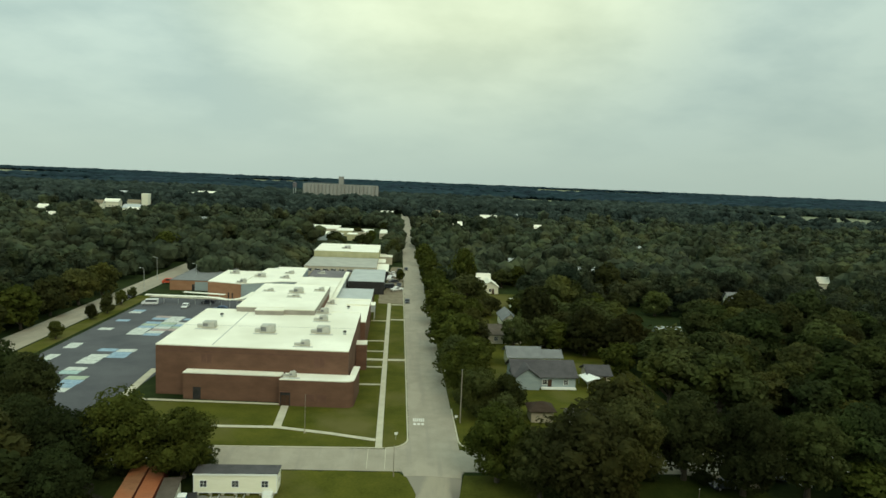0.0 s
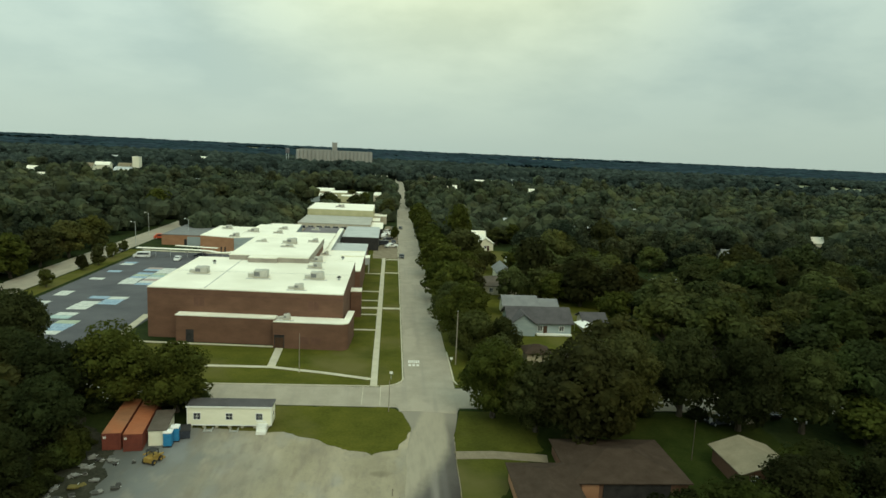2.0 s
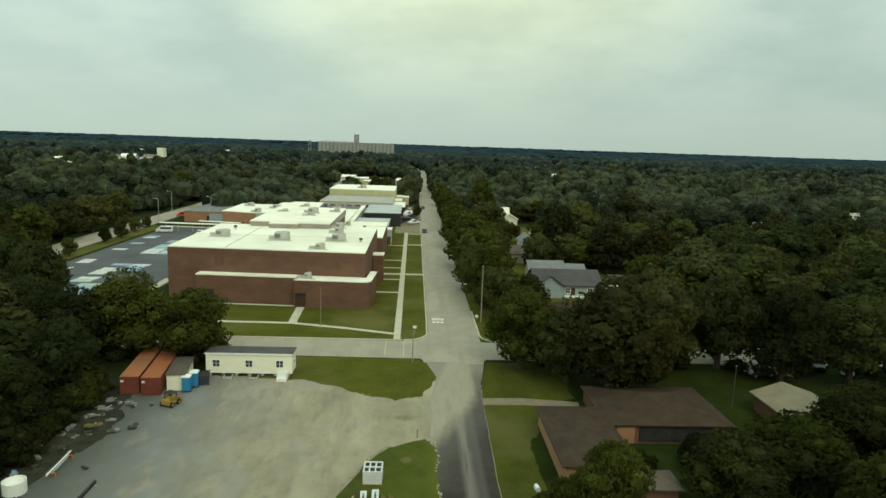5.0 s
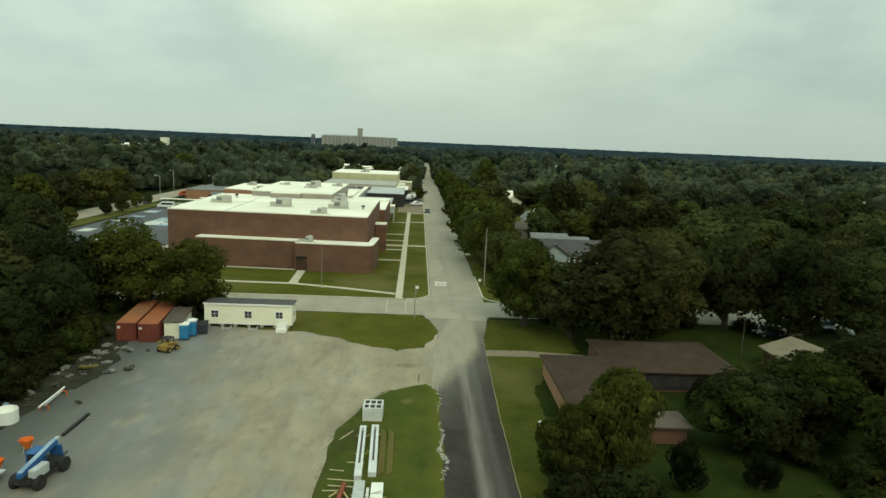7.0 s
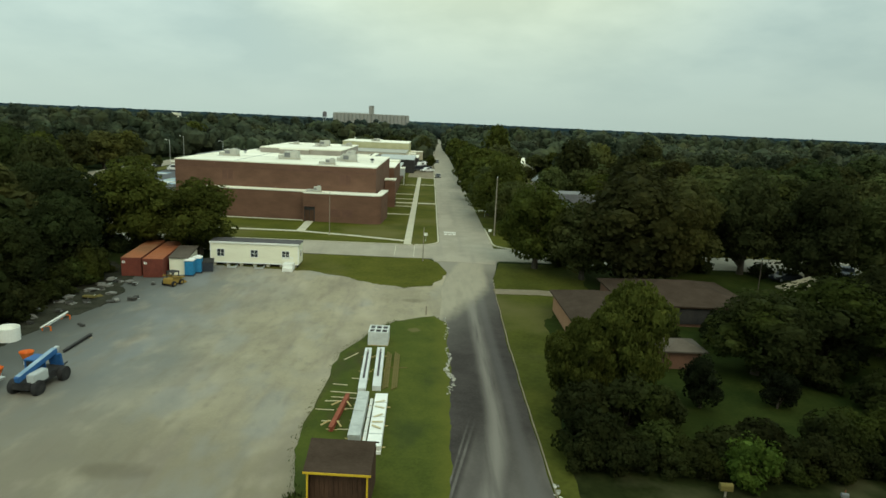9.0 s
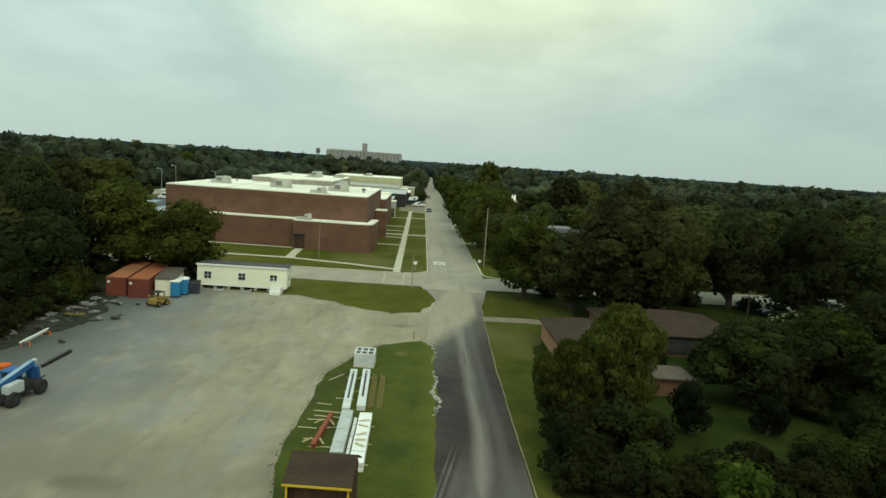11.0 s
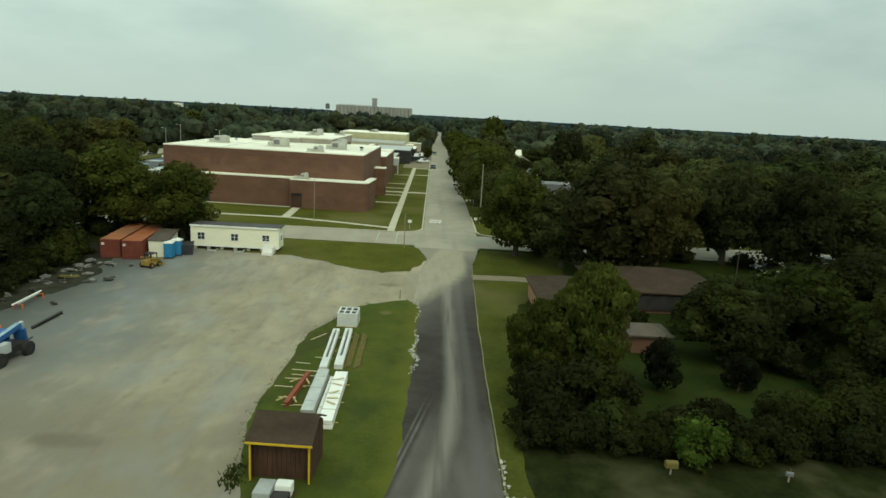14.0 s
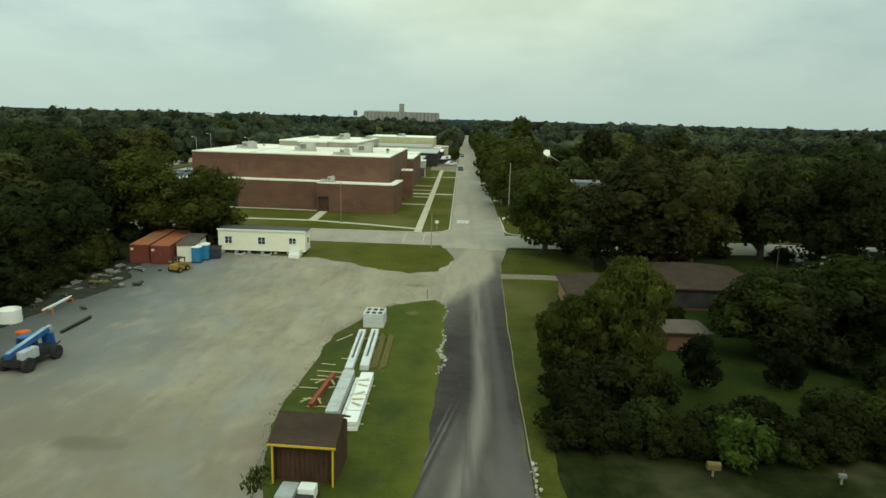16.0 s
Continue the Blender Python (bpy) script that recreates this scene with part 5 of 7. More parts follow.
Shape().box(0.15, -0.3, 2.93, 2.4, -0.003, 3.0).part("lintel", M["brick_dark"], annex_r, "thin brick door lintel")
for px in (5.2, 7.6):
    Shape().box(px, -0.025, 1.1, px + 2.0, 0.1, 2.6).part("window_panel", M["brick_dark"], annex_r, "bricked-up window")
M["roof_wall"] = material("brown_grey_roof_wall", (0.26, 0.235, 0.20), (0.34, 0.31, 0.265), 0.85, scale=0.4, fine=5, bump=0.1)
upper = flat_block("school_upper_block", -42.0, 164.4, -21.6, 200.4, 10.2, 11.9, "roof_wall", "roof_white", "raised brown-grey-walled roof block with a white roof")
for xa, xb, y0, top in ((5.4, 12.6, -3.2, 1.62), (12.6, 20.4, -2.2, 1.7)):
    Shape().box(xa, y0, 0.36, xb - 0.003, -0.083, top - 0.17).part("wall", M["roof_wall"], upper)
    Shape().box(xa - 0.06, y0 - 0.08, top - 0.165, xb - 0.003, -0.083, top + 0.04).part("roof", M["roof_white"], upper)
flat_block("school_link", -21.6, 167.1, -8.6, 199.5, 0, 8.0, "brick", "roof_white", "white-roofed brick school link building")
flat_block("school_core", -42.2, 167.1, -21.7, 199.0, 0, 10.2, "brick", "roof_white", "white-roofed brick core of the school")
tower = flat_block("school_stair_tower", -9.85, 150, -7.4, 153.6, 0, 6.4, "brick", "roof_white", "small dark brick stair tower with a white cap")
Shape().box(2.453, 0.8, 0, 2.48, 2.6, 2.3).part("door", M["dark"], tower, "dark side door")
flat_block("school_back_wing", -37.4, 200.6, -22.1, 248.5, 0, 6.6, "brick", "roof_white", "white-roofed brick school back wing")
flat_block("school_corridor", -22.0, 199.7, -20.6, 268, 0, 6.2, "roof_grey", "roof_white", "narrow white-roofed school corridor")
flat_block("school_low_wing", -20.5, 199.6, -9.0, 235, 0, 5.0, "brick", "roof_grey", "grey-roofed low school wing")
flat_block("school_porch", -15.4, 189.0, -8.5, 195.6, 8.0, 8.3, "roof_white", "roof_white", "white roof strip over the school link")
flat_block("school_side_porch", -9.95, 204.0, -7.4, 209.0, 3.2, 5.2, "roof_grey", "roof_white", "small white-capped porch on the school side")
for k in (0, 1):
    Shape().box(-7.7, 204.2 + 4.2 * k, -0.1, -7.45, 204.5 + 4.2 * k, 3.25).part("porch_post", M["metal"], bpy.data.objects["school_side_porch"]).matrix_world = Matrix()


west = angled_wing("school_west_wing", [(-70, 236), (-57.2, 232), (-56.4, 263.5), (-62, 263), (-70, 264.6)], 6.0, "brick_orange", "orange brick school wing with a white roof")
for k in (0, 1):
    Shape().box(7.9 + 1.5 * k, -2.62 - 0.47 * k, 0, 9.1 + 1.5 * k, -2.0 - 0.47 * k, 2.4).part("door", M["dark"], west, "dark door in the orange brick")
mid_wing = angled_wing("school_angled_wing", [(-57.1, 232.3), (-54.5, 233.5), (-43.5, 239.5), (-37.5, 240.0), (-39.1, 277), (-55, 278), (-55.8, 266)], 6.05, "siding_blue", "angled grey-walled school wing with a white roof")
grey = flat_block("school_grey_wing", -88, 248.4, -70.2, 288, 0, 4.0, "brick_orange", "roof_slate", "low orange brick wing with a grey roof")
Shape().box(9.5, -0.03, 0.0, 14.6, 0.02, 3.4).part("wall_panel", M["siding_blue"], grey, "pale grey wall panel")
Shape().box(8.4, -0.04, 0, 9.4, 0.02, 2.4).part("door", M["dark"], grey, "dark door")
flat_block("school_court_building", -37.3, 249, -22.1, 281, 0, 4.6, "roof_grey", "roof_dark", "dark flat-roofed school building")
east = flat_block("school_east_wing", -19.8, 251, -5.6, 284, 0, 5.2, "dark", "roof_grey", "dark-walled wing with a grey metal roof")
field = flat_block("school_field_house", -42, 284.5, -10, 317, 0, 6.0, "siding_tan", "roof_slate_pale", "wide tan building with a pale grey roof")
for k in range(9):
    window(field, 1.0 + 3.6 * k, 3.6, 2.4, 1.2)
far_gym = flat_block("school_far_gym", -42, 318, -10, 352, 0, 9.0, "siding_lime", "roof_white", "pale yellow-green gymnasium with a white roof")
flat_block("school_far_porch", -9.9, 339, -3.3, 352, 0, 4.2, "siding_tan", "roof_white", "low white-roofed porch of the gymnasium")
flat_block("school_side_canopy", -9.9, 288.5, -4.6, 312, 0, 4.0, "dark", "roof_white", "low white-roofed canopy beside the school yard")
flat_block("school_side_hall", -9.9, 316, -6.5, 330, 0, 4.2, "siding_tan", "roof_white", "small white-roofed lean-to of the school")
for x0, y0, x1, y1, z, wall in ((-75, 502, -48, 537, 4.5, "siding_tan"), (-63, 455, -40, 467, 4.6, "siding_blue"), (-47.8, 490, -34, 512, 4.4, "siding_lime"), (-33.8, 484, -20, 512, 4.2, "siding_tan"), (-37, 458.6, -30, 472, 4.6, "siding_lime"), (-14.5, 478, -3.6, 512, 4.4, "siding_tan"), (-60, 470, -48, 486, 3.8, "siding_lime"), (-92, 520, -80, 530, 4.0, "siding_tan")):
    flat_block("far_school", x0, y0, x1, y1, 0, z, wall, "roof_white", "distant pale school building with a white flat roof")
flat_block("far_store", -22, 735, -7, 780, 0, 5.0, "siding_tan", "roof_white", "distant white-roofed store beside the street")


M["unit_grey"] = material("pale_grey_unit_paint", (0.40, 0.40, 0.35), (0.52, 0.515, 0.45), 0.7, scale=0.8, fine=5, bump=0.05)


def rooftop_unit(x, y, z, w, d, h):
    h *= 0.85
    ob = thing("rooftop_unit", x, y, z, 0, "grey metal air handling unit on a white roof", "rooftop unit", "rooftop units")
    Shape().box(-0.1, -0.1, 0, w + 0.1, d + 0.1, 0.25).part("curb", M["concrete"], ob)
    Shape().box(0, 0, 0.25, w, d, h).part("casing", M["unit_grey"], ob, bevel=0.04)
    Shape().box(0.12, -0.03, 0.5, w * 0.45, 0.02, h - 0.25).part("grille", M["roof_slate"], ob, "grey intake grille")
    Shape().tube((w * 0.7, d / 2, h), (w * 0.7, d / 2, h + 0.18), min(w, d) * 0.28, n=14).part("fan", M["unit_grey"], ob)
    Shape().box(-1.4, d * 0.3, 0.06, -0.105, d * 0.7, h * 0.5).part("duct", M["unit_grey"], ob)
    Shape().box(-1.5, -0.9, 0.005, w + 0.9, -0.105, 0.07).part("walk_pad", M["seam"], ob, "grey walkway pad")
    return ob


for args in ((-45.0, 145.2, 10.55, 2.7, 2.4, 1.7), (-31.2, 142.0, 10.55, 3.0, 2.6, 2.0), (-18.6, 142.4, 10.55, 2.9, 2.3, 1.9), (-20.6, 131.6, 10.55, 1.8, 1.5, 1.3), (-19.6, 155.6, 10.55, 2.0, 1.6, 1.5),
             (-30.8, 185.5, 11.85, 2.6, 2.4, 1.7), (-38.6, 187.6, 11.85, 1.4, 1.2, 0.8), (-30.2, 179.6, 11.85, 2.0, 1.0, 0.7), (-24.0, 190.2, 11.85, 1.5, 1.5, 1.1), (-20.6, 190.4, 7.95, 1.3, 1.3, 1.2), (-20.4, 164.4, 10.55, 2.0, 1.7, 1.5),
             (-65.8, 255.5, 5.95, 2.2, 1.8, 1.5), (-54.6, 249.0, 6.0, 2.6, 2.2, 1.6), (-44.6, 247.6, 6.0, 2.0, 1.6, 1.2), (-44.6, 259.6, 6.0, 2.0, 1.6, 1.2), (-57.9, 234.2, 5.95, 2.0, 1.6, 1.7), (-35.9, 256.4, 4.55, 1.6, 1.4, 1.0), (-29.2, 253.2, 4.55, 1.6, 1.4, 1.0), (-33.0, 272.0, 4.55, 1.6, 1.4, 1.0),
             (-28, 330, 8.95, 3.0, 2.4, 1.6), (-21.9, 125.8, 5.55, 1.3, 1.1, 1.25)):
    rooftop_unit(*args)
for x, y, z in ((-12.2, 142.7, 10.55), (-44, 158, 10.55), (-14.5, 184, 7.95)):
    ob = thing("roof_vent", x, y, z, 0, "small dark round roof vent", "roof vent", "roof vents")
    Shape().tube((0, 0, 0), (0, 0, 0.6), 0.3, n=12).part("pipe", M["metal"], ob)
    Shape().tube((0, 0, 0.6), (0, 0, 0.9), 0.5, 0.3, n=12).part("cap", M["dark"], ob)



def covered_walkway(line, z=2.75, width=1.9):
    """A thin flat roof on posts that follows a bent line."""
    ob = thing("covered_walkway", line[0][0], line[0][1], 0, 0, "white flat-roofed covered walkway on thin posts beside the lot", "walkway")
    x0, y0 = line[0]
    left, right = [], []
    for i, (x, y) in enumerate(line):
        a, b = line[max(0, i - 1)], line[min(len(line) - 1, i + 1)]
        d = Vector((b[0] - a[0], b[1] - a[1])).normalized()
        left.append((x - x0 - d.y * width / 2, y - y0 + d.x * width / 2))
        right.append((x - x0 + d.y * width / 2, y - y0 - d.x * width / 2))
    s = Shape()
    for i in range(len(line) - 1):
        s.prism([left[i], right[i], right[i + 1], left[i + 1]][::-1], z, z + 0.16)
    s.part("roof", M["roof_white"], ob)
    for (xa, ya), (xb, yb) in zip(line, line[1:]):
        n = max(1, int(math.hypot(xb - xa, yb - ya) / 4))
        for k in range(n):
            u = (k + 0.5) / n
            Shape().tube((xa + (xb - xa) * u - x0, ya + (yb - ya) * u - y0, -0.1), (xa + (xb - xa) * u - x0, ya + (yb - ya) * u - y0, z - 0.003), 0.08, n=8).part("post", M["metal"], ob)


covered_walkway([(-87.5, 223.4), (-79.1, 222.8), (-67.5, 222.2), (-62.6, 221.0), (-58.8, 218.4), (-56.4, 218.6), (-54.4, 220.8), (-53.2, 224.6), (-52.6, 234.0)])

covered_walkway([(-76.4, 229.6), (-69.4, 228.2), (-61.3, 226.6)], 2.85, 1.6)

# painted parking stalls
M["stall_green"] = material("faded_green_paint", (0.30, 0.36, 0.27), (0.42, 0.48, 0.36), 0.8, scale=0.6, fine=3, bump=0.1)
M["stall_cyan"] = material("faded_cyan_paint", (0.22, 0.34, 0.34), (0.44, 0.54, 0.50), 0.8, scale=0.9, fine=3, bump=0.1)
M["stall_pink"] = material("faded_pink_paint", (0.30, 0.24, 0.22), (0.42, 0.34, 0.31), 0.8, scale=0.6, fine=3, bump=0.1)
rng_s = random.Random(3)
# columns of stalls: middle, first row, number of rows, width
COLUMNS = ((-84.2, 149.6, 3, 2.6), (-84.0, 163.4, 2, 3.2), (-73.9, 142.2, 8, 4.5), (-70.6, 130.2, 4, 4.5), (-69.2, 155.6, 3, 4.5), (-73.9, 178.6, 9, 4.5), (-69.2, 178.0, 9, 4.5), (-83.7, 183.2, 1, 3.8), (-83.7, 194.2, 1, 3.8), (-84.3, 205.8, 2, 3.8), (-64.4, 184.0, 6, 4.5))
for x, y0, rows, w in COLUMNS:
    for k in range(rows):
        c = rng_s.choice(("stall_blue", "stall_white", "stall_white", "stall_cyan", "stall_green", "stall_pink", "stall_blue", "stall_white", "" if k not in (0, rows - 1) else "stall_white"))
        if c:
            y, dx = y0 + 2.72 * k, rng_s.uniform(-0.2, 0.2)
            s = Shape().box(x - w / 2 + dx, y, 0.03, x + w / 2 + dx, y + 2.6, 0.062)
            tagged(s.part("painted_stall", M[c]), "parking stall painted in faded colours", "parking stall", "painted stalls")
strip("pavement_lot_north", [(-90, 234.5), (-54, 231.5)], 1.8, 0.14, M["concrete"], "pale concrete walk at the lot's end", "pavement")


# ---- yard: office trailer and containers ----
def office_trailer():
    ob = thing("office_trailer", -29.7, 89.3, -1.15, 0.0, "long white site office trailer with a grey roof on blocks", "trailer")
    L, W, z0, z1 = 12.2, 3.0, 0.55, 3.42
    Shape().box(0, 0, z0, L, W, z1).part("body", M["siding_white"], ob, bevel=0.03)
    for px in (-0.03, L - 0.09):
        Shape().box(px, -0.03, z0, px + 0.12, -0.003, z1 - 0.1).part("corner_trim", M["white"], ob, "white corner trim")
    Shape().box(0.1, -0.03, z0 - 0.02, L - 0.1, -0.003, z0 + 0.16).part("base_trim", M["white"], ob, "white base trim")
    # dark box added below the floor, standing in for the shade there
    Shape().box(0.2, 0.6, 0.0, L - 0.2, W - 0.6, z0 - 0.02).part("underframe", M["dark"], ob, "dark box put in for the shade under the trailer")
    Shape().box(-0.12, -0.12, z1 + 0.003, L + 0.12, W + 0.12, z1 + 0.13).part("roof", M["shingle_grey"], ob, "dark grey roof")
    Shape().box(-0.14, -0.15, z1 - 0.1, L + 0.14, -0.122, z1 + 0.14).part("roof_edge", M["white"], ob)
    for x in (0.95, 5.6, 9.95):
        window(ob, x, 1.5, 0.95, 0.95)
    window(ob, L, 1.6, 0.8, 0.8, y=1.1, side="e")
    for k in range(7):
        Shape().box(0.3 + k * 1.85, 0.15, 0, 0.7 + k * 1.85, 0.55, z0 - 0.003).part("block_pier", M["concrete"], ob)
        Shape().box(0.3 + k * 1.85, W - 0.55, 0, 0.7 + k * 1.85, W - 0.15, z0 - 0.003).part("block_pier", M["concrete"], ob)
    for x in (2.6, 6.3):
        Shape().box(x, -1.1, 0.02, x + 0.1, 0.02, 0.35).box(x + 1.1, -1.1, 0.02, x + 1.2, 0.02, 0.35).box(x + 0.1, -1.1, 0.05, x + 1.1, -1.0, 0.3).part("tow_frame", M["metal"], ob)
    st = Shape().box(10.3, -1.5, 0.0, 11.7, -0.03, 1.0).box(10.3, -1.9, 0, 11.7, -1.503, 0.5).part("steps", M["white"], ob, "white entrance steps", bevel=0.02)
    r = Shape()
    for k in range(6):
        r.box(10.32 + 0.26 * k, -1.45, 1.0, 10.38 + 0.26 * k, -1.39, 1.9)
    r.box(10.3, -1.47, 1.86, 11.7, -1.37, 1.95)
    r.part("railing", M["white"], st)


office_trailer()


def container(x, y, turn, top="rust"):
    ob = thing("shipping_container", x, y, ground_z(y) - 0.05, turn, "rusty orange steel shipping container with red doors", "shipping container", "containers")
    L, W, H, n = 12.19, 2.44, 2.6, 44
    prof = []
    for k in range(n):
        a = 0.15 + (L - 0.3) * k / n
        p = (L - 0.3) / n
        prof += [(a, 0.0), (a + p * 0.35, 0.0), (a + p * 0.5, 0.045), (a + p * 0.85, 0.045)]
    left = [(dd, yy) for yy, dd in prof]
    right = [(W - dd, yy) for yy, dd in prof]
    Shape().prism([(0, 0)] + left + [(0, L)] + [(W, L)] + right[::-1] + [(W, 0)], 0.12, H - 0.05).part("side_wall", M["rust_dark"], ob)
    s = Shape().box(-0.01, -0.01, H - 0.048, W + 0.01, L, H - 0.02)
    for k in range(22):
        s.box(0.1, 0.2 + k * 0.54, H - 0.02, W - 0.1, 0.46 + k * 0.54, H + 0.012)
    s.part("roof", M[top], ob, "sun-faded orange roof panels")
    Shape().box(-0.02, -0.02, 0, W + 0.02, 0.12, 0.115).box(-0.02, L - 0.12, 0, W + 0.02, L, 0.115).box(-0.02, 0.123, 0, 0.1, L - 0.123, 0.115).box(W - 0.1, 0.123, 0, W + 0.02, L - 0.123, 0.115).part("base_rail", M["rust_dark"], ob)
    for k in (0, 1):
        dr = Shape().box(0.08 + k * 1.15, -0.04, 0.16, 1.2 + k * 1.15, -0.003, H - 0.12).part("door", M["rust_dark"], ob, bevel=0.01)
        for j in (0.3, 0.8):
            Shape().tube((0.08 + k * 1.15 + j, -0.07, 0.14), (0.08 + k * 1.15 + j, -0.07, H - 0.1), 0.025, n=6).part("lock_rod", M["rust_dark"], dr)
    Shape().box(0.16, -0.05, H - 0.75, 0.5, -0.041, H - 0.45).part("plate", M["white"], ob, "small white plate")


container(-38.9, 82.6, 7.6, "rust_brown")
container(-36.05, 82.4, 7.6)


def site_shed():
    ob = thing("site_shed", -33.3, 84.0, None, 7.0, "small white shed with a brown weathered roof", "shed")
    Shape().box(0, 0, -0.1, 2.3, 5.6, 2.3).part("wall", M["siding_white"], ob)
    Shape().add([(-0.1, -0.2, 2.303), (2.5, -0.2, 2.303), (2.5, 5.8, 2.75), (-0.1, 5.8, 2.75), (-0.1, -0.2, 2.42), (2.5, -0.2, 2.42), (2.5, 5.8, 2.87), (-0.1, 5.8, 2.87)],
                [(3, 2, 1, 0), (4, 5, 6, 7), (0, 1, 5, 4), (1, 2, 6, 5), (2, 3, 7, 6), (3, 0, 4, 7)]).part("roof", M["shingle_fade"], ob)
    Shape().add([(0, 5.55, 2.3), (2.3, 5.55, 2.3), (2.3, 5.55, 2.74), (0, 5.55, 2.74)], [(0, 1, 2, 3)]).part("gable", M["siding_white"], ob)


site_shed()


def portable_toilet(x, y, turn):
    ob = thing("portable_toilet", x, y, None, turn, "blue plastic portable toilet with a white roof", "portable toilet", "portable toilets")
    Shape().box(-0.6, -0.6, 0, 0.6, 0.6, 0.15).part("base", M["dark"], ob)
    Shape().box(-0.55, -0.55, 0.15, 0.55, 0.55, 2.05).part("cabin", M["blue_plastic"], ob, bevel=0.06)
    Shape().box(-0.4, -0.585, 0.22, 0.4, -0.553, 1.95).part("door", M["blue_plastic"], ob, bevel=0.01)
    Shape().prism([(-0.6, -0.6), (0.6, -0.6), (0.6, 0.6), (-0.6, 0.6)], 2.053, 2.2).add([(-0.5, -0.5, 2.2), (0.5, -0.5, 2.2), (0.5, 0.5, 2.2), (-0.5, 0.5, 2.2), (0, -0.4, 2.36), (0, 0.4, 2.36)], [(0, 1, 4), (1, 2, 5, 4), (2, 3, 5), (3, 0, 4, 5)]).part("roof", M["white"], ob, "translucent white roof")


portable_toilet(-30.7, 84.2, 5)
portable_toilet(-30.2, 85.7, 8)


def skid_loader():
    ob = thing("skid_loader", -31.3, 79.9, None, 70, "worn yellow skid loader with black tyres", "loader")
    ob.scale = (0.85, 0.85, 0.85)
    Shape().box(-1.2, -0.75, 0.35, 1.2, 0.75, 1.15).part("body", M["machine_yellow"], ob, bevel=0.08)
    c = Shape()
    for px in (-0.5, 0.6):
        for py in (-0.6, 0.6):
            c.box(px - 0.05, py - 0.05, 1.15, px + 0.05, py + 0.05, 2.0)
    c.box(-0.6, -0.7, 2.0, 0.7, 0.7, 2.1)
    c.part("cab", M["dark"], ob, "dark open cab frame")
    for sy in (-0.85, 0.85):
        Shape().box(-1.3, sy - 0.1, 1.2, 1.2, sy + 0.1, 1.42, mat=Matrix.Rotation(radians(12), 4, "Y")).part("lift_arm", M["machine_yellow"], ob, bevel=0.02)
        for sx in (-0.75, 0.75):
            w = Shape().tube((sx, sy * 0.9, 0.42), (sx, sy * 1.2, 0.42), 0.42, n=18).part("wheel", M["rubber"], ob, bevel=0.03)
            Shape().tube((sx, sy * 1.2 + (0.004 if sy > 0 else -0.004), 0.42), (sx, sy * 1.23, 0.42), 0.2, n=12).part("rim", M["machine_yellow"], w)
    Shape().add([(1.3, -0.9, 0.1), (2.1, -0.9, 0.06), (1.3, -0.9, 0.7), (1.3, 0.9, 0.1), (2.1, 0.9, 0.06), (1.3, 0.9, 0.7), (1.22, -0.9, 0.06), (1.22, 0.9, 0.06), (1.22, -0.9, 0.72), (1.22, 0.9, 0.72)],
                [(0, 1, 4, 3), (0, 3, 5, 2), (0, 2, 1), (3, 4, 5), (6, 7, 4, 1), (6, 8, 9, 7)]).part("bucket", M["machine_yellow"], ob)


skid_loader()
ob = thing("dumpster", -29.4, 86.6, None, 15, "dark green steel dumpster beside the trailer", "dumpster")
Shape().add([(-0.9, -0.75, 0.15), (0.9, -0.75, 0.15), (0.9, 0.75, 0.15), (-0.9, 0.75, 0.15), (-1.0, -0.85, 1.3), (1.0, -0.85, 1.3), (1.0, 0.85, 1.55), (-1.0, 0.85, 1.55)],
            [(3, 2, 1, 0), (4, 5, 6, 7), (0, 1, 5, 4), (1, 2, 6, 5), (2, 3, 7, 6), (3, 0, 4, 7)]).part("bin", M["car_dark"], ob, bevel=0.03)
Shape().add([(-1.02, -0.88, 1.31), (1.02, -0.88, 1.31), (1.02, 0.86, 1.56), (-1.02, 0.86, 1.56), (-1.02, -0.88, 1.36), (1.02, -0.88, 1.36), (1.02, 0.86, 1.61), (-1.02, 0.86, 1.61)],
            [(3, 2, 1, 0), (4, 5, 6, 7), (0, 1, 5, 4), (1, 2, 6, 5), (2, 3, 7, 6), (3, 0, 4, 7)]).part("lid", M["dark"], ob, "black plastic lid")
for sx in (-0.8, 0.8):
    Shape().box(sx - 0.08, -0.6, 0, sx + 0.08, 0.6, 0.15).part("skid", M["dark"], ob)

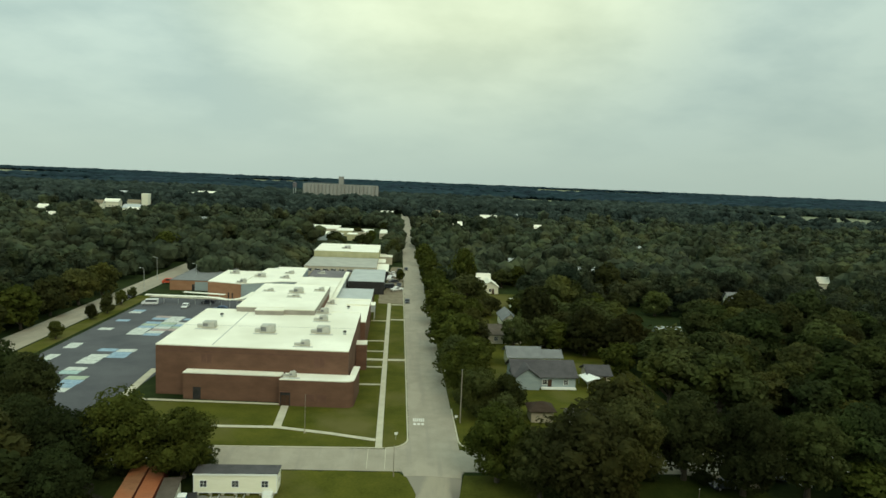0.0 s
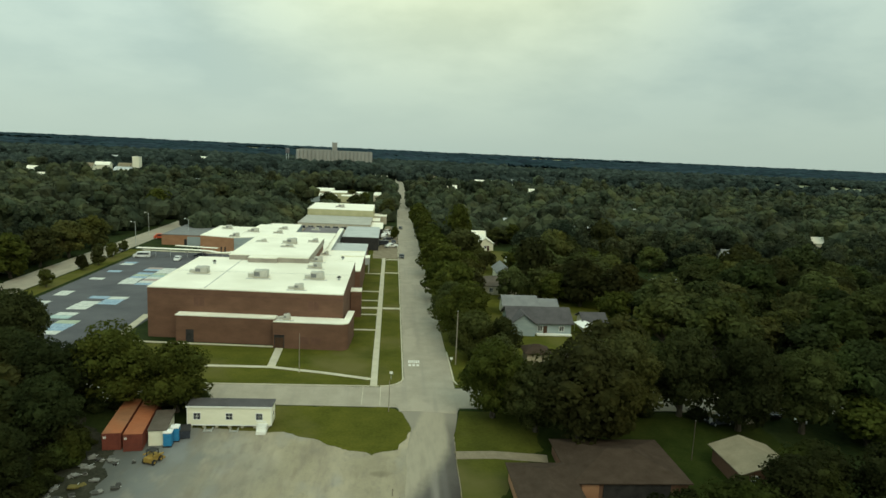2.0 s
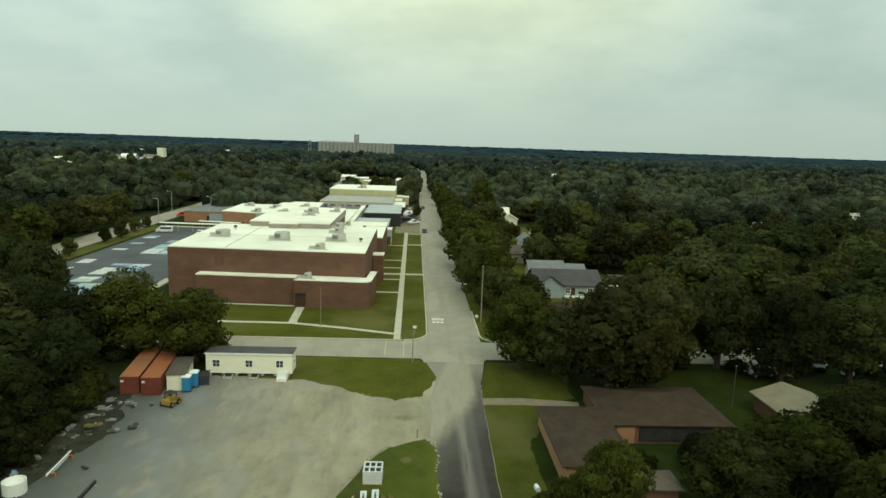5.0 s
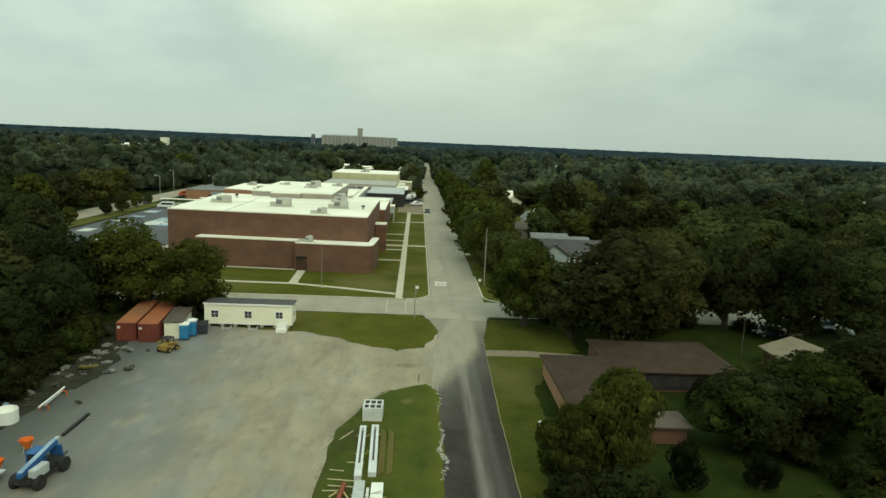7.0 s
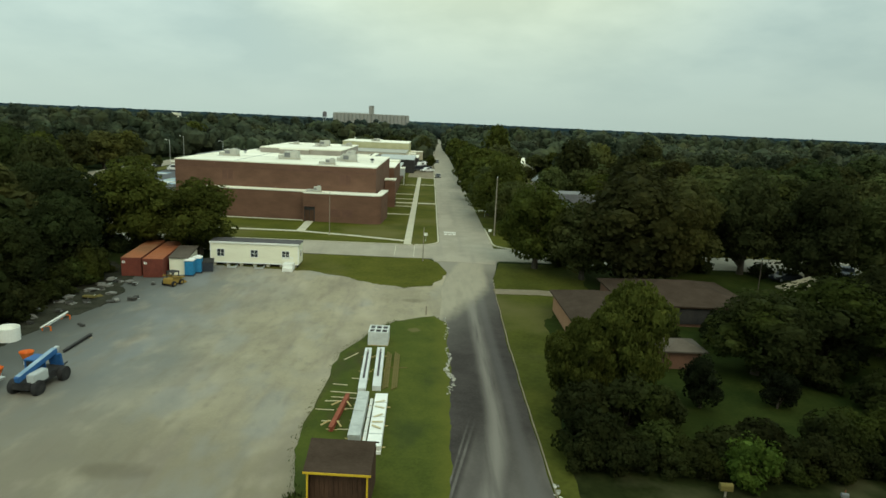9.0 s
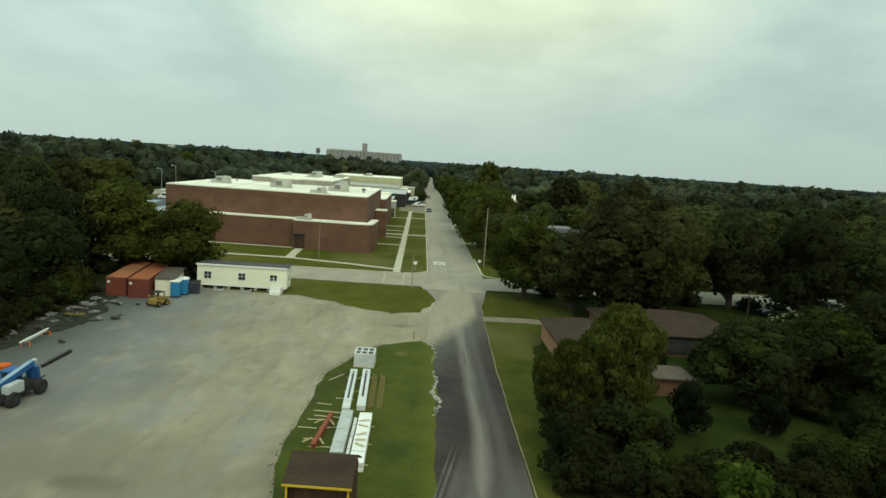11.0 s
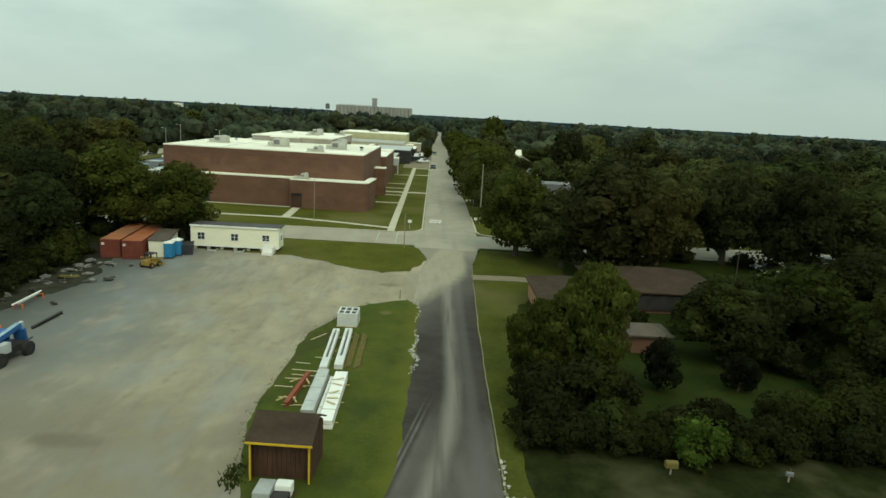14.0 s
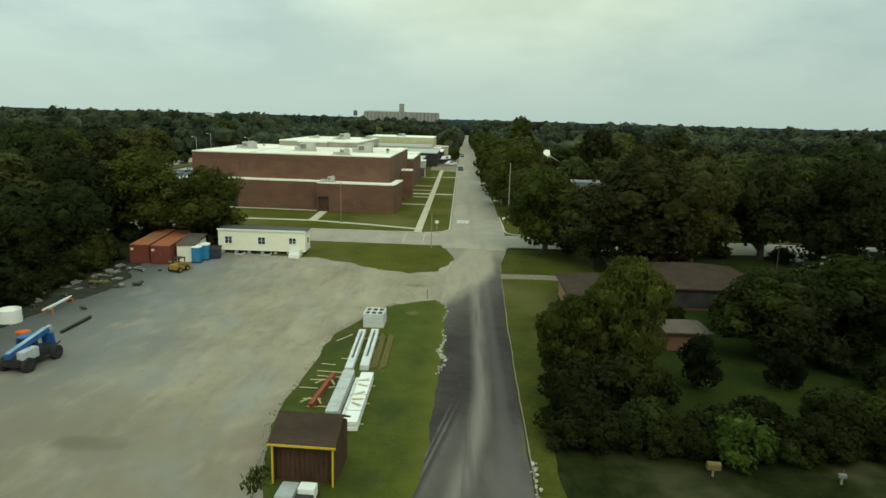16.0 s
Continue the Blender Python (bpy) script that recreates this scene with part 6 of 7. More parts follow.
# debris along the yard's edge
M["debris_pale"] = material("dirty_pale_rubble", (0.13, 0.128, 0.115), (0.25, 0.245, 0.22), 0.9, scale=1.5, fine=8, bump=0.3)
M["debris_dark"] = material("dirty_dark_rubble", (0.03, 0.03, 0.028), (0.08, 0.075, 0.065), 0.9, scale=1.5, fine=8, bump=0.3)
RUBBLE = dict(white="debris_pale", concrete="debris_pale", metal="debris_pale", dark="debris_dark", lumber="lumber_old", blue="stall_blue")
rng_d = random.Random(21)
DEBRIS = [(-38.9, 78.6, 1.5, "white"), (-36.2, 79.8, 1.0, "white"), (-36.9, 80.2, 0.8, "metal"), (-33.4, 73.7, 1.1, "dark"), (-35.0, 72.4, 1.0, "dark"), (-38.3, 73.8, 1.4, "lumber"), (-40.4, 73.2, 1.6, "metal"), (-41.5, 68.6, 0.8, "white"), (-34.3, 64.0, 0.5, "dark"),
          (-38.5, 76.6, 0.8, "white"), (-39.8, 76.2, 1.2, "concrete"), (-38.0, 80.0, 1.0, "concrete"), (-39.3, 80.8, 1.3, "metal"), (-36.8, 75.2, 0.9, "concrete"), (-37.6, 71.6, 0.9, "dark"), (-39.2, 70.8, 1.0, "concrete"), (-41.0, 71.5, 1.1, "concrete"),
          (-35.6, 79.0, 0.6, "dark"), (-33.6, 79.6, 0.5, "dark"), (-38.9, 68.2, 0.9, "dark"), (-40.3, 66.0, 0.9, "metal"), (-39.4, 64.0, 0.7, "dark"), (-40.6, 62.6, 0.9, "blue")]
for x, y, r, c in DEBRIS:
    r *= 0.82
    ob = thing("debris_pile", x, y, None, rng_d.uniform(0, 360), f"scattered pile of {'pale' if c in ('white', 'concrete', 'metal', 'lumber') else 'dark'} building debris on gravel", "debris", "debris piles")
    for k in range(3):
        sx, sy = r * rng_d.uniform(0.35, 0.6), r * rng_d.uniform(0.2, 0.45)
        a = Matrix.Translation((rng_d.uniform(-0.4, 0.4) * r, rng_d.uniform(-0.4, 0.4) * r, 0.06 + 0.12 * k)) @ Euler((rng_d.uniform(-0.14, 0.14), rng_d.uniform(-0.14, 0.14), rng_d.uniform(0, 3))).to_matrix().to_4x4()
        Shape().box(-sx, -sy, -0.1, sx, sy, 0.09, mat=a).part("slab", M[RUBBLE[c if k < 2 else rng_d.choice(("concrete", "dark", c))]], ob, bevel=0.02)
    Shape().tube((-r * 0.6, 0.1, 0.1), (r * 0.6, -0.15, 0.22), 0.04, n=6).part("rod", M["metal"], ob)

ob = thing("water_tank", -38.6, 59.2, None, 0, "round open white plastic water tank", "tank")
ob.scale = (0.95, 0.95, 1.05)
s = Shape()
n = 28
ring = lambda r, z: [(r * math.cos(6.2832 * i / n), r * math.sin(6.2832 * i / n), z) for i in range(n)]
v = ring(1.12, 0) + ring(1.12, 1.25) + ring(1.04, 1.25) + ring(1.04, 0.75)
s.add(v, [(i, (i + 1) % n, n + (i + 1) % n, n + i) for i in range(n)] + [(n + i, n + (i + 1) % n, 2 * n + (i + 1) % n, 2 * n + i) for i in range(n)] + [(2 * n + i, 2 * n + (i + 1) % n, 3 * n + (i + 1) % n, 3 * n + i) for i in range(n)] + [tuple(range(3 * n, 4 * n))])
s.part("shell", M["white"], ob)
for z in (0.35, 0.8):
    Shape().tube((0, 0, z), (0, 0, z + 0.06), 1.15, n=28, cap=False).part("hoop", M["white"], ob)

ob = thing("pipe_rack", -37.0, 64.1, None, 3, "long white pipe lying on orange stands", "pipe")
Shape().tube((0, -2.6, 0.63), (0, 2.6, 0.65), 0.085, n=12).part("pipe", M["white"], ob)
Shape().tube((0.3, -2.1, 0.62), (0.26, 1.6, 0.63), 0.06, n=10).part("pipe", M["metal"], ob)
for py in (-1.9, 1.9):
    Shape().box(-0.3, py - 0.06, 0, -0.2, py + 0.06, 0.56).box(0.5, py - 0.06, 0, 0.6, py + 0.06, 0.56).box(-0.3, py - 0.06, 0.5, 0.6, py + 0.06, 0.56).part("stand", M["orange"], ob, "orange stand")
ob = thing("steel_beam", -31.9, 58.8, None, 0, "long dark steel beam lying on the gravel", "steel beam")
Shape().box(-0.14, -2.4, 0.05, 0.14, 2.4, 0.09).box(-0.03, -2.4, 0.09, 0.03, 2.4, 0.26).box(-0.14, -2.4, 0.26, 0.14, 2.4, 0.3).part("beam", M["dark"], ob)
for py in (-1.8, 1.8):
    Shape().box(-0.4, py - 0.05, -0.03, 0.4, py + 0.05, 0.047).part("sleeper", M["lumber"], ob)


def telehandler():
    ob = thing("telehandler", -29.6, 49.0, None, 0, "blue telescopic handler with a raised boom and dusty black tyres", "telehandler")
    ob.scale = (0.97, 0.97, 0.97)
    m = Matrix.Rotation(radians(84), 4, "Z")
    Shape().box(-2.2, -0.75, 0.55, 2.0, 0.75, 1.15, mat=m).part("chassis", M["dark"], ob, "dark dusty chassis", bevel=0.06)
    Shape().box(-1.9, -0.95, 0.9, -0.2, -0.3, 1.75, mat=m).part("engine_cover", M["roof_grey"], ob, "pale grey engine cover", bevel=0.06)
    cab = Shape()
    for px in (-0.2, 1.0):
        for py in (0.25, 1.0):
            cab.box(px - 0.05, py - 0.05, 1.0, px + 0.05, py + 0.05, 2.2, mat=m)
    cab.box(-0.28, 0.18, 2.2, 1.08, 1.08, 2.32, mat=m).box(-0.2, 0.25, 0.9, 1.0, 1.0, 1.45, mat=m)
    cab.part("cab", M["blue"], ob)
    Shape().box(-0.14, 0.3, 1.45, 0.94, 0.95, 2.2, mat=m).part("cab_glass", M["glass"], ob)
    b = m @ Matrix.Translation((-2.6, -0.05, 1.55)) @ Matrix.Rotation(radians(-11), 4, "Y")
    boom = Shape().box(0, -0.2, -0.22, 4.6, 0.2, 0.22, mat=b).part("boom", M["blue"], ob, "blue telescopic boom", bevel=0.03)
    Shape().box(0.2, -0.19, 0.224, 4.5, 0.19, 0.25, mat=b).part("boom_cover", M["stall_blue"], boom, "pale worn boom top")
    Shape().box(4.6, -0.16, -0.18, 4.95, 0.16, 0.18, mat=b).part("inner_boom", M["metal"], boom)
    Shape().box(4.3, -0.55, -1.5, 4.55, 0.55, -0.225, mat=b).part("carriage", M["blue"], ob, bevel=0.02)
    for py in (-0.4, 0.4):
        Shape().box(4.553, py - 0.06, -1.5, 5.2, py + 0.06, -1.43, mat=b).part("fork", M["dark"], ob)
    for px in (-1.55, 1.5):
        for py in (-1, 1):
            w = Shape().tube(m @ Vector((px, py * 0.75, 0.6)), m @ Vector((px, py * 1.2, 0.6)), 0.62, n=20).part("wheel", M["rubber"], ob, bevel=0.05)
            Shape().tube(m @ Vector((px, py * 1.203, 0.6)), m @ Vector((px, py * 1.23, 0.6)), 0.26, n=14).part("rim", M["dark"], w)


telehandler()
for x, y, r, h in ((-33.4, 53.6, 0.7, 1.1), (-33.6, 50.0, 0.6, 1.0)):
    ob = thing("orange_hopper", x, y, None, 20, "orange steel hopper beside the handler", "hopper", "hoppers")
    r *= 0.85
    Shape().tube((0, 0, 0.35), (0, 0, h), r * 0.45, r, n=12, cap=False).tube((0, 0, 0.3), (0, 0, 0.35), r * 0.45, n=12).part("hopper", M["orange"], ob)
    for a in (0, 2.09, 4.19):
        Shape().tube((r * 0.7 * math.cos(a), r * 0.7 * math.sin(a), 0), (r * 0.5 * math.cos(a), r * 0.5 * math.sin(a), 0.6), 0.04, n=6).part("leg", M["metal"], ob)
ob = thing("flatbed_trailer", -33.6, 46.8, None, 80, "low grey flatbed trailer loaded with metal parts", "trailer")
Shape().box(-2.4, -0.95, 0.55, 2.4, 0.95, 0.7).part("bed", M["metal"], ob)
Shape().box(-2.0, -0.7, 0.703, -0.2, 0.3, 1.1).box(0.2, -0.5, 0.703, 1.9, 0.6, 0.95).part("load", M["white"], ob, "pale wrapped load", bevel=0.05)
for py in (-1.0, 1.0):
    for px in (-0.5, 0.4):
        Shape().tube((px, py - 0.1, 0.33), (px, py + 0.1, 0.33), 0.33, n=16).part("wheel", M["rubber"], ob, bevel=0.03)


# ---- stacked material on the grass strip ----
def block_stack():
    ob = thing("block_stack", -4.1, 62.4, None, -1, "stack of pale hollow concrete blocks on a pallet", "block stack")
    Shape().box(-1.0, -1.15, 0.0, 1.0, 1.15, 0.14).part("pallet", M["lumber"], ob)
    h = 0.34
    for k in range(4):
        z = 0.143 + k * h
        for y0 in (-1.12, -0.08, 0.98):
            Shape().box(-0.98, y0, z, 0.98, y0 + 0.15, z + h - 0.02).part("block", M["precast"], ob)
        for px in (-0.98, -0.4, 0.22, 0.84):
            for y0, y1 in ((-0.967, -0.083), (0.073, 0.977)):
                Shape().box(px, y0, z, px + 0.14, y1, z + h - 0.02).part("block", M["precast"], ob)
    # solid dark core, added so that the block holes look shaded
    Shape().box(-0.835, -0.96, 0.142, 0.835, 0.96, 1.40).part("filling", M["dark"], ob, "dark core put in for the shade inside the hollows")


block_stack()


def beam_box(name, x, y0, y1, w, h, mat, label, slot=False, turn=0.0, cat="beam"):
    ym = (y0 + y1) / 2
    ob = thing(name, x, ym, None, turn, label, cat, "stacked beams")
    L = (y1 - y0) / 2
    for k in range(3):
        py = -L * 0.75 + k * L * 0.75
        Shape().box(-w / 2 - 0.25, py - 0.05, -0.02, w / 2 + 0.25, py + 0.05, 0.1).part("sleeper", M["lumber"], ob)
    if slot:
        s = Shape().box(-w / 2, -L, 0.103, w / 2, L, 0.2).box(-w / 2, -L, 0.2, -0.1, L, h).box(0.1, -L, 0.2, w / 2, L, h).box(-0.1, -L, 0.2, 0.1, -L + L * 0.45, h).box(-0.1, L - 0.4, 0.2, 0.1, L, h)
    else:
        s = Shape()
        n = 3
        for i in range(n):
            z0 = 0.103 + (h - 0.1) * i / n
            s.box(-w / 2 + 0.03 * (i % 2), -L + 0.15 * (i % 2), z0, w / 2, L - 0.1 * (i % 2), z0 + (h - 0.1) / n - 0.02)
    s.part("beam", M[mat], ob)
    if slot:
        Shape().box(-0.098, -L + L * 0.46, 0.203, 0.098, L - 0.41, 0.24).part("slot_floor", M["roof_dark"], ob, "dark narrow slot")
    else:
        for py in (-L * 0.6, 0.1, L * 0.6):
            Shape().box(-w / 2 - 0.012, py - 0.03, 0.102, w / 2 + 0.012, py + 0.03, h + 0.012).part("strap", M["metal"], ob)
    return ob


beam_box("precast_beam", -4.65, 49.6, 59.1, 0.62, 0.55, "precast", "long white precast beam with a dark slot", True, 2.0)
beam_box("precast_beam", -3.5, 50.2, 59.4, 0.70, 0.55, "precast", "long white precast beam with a dark slot", True, 2.0)
beam_box("panel_bundle", -4.15, 41.0, 48.2, 0.85, 0.85, "metal", "strapped bundle of pale grey metal panels", False, 0.5)
beam_box("panel_bundle", -3.48, 41.2, 48.0, 0.22, 0.35, "white", "narrow bundle of white trim", False, 0.5)
wrapped = beam_box("wrapped_pallet", -2.72, 39.8, 48.1, 0.95, 0.75, "white", "long white wrapped pallet with cream boards on it", False, 0.5)
for k, (py, a) in enumerate(((2.6, 30), (1.6, -25), (0.2, 40), (-0.8, 5), (-1.6, -35))):
    Shape().box(-0.38, -0.07, 0.765, 0.38, 0.07, 0.80 + 0.01 * k, mat=Matrix.Translation((0, py, 0)) @ Matrix.Rotation(radians(a), 4, "Z")).part("board", M["lumber_pale"], wrapped, "loose cream board")
ob = thing("red_beam", -5.7, 45.7, None, -5, "rust red primed steel beam on the grass", "steel beam")
Shape().box(-0.16, -2.9, 0.1, 0.16, 2.9, 0.15).box(-0.04, -2.9, 0.15, 0.04, 2.9, 0.4).box(-0.16, -2.9, 0.4, 0.16, 2.9, 0.45).part("beam", M["red_wood"], ob)
for py in (-2.4, 0.9):
    for a in (-30, 30):
        Shape().box(-0.05, -0.45, 0.455, 0.05, 0.45, 0.53, mat=Matrix.Translation((a / 60, py, 0)) @ Matrix.Rotation(radians(a), 4, "Z")).part("sleeper", M["lumber"], ob, "pale wooden sleeper")
    Shape().box(-0.4, py - 0.2, -0.02, 0.4, py - 0.1, 0.098).part("sleeper", M["lumber"], ob)
for x, y, a, ln in ((-5.8, 49.6, -6, 2.4), (-5.7, 48.6, -5, 2.2), (-6.5, 47.9, 4, 1.3), (-6.9, 46.3, -3, 1.4), (-4.9, 46.6, 3, 1.2), (-6.4, 51.2, -8, 1.2), (-6.2, 44.4, 2, 1.3), (-5.0, 43.2, 0, 1.0), (-6.3, 58.0, 60, 2.2), (-4.9, 52.6, -4, 1.5), (-2.2, 55.5, 2, 2.4)):
    ob = thing("loose_board", x, y, None, a, "loose sawn board lying in the grass", "board", "loose boards")
    Shape().box(-ln / 2, -0.038, 0.08, ln / 2, 0.038, 0.12).part("board", M["lumber_old" if x > -3 else "lumber_pale"], ob)
for x in (-2.75, -2.0):
    ob = thing("lumber_stack", x, 54.9, None, 1, "low stack of yellowed lumber in the grass", "lumber", "lumber stacks")
    for k in range(3):
        Shape().box(-0.24 + 0.17 * k, -4.4 + 0.2 * k, 0.09, -0.10 + 0.17 * k, 4.3 - 0.3 * k, 0.2).part("plank", M["lumber_old"], ob)


def open_shed():
    ob = thing("field_shed", -5.9, 33.5, None, -3, "small dark brown shed with yellow trim and a shingle roof", "shed")
    W, D, h = 3.45, 3.4, 2.45
    s = Shape().box(0.06, D - 0.1, -0.1, W - 0.06, D, h).box(0.0, 0.12, -0.1, 0.1, D - 0.103, h).box(W - 0.1, 0.12, -0.1, W, D - 0.103, h).box(0.103, 0.5, -0.1, W - 0.103, 0.6, h)
    s.part("wall", M["wood_dark"], ob)
    for k in range(12):
        Shape().box(0.13 + k * 0.268, 0.47, -0.08, 0.37 + k * 0.268, 0.497, h - 0.02).part("board", M["wood_dark"], ob)
    Shape().add([(-0.15, -0.15, h - 0.02), (W + 0.15, -0.15, h - 0.02), (W + 0.15, D * 0.55, h + 0.95), (-0.15, D * 0.55, h + 0.95), (-0.15, D + 0.15, h + 0.05), (W + 0.15, D + 0.15, h + 0.05),
                 (-0.15, -0.15, h + 0.08), (W + 0.15, -0.15, h + 0.08), (W + 0.15, D * 0.55, h + 1.05), (-0.15, D * 0.55, h + 1.05), (-0.15, D + 0.15, h + 0.15), (W + 0.15, D + 0.15, h + 0.15)],
                [(0, 1, 2, 3), (3, 2, 5, 4), (6, 9, 8, 7), (9, 10, 11, 8), (0, 6, 7, 1), (4, 5, 11, 10), (0, 3, 9, 6), (3, 4, 10, 9), (1, 7, 8, 2), (2, 8, 11, 5)]).part("roof", M["shingle_brown"], ob)
    for sx in (0.0, W - 0.12):
        Shape().add([(sx, 0.1, h), (sx + 0.1, 0.1, h), (sx, D, h), (sx + 0.1, D, h), (sx, D * 0.55, h + 0.9), (sx + 0.1, D * 0.55, h + 0.9)], [(0, 2, 4), (1, 5, 3), (0, 1, 3, 2), (0, 4, 5, 1), (2, 3, 5, 4)]).part("gable", M["wood_dark"], ob)
    Shape().box(-0.17, -0.2, h - 0.04, W + 0.17, -0.153, h + 0.08).part("fascia", M["yellow"], ob, "bright yellow fascia")
    for px in (0.0, W - 0.1):
        Shape().box(px, -0.02, -0.1, px + 0.1, 0.08, h - 0.045).part("post", M["yellow"], ob, "bright yellow corner post")


open_shed()
ob = thing("boxed_units", -4.15, 31.9, None, -3, "grey and white boxed units on a brown pallet", "crate")
Shape().box(-1.05, -0.85, 0, 1.05, 0.85, 0.16).part("pallet", M["wood_dark"], ob)
Shape().box(-0.95, -0.7, 0.163, -0.02, 0.75, 0.75).part("crate", M["metal"], ob, "pale grey crate", bevel=0.03)
Shape().box(0.04, 0.05, 0.163, 0.95, 0.75, 0.8).part("crate", M["white"], ob, "white crate", bevel=0.03)
Shape().box(0.04, -0.7, 0.163, 0.95, -0.01, 0.55).part("crate", M["dark"], ob, "dark open crate", bevel=0.02)

# stones along the lane
rng_k = random.Random(8)


def stone_mesh(i):
    me = bpy.data.meshes.new("stone")
    bm = bmesh.new()
    bmesh.ops.create_icosphere(bm, subdivisions=2, radius=0.085)
    for v in bm.verts:
        v.co = v.co * (1 + 0.4 * noise.noise(v.co * 9 + Vector((i * 3.1, 0, 0))))
        v.co.x *= 1.4
        v.co.z *= 0.6
    bm.to_mesh(me)
    bm.free()
    me.materials.append(M["stone"])
    return me


M["stone"] = material("dusty_pale_stone", (0.26, 0.25, 0.21), (0.44, 0.42, 0.36), 0.95, scale=1.5, fine=9, bump=0.3, random_tint=0.3)
STONES = [stone_mesh(i) for i in range(8)]
for i in range(220):
    y = rng_k.choice((rng_k.uniform(50, 61.5), rng_k.uniform(51, 60), rng_k.gauss(54.5, 1.6), rng_k.uniform(64, 71)))
    r = rng_k.uniform(0.3, 1.05) ** 1.3
    ob = tagged(new("stone", STONES[i % 8]), "pale rough stone at the lane's edge", "stone", "edge stones")
    ob.matrix_world = pose(2.75 + 0.6 * noise.noise((y * 0.35, 1.0, 0.0)) + rng_k.gauss(0, 0.10), y, ground_z(y) + 0.075 + r * 0.02, 0, 0, rng_k.uniform(0, 360))
    ob.scale = (r, r, r)


# ---- poles, signs, mailboxes ----
ob = thing("corner_pole", -0.15, 95.0, None, 0, "tall slim wooden pole at the street corner", "pole")
Shape().tube((0, 0, -0.2), (0, 0, 5.2), 0.075, 0.05, n=8).part("pole", M["pole_wood"], ob)
ob = thing("utility_pole", 12.6, 116.7, None, 0, "weathered wooden utility pole", "utility pole")
Shape().tube((0, 0, -0.3), (0, 0, 10.6), 0.13, 0.085, n=10).part("pole", M["pole_wood"], ob)
Shape().tube((0, 0, 10.603), (0, 0, 10.8), 0.06, n=8).part("insulator", M["metal"], ob)
ob = thing("lawn_pole", -16.5, 110.8, None, 0, "slim grey pole on the school lawn", "pole")
Shape().tube((0, 0, -0.2), (0, 0, 7.3), 0.07, 0.04, n=8).part("shaft", M["pole_wood"], ob)
Shape().tube((0, 0, 0), (0, 0, 0.35), 0.18, n=10).part("foot", M["concrete"], ob)
for x, y, h in ((-100.5, 270, 9.5), (-95.5, 243, 9.0), (-82, 262, 8.5)):
    ob = thing("street_lamp", x, y, None, 0, "grey street lamp with a small head", "street lamp", "street lamps")
    Shape().tube((0, 0, -0.2), (0, 0, h), 0.11, 0.07, n=8).part("shaft", M["metal"], ob)
    Shape().tube((0, 0, h - 0.1), (-1.2, 0, h + 0.15), 0.05, n=6).part("arm", M["metal"], ob)
    Shape().box(-1.75, -0.14, h + 0.06, -1.15, 0.14, h + 0.22).part("lamp_head", M["white"], ob, "pale lamp head", bevel=0.03)
for x, y, h in ((11.95, 118.3, 0.9), (12.8, 140.5, 1.6), (12.7, 164.0, 1.7), (0.15, 108.0, 1.5)):
    ob = thing("small_sign", x, y, None, 0, "small white sign plate on a thin post by the kerb", "sign", "kerb signs")
    Shape().tube((0, 0, -0.2), (0, 0, h), 0.035, n=6).part("post", M["metal"], ob)
    Shape().box(-0.3, -0.06, h - 0.45, 0.3, -0.036, h + 0.05).part("plate", M["white"], ob, "white plate", bevel=0.008)
ob = thing("yard_pole", 43.7, 81.4, None, 0, "slim pale pole standing in the shaded yard", "pole")
Shape().tube((0, 0, -0.3), (0, 0, 6.0), 0.07, 0.05, n=8).part("shaft", M["bark"], ob)
Shape().tube((0, 0, 6.003), (0, 0, 6.1), 0.07, n=8).part("cap", M["metal"], ob)
ob = thing("marker_post", 0.55, 72.0, None, 0, "short brown wooden post in gravel", "post")
Shape().box(-0.08, -0.08, -0.2, 0.08, 0.08, 1.1).part("post", M["pole_wood"], ob, bevel=0.01)


def mailbox(x, y, mat, label, s=1.0, post=1.05, turn=10):
    ob = thing("mailbox", x, y, None, turn, label, "mailbox", "mailboxes")
    Shape().box(-0.05, -0.05, -0.2, 0.05, 0.05, post).part("post", M["pole_wood"], ob)
    prof = [(-0.16 * s, 0), (0.16 * s, 0)] + [(0.16 * s * math.cos(a), 0.2 * s + 0.16 * s * math.sin(a)) for a in np.linspace(0, math.pi, 9)]
    Shape().prism(prof, -0.3 * s, 0.3 * s, mat=Matrix.Translation((0, 0, post + 0.003)) @ Matrix.Rotation(radians(90), 4, "X")).part("box", M[mat], ob)
    Shape().box(0.165 * s, -0.1, post + 0.15, 0.18 * s, -0.05, post + 0.4).part("flag", M["red_wood"], ob, "small red flag")


mailbox(12.5, 58.8, "white", "white mailbox on a wooden post", 1.3)
mailbox(19.1, 36.2, "lumber_old", "dull yellow-brown mailbox on a post before the hedge", 1.25, 0.5, 85)
mailbox(26.3, 35.9, "roof_slate", "small dull grey-brown mailbox on a post before the hedge", 0.7, 0.45, 80)
M["worn_line"] = material("worn_road_paint", (0.55, 0.53, 0.47), (0.74, 0.72, 0.65), 0.85, scale=2.5, fine=9, bump=0.05)
ob = thing("road_marking", 4.6, 116.6, 0.0, 0, "worn white word painted on the street, too faint to read", "road marking")
for r, (yy, n) in enumerate(((-0.7, 3), (1.1, 6))):
    for k in range(n):
        Shape().box(-1.15 + k * 2.3 / n, yy - 0.75, 0.066, -1.15 + (k + 0.7) * 2.3 / n, yy + (0.9 if r else 0.3), 0.074).part("paint_bar", M["worn_line"], ob)
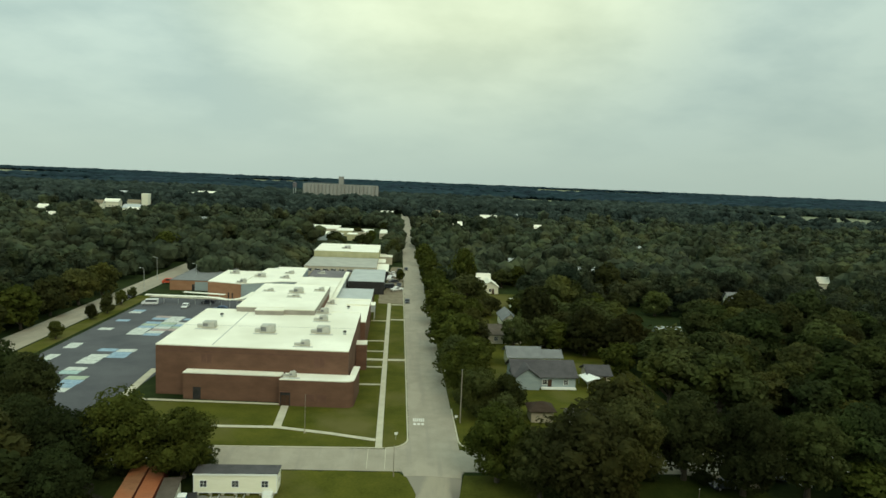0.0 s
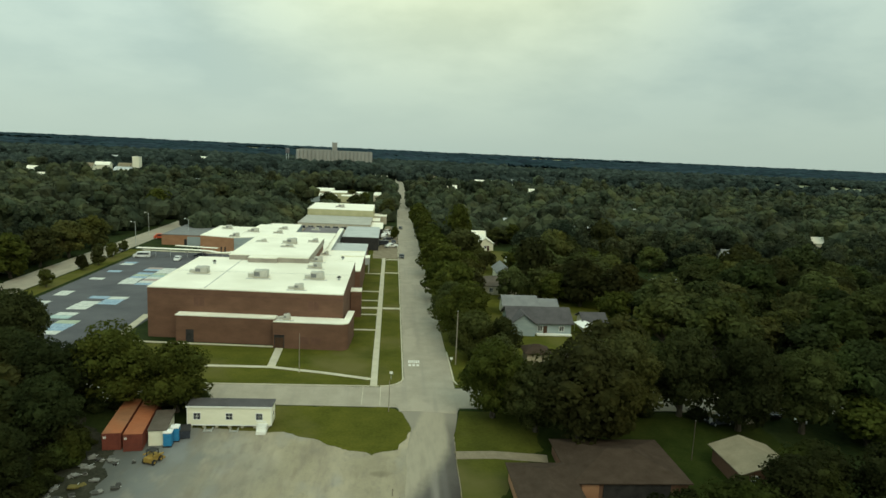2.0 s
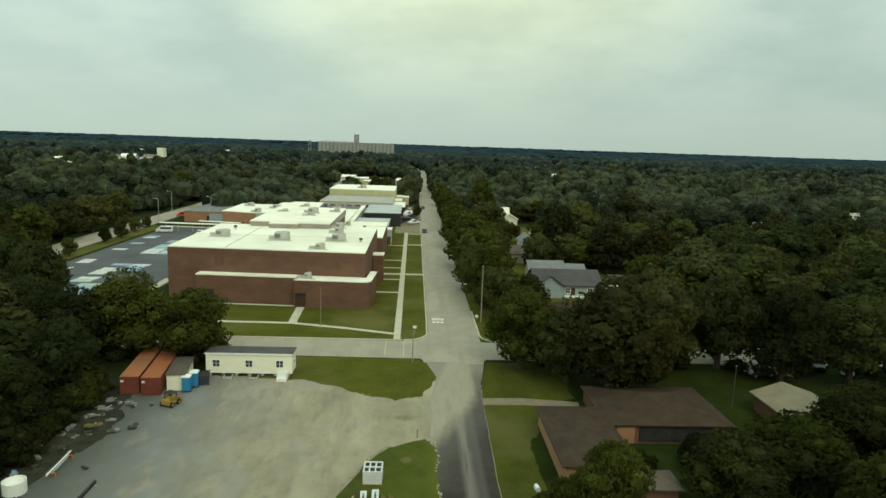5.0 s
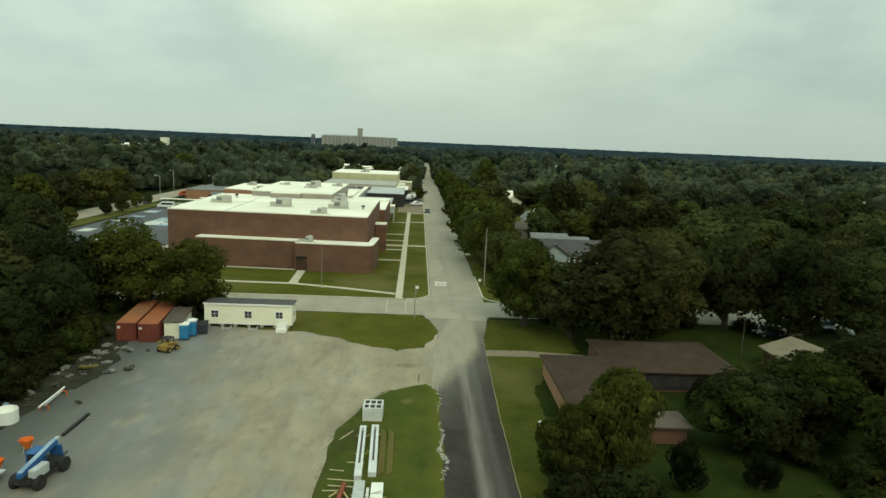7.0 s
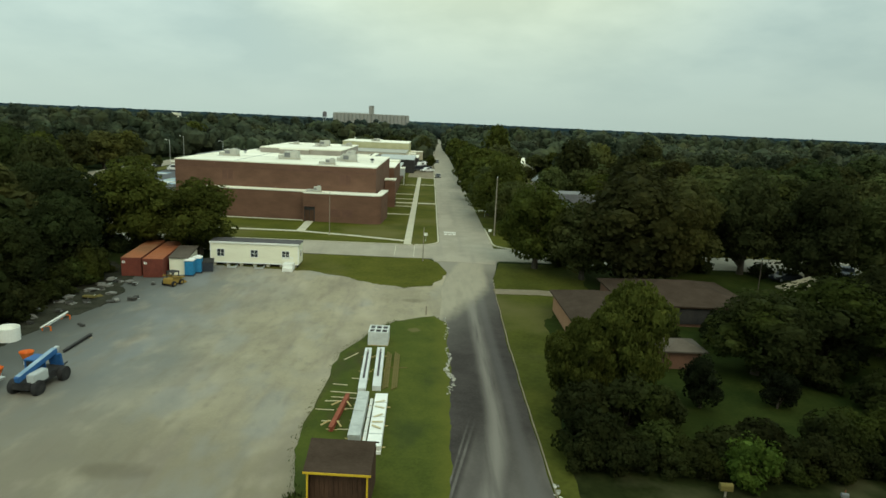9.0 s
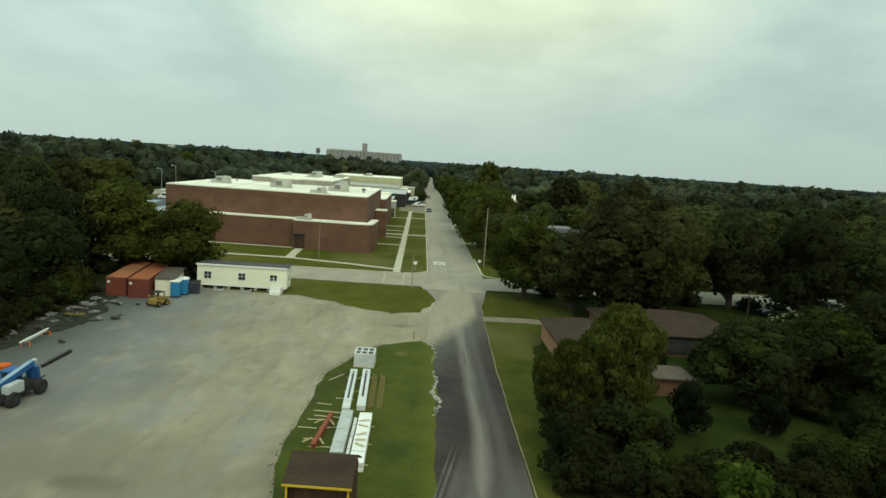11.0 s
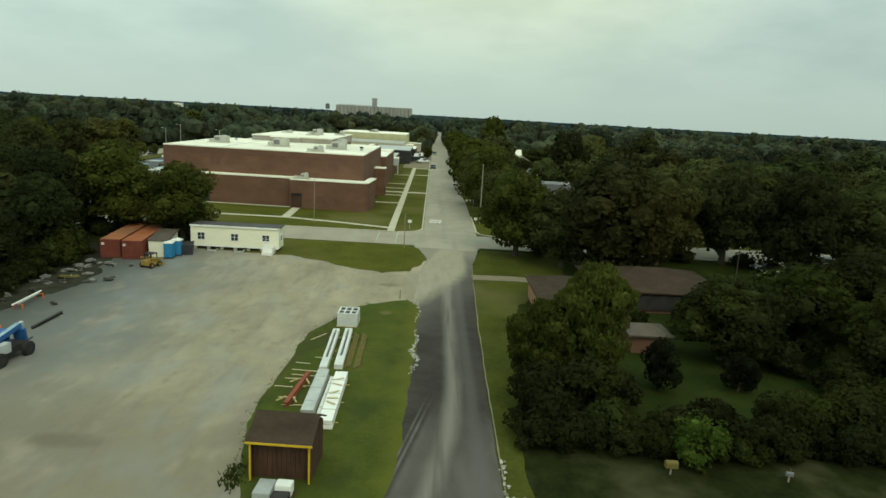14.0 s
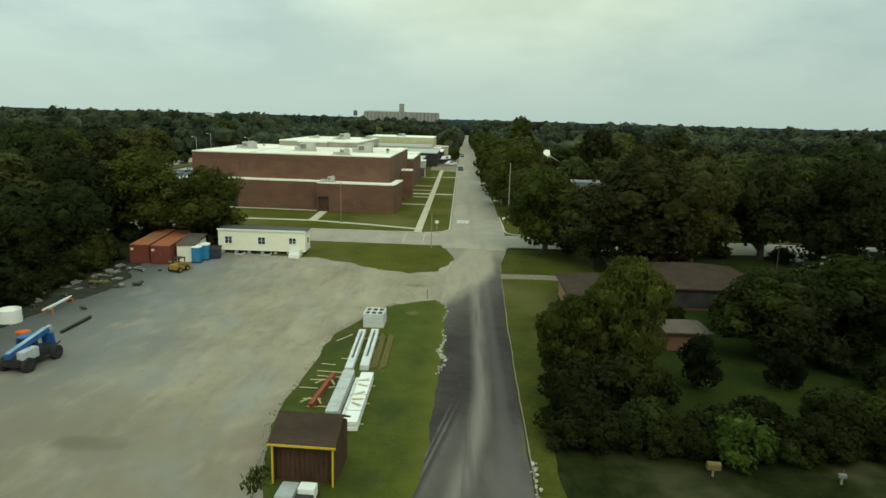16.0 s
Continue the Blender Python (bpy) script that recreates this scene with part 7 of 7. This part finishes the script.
for k, x in enumerate((-4.6, -1.6)):
    strip(f"trim_crossing_{k + 1}", [(x, 97.2), (x, 104.0)], 0.1, 0.078, M["concrete"], "faded white crossing line", "road marking", thick=0.02)


# pale crumbs along the east edge of the lane
for i in range(46):
    y = rng_k.uniform(28.5, 37.2)
    r = rng_k.uniform(0.4, 1.2)
    ob = tagged(new("stone", STONES[i % 8]), "pale rough stone on the lane's shoulder", "stone", "edge stones")
    ob.matrix_world = pose(8.75 + rng_k.gauss(0, 0.1) + (rng_k.uniform(0, 2.2) if y < 33 and i % 3 == 0 else 0), y, ground_z(y) + 0.09 + r * 0.02, 0, 0, rng_k.uniform(0, 360))
    ob.scale = (r, r, r)


# ---- houses ----
def house(name, x0, y0, x1, y1, wall, roof, label, eave=2.5, ridge=4.4, along="x", shape="gable", windows=True, z=None, group="houses"):
    z = ground_z(y0) if z is None else z
    ob = thing(name, x0, y0, z, 0, label, "house", group)
    w, d = x1 - x0, y1 - y0
    Shape().box(0.25, 0.25, -0.3, w - 0.25, d - 0.25, eave).part("wall", M[wall], ob)
    s = Shape()
    if shape == "hip":
        s.hip(-0.2, -0.2, w + 0.2, d + 0.2, eave + 0.003, ridge)
    else:
        s.gable(0, 0, w, d, eave + 0.02, ridge, 0, along, 0.3)
    s.part("roof", M[roof], ob)
    if shape == "gable":
        for k in (0, 1):
            g = Shape()
            if along == "x":
                px = 0.26 if k == 0 else w - 0.36
                g.add([(px, 0.25, eave), (px, d - 0.25, eave), (px, d / 2, ridge - 0.1), (px + 0.1, 0.25, eave), (px + 0.1, d - 0.25, eave), (px + 0.1, d / 2, ridge - 0.1)], [(0, 1, 2), (3, 5, 4), (0, 3, 4, 1), (1, 4, 5, 2), (2, 5, 3, 0)])
            else:
                py = 0.26 if k == 0 else d - 0.36
                g.add([(0.25, py, eave), (w - 0.25, py, eave), (w / 2, py, ridge - 0.1), (0.25, py + 0.1, eave), (w - 0.25, py + 0.1, eave), (w / 2, py + 0.1, ridge - 0.1)], [(0, 1, 2), (3, 5, 4), (0, 3, 4, 1), (1, 4, 5, 2), (2, 5, 3, 0)])
            g.part("gable", M[wall], ob)
    if windows:
        n = max(1, int(w / 4))
        for k in range(n):
            window(ob, (k + 0.5) * w / n - 0.5, 0.9, 1.0, 1.1, y=0.25)
        Shape().box(w * 0.5 + 0.75, 0.19, 0, w * 0.5 + 1.65, 0.247, 2.05).part("door", M["wood_dark"], ob)
    return ob


h = house("grey_house", 26.8, 138.6, 41.8, 148.5, "siding_blue", "shingle_grey", "pale blue house with a dark grey gable roof", 2.7, 5.3)
Shape().gable(0.1, -1.6, 6.3, 5.0, 2.72, 5.0, 0, "y", 0.25).part("roof", M["shingle_grey"], h)
Shape().box(0.4, -1.35, -0.3, 6.0, 0.245, 2.7).add([(0.4, -1.34, 2.7), (6.0, -1.34, 2.7), (3.2, -1.34, 4.85), (0.4, -1.24, 2.7), (6.0, -1.24, 2.7), (3.2, -1.24, 4.85)], [(0, 1, 2), (3, 5, 4), (0, 3, 4, 1), (1, 4, 5, 2), (2, 5, 3, 0)]).part("front_gable", M["siding_blue"], h)
Shape().box(6.6, -0.9, -0.1, 14.7, 0.2, 0.35).part("porch", M["white"], h, "low white porch edge")
house("white_house", 28.3, 154.5, 37.2, 162, "siding_white", "roof_slate", "white house with a pale grey roof", 2.7, 4.6)
house("white_garage", 38.0, 155.5, 42.6, 161, "siding_white", "roof_slate", "small white garage with a grey roof", 2.5, 3.9, windows=False)
house("brown_house", 26.2, 178, 36.5, 191, "siding_tan", "shingle_fade", "tan house with a dull brown hipped roof among trees", 2.6, 4.3, "x", "hip")
house("white_cottage", 35.0, 260, 42.2, 272, "siding_white", "roof_white", "white cottage with a bright roof among trees", 3.0, 5.2, "y")
house("white_annex", 42.0, 229, 48.0, 235, "siding_white", "roof_white", "small white outbuilding among trees", 2.4, 3.4)
house("grey_cottage", 33.5, 196, 38.5, 208, "siding_white", "roof_slate", "grey-roofed white cottage among trees", 3.0, 5.0, "y")
house("dark_garage", 45.2, 141.5, 51, 148, "siding_tan", "shingle_grey", "garage with a dark grey roof", 2.4, 4.0)
ob = thing("car_canopy", 44.0, 137.6, None, 8, "white fabric canopy on thin posts", "canopy")
Shape().gable(0, 0, 4.2, 5.0, 2.1, 2.7, 0, "y", 0.1, 0.06).part("cover", M["white"], ob)
for px in (0.1, 4.1):
    for py in (0.1, 4.9):
        Shape().tube((px, py, -0.1), (px, py, 2.1), 0.04, n=6).part("post", M["metal"], ob)
ob = thing("garden_gazebo", 29.0, 119.5, None, 0, "garden hut with a hipped brown roof", "garden hut")
Shape().box(-2.2, -2.0, -0.2, 2.2, 2.0, 2.3).part("wall", M["siding_tan"], ob)
Shape().hip(-2.8, -2.6, 2.8, 2.6, 2.303, 3.7, 0, 2.3).part("roof", M["shingle_brown"], ob)

house("brown_shed", 33.4, 113.2, 40.2, 119.4, "siding_tan", "shingle_fade", "low shed with a broad faded brown roof in the yard", 2.2, 3.4, "x", "gable", windows=False)
bh = house("brick_house", 23.2, 71.0, 38.6, 83.2, "brick", "shingle_brown", "low brick house with a broad brown hipped roof", 2.3, 4.1, shape="hip", z=-1.8, windows=False)
Shape().box(1.2, 0.1, 0.0, 3.4, 0.246, 2.1).part("brick_panel", M["brick_orange"], bh, "orange brick panel")
# flat dark panel paints the shade below the patio eave
Shape().box(4.0, 0.12, 0.3, 12.8, 0.246, 2.1).part("patio_glass", M["dark"], bh, "dark panel put in for the shade under the patio eave")
house("brick_house_wing", 15.6, 60.8, 23.6, 76.0, "brick_orange", "shingle_brown", "front wing of the brick house with a brown roof", 2.3, 3.7, "y", "hip", z=-1.8, group="brick house")
house("brick_house_porch", 22.9, 57.6, 26.8, 61.2, "brick", "shingle_fade", "low back room of the brick house with a faded brown roof", 1.7, 2.5, "x", "hip", z=-1.85, windows=False, group="brick house")
house("tan_house", 46.4, 73.0, 54.6, 81.5, "brick", "shingle_tan", "low brick house with a tan shingle roof", 2.4, 3.8, "y", "gable", z=-1.6)
for x, y, w, dd, mt in TOWN[:-1]:
    house("town_house", x, y, x + w, y + dd, "siding_white", mt, "small pale house among distant trees", 6.0 if y > 450 else 4.0, 9.2 if y > 450 else 6.6, "x", "gable", group="town houses")
flat_block("white_tower", -279, 716, -272, 724, 0, 17, "siding_white", "roof_white", "tall pale tower block among distant trees", "tower")


# ---- vehicles ----
def car(x, y, turn, mat, label, kind="car", z=None):
    ob = thing(kind, x, y, z, turn, label, kind, "parked vehicles")
    if kind == "van":
        L, W, prof = 5.2, 1.95, [(0, 0.35), (0, 1.1), (0.5, 1.25), (1.25, 2.05), (5.1, 2.1), (5.2, 1.9), (5.2, 0.35)]
    elif kind == "truck":
        L, W, prof = 5.6, 1.95, [(0, 0.4), (0, 1.05), (1.4, 1.15), (1.9, 1.8), (3.3, 1.82), (3.5, 1.15), (5.6, 1.12), (5.6, 0.4)]
    else:
        L, W, prof = 4.5, 1.8, [(0, 0.3), (0, 0.75), (1.1, 0.92), (1.85, 1.4), (3.4, 1.42), (4.2, 0.98), (4.5, 0.9), (4.5, 0.3)]
    rot = Matrix.Rotation(radians(90), 4, "X")
    Shape().prism([(px - L / 2, pz) for px, pz in prof], -W / 2, W / 2, mat=rot).part("body", M[mat], ob, bevel=0.06)
    lo, hi = (1.2, 1.85) if kind == "van" else (1.18, 1.68) if kind == "truck" else (0.96, 1.33)
    xa, xb = (-1.3, 2.3) if kind == "van" else (-0.85, 0.5) if kind == "truck" else (-0.75, 1.2)
    for sy in (-1, 1):
        Shape().box(xa, sy * W / 2 - 0.01, lo, xb, sy * W / 2 + 0.012, hi).part("side_window", M["glass"], ob)
    Shape().add([(xa - 0.5, -W / 2 + 0.15, lo), (xa - 0.5, W / 2 - 0.15, lo), (xa - 0.05, W / 2 - 0.2, hi + 0.03), (xa - 0.05, -W / 2 + 0.2, hi + 0.03)], [(0, 1, 2, 3)]).part("windscreen", M["glass"], ob)
    for px in (-L * 0.31, L * 0.3):
        for sy in (-1, 1):
            w = Shape().tube((px, sy * (W / 2 - 0.16), 0.33), (px, sy * (W / 2 + 0.03), 0.33), 0.33, n=16).part("wheel", M["rubber"], ob)
            Shape().tube((px, sy * (W / 2 + 0.033), 0.33), (px, sy * (W / 2 + 0.045), 0.33), 0.19, n=12).part("rim", M["metal"], w)
    for sy in (-0.6, 0.6):
        Shape().box(-L / 2 - 0.02, sy - 0.18, 0.6, -L / 2 + 0.03, sy + 0.18, 0.74).part("headlight", M["white"], ob)
    return ob


for args in ((-84.6, 219.6, 10, "car_white", "white van parked at the lot's edge", "van"), (-71.8, 216.6, 95, "car_white", "white car parked in the school lot"), (-59.5, 214.4, 5, "car_blue", "blue car parked by the school"), (-66.6, 224.6, 0, "car_dark", "dark car parked by the school"), (-95.5, 231, 90, "car_dark", "dark car on the side street"),
             (-93.4, 263, 20, "car_red", "red delivery van at the building corner", "van"), (-91.0, 268, 20, "car_red", "red delivery van at the building corner", "van"), (-0.4, 260.5, 35, "car_white", "white pickup truck by the kerb", "truck"), (-4.2, 266, 10, "car_dark", "dark van in the school side yard", "van"), (-3.6, 288, 75, "car_white", "white van in the side yard", "van"), (0.6, 272, 85, "car_dark", "dark car in the dirt side yard"), (-2.6, 306, 40, "car_white", "white car in the dirt side yard"), (-50, 320, 20, "car_white", "white van behind the school", "van"), (-54, 325, 25, "car_white", "white car behind the school"), (-49, 331, 60, "car_dark", "dark car behind the school"), (0.6, 314, 90, "car_dark", "dark pickup truck by the kerb", "truck"), (4.0, 321, 90, "car_dark", "dark car on the street"), (-6.8, 272, 60, "car_white", "white car in the school side yard"), (-2.0, 281, 20, "car_dark", "dark car in the school side yard"), (-1.0, 297, 80, "car_white", "white pickup in the side yard", "truck"),
             (12.4, 226, 90, "car_dark", "dark car parked beside the street"), (3.6, 236, 90, "car_dark", "dark car parked at the kerb"), (79.5, 102.6, 10, "car_white", "white car parked under the trees"), (68.2, 94.2, 65, "car_white", "white car parked under the trees"), (64.8, 96.0, 70, "car_dark", "dark car parked under the trees"), (53.5, 92.5, 10, "car_dark", "dark car parked under the trees"), (42, 101, 3, "car_white", "white car on the cross street"), (-70, 108, 5, "car_white", "white car beyond the trees")):
    car(*args)
# side yard by the street
sheet("side_yard", [(-7, 233), (2.2, 233), (2.2, 330), (-3.5, 330), (-5, 300), (-5, 262), (-7.5, 250)], 0.06, M["track"], "worn dirt yard beside the school", "yard", crumble=0.3)


# ---- far landmarks ----
def elevator():
    ob = thing("grain_elevator", 0, 0, 0, 0, "long pale concrete grain elevator with a head tower", "grain elevator")
    n, x0, x1, y, r = 20, -174.0, -38.5, 1174, 3.6
    for k in range(n):
        cx = x0 + r + (x1 - x0 - 2 * r) * k / (n - 1)
        s = Shape()
        s.tube((cx, y, -0.5), (cx, y, 26.6), r, n=14)
        s.part("silo", M["silo"], ob)
    Shape().box(x0 + 1, y - 1.6, 26.6, x1 - 1, y + 2.5, 28.2).part("gallery", M["silo"], ob)
    Shape().box(-110, y - 3.5, 26.7, -101.5, y + 4, 41.5).part("head_house", M["silo"], ob, "tall pale head house")
    Shape().box(-110.4, y - 3.9, 41.5, -101.1, y + 4.4, 42.2).part("head_roof", M["silo"], ob)
    for k in range(16):
        px = x0 + 8 + k * 4.0
        Shape().box(px, y - 1.0, 28.2, px + 1.4, y + 1.0, 29.8).part("roof_vent", M["silo"], ob)


elevator()
ob = thing("water_tower", -188, 1170, 0, 0, "small dark water tower on thin legs", "water tower")
Shape().tube((0, 0, 20), (0, 0, 27.5), 3.6, n=16).tube((0, 0, 27.5), (0, 0, 29.5), 3.8, 0.4, n=16).part("tank", M["roof_dark"], ob)
for a in range(4):
    Shape().tube((3 * math.cos(a * 1.57 + 0.8), 3 * math.sin(a * 1.57 + 0.8), -0.3), (2.6 * math.cos(a * 1.57 + 0.8), 2.6 * math.sin(a * 1.57 + 0.8), 20), 0.3, n=6).part("leg", M["metal"], ob)


# ---- grass and weeds ----
def tufts(name, label, count, place, h0, h1, mat, seed):
    """Small upright blades in tufts."""
    rng = np.random.default_rng(seed)
    V, F = [], []
    for i in range(count):
        x, y, s = place(rng)
        z = ground_z(y) + 0.05
        for b in range(4):
            a, h = rng.uniform(0, 6.283), rng.uniform(h0, h1) * s
            w = h * 0.28
            dx, dy = math.cos(a), math.sin(a)
            k = len(V)
            ox, oy = x + rng.uniform(-0.2, 0.2) * s, y + rng.uniform(-0.2, 0.2) * s
            V += [(ox - dy * w, oy + dx * w, z), (ox + dy * w, oy - dx * w, z), (ox + dx * h * 0.5 + dy * w * 0.3, oy + dy * h * 0.5 - dx * w * 0.3, z + h), (ox + dx * h * 0.5 - dy * w * 0.3, oy + dy * h * 0.5 + dx * w * 0.3, z + h)]
            F.append((k, k + 1, k + 2, k + 3))
    me = bpy.data.meshes.new(name)
    me.from_pydata(V, [], F)
    me.materials.append(mat)
    tagged(new(name, me), label, "grass", "", "stuff")


EDGE = [(-2.7, 69.6), (-5.1, 66), (-7.6, 59), (-7.9, 48), (-8.0, 40), (-6.5, 33.7)]


def along_edge(rng):
    k = rng.integers(0, len(EDGE) - 1)
    u = rng.random()
    (xa, ya), (xb, yb) = EDGE[k], EDGE[k + 1]
    return xa + (xb - xa) * u + rng.normal(0, 0.14), ya + (yb - ya) * u + rng.normal(0, 0.14), rng.uniform(0.6, 1.5)


def by_shed(rng):
    return -6.8 + rng.normal(0, 0.28), 33.9 + rng.normal(0, 0.7), rng.uniform(0.8, 2.2)


M["blade"] = material("grass_blades", (0.03, 0.045, 0.009), (0.06, 0.075, 0.02), 0.9, scale=0.4, fine=3, bump=0.0, island=0.35, trans=0.25, spec=0.05)
tufts("edge_weeds", "ragged dark weeds along the gravel's edge", 260, along_edge, 0.03, 0.09, M["blade"], 1)
tufts("shed_weeds", "dark weeds beside the shed", 60, by_shed, 0.06, 0.18, M["blade"], 2)
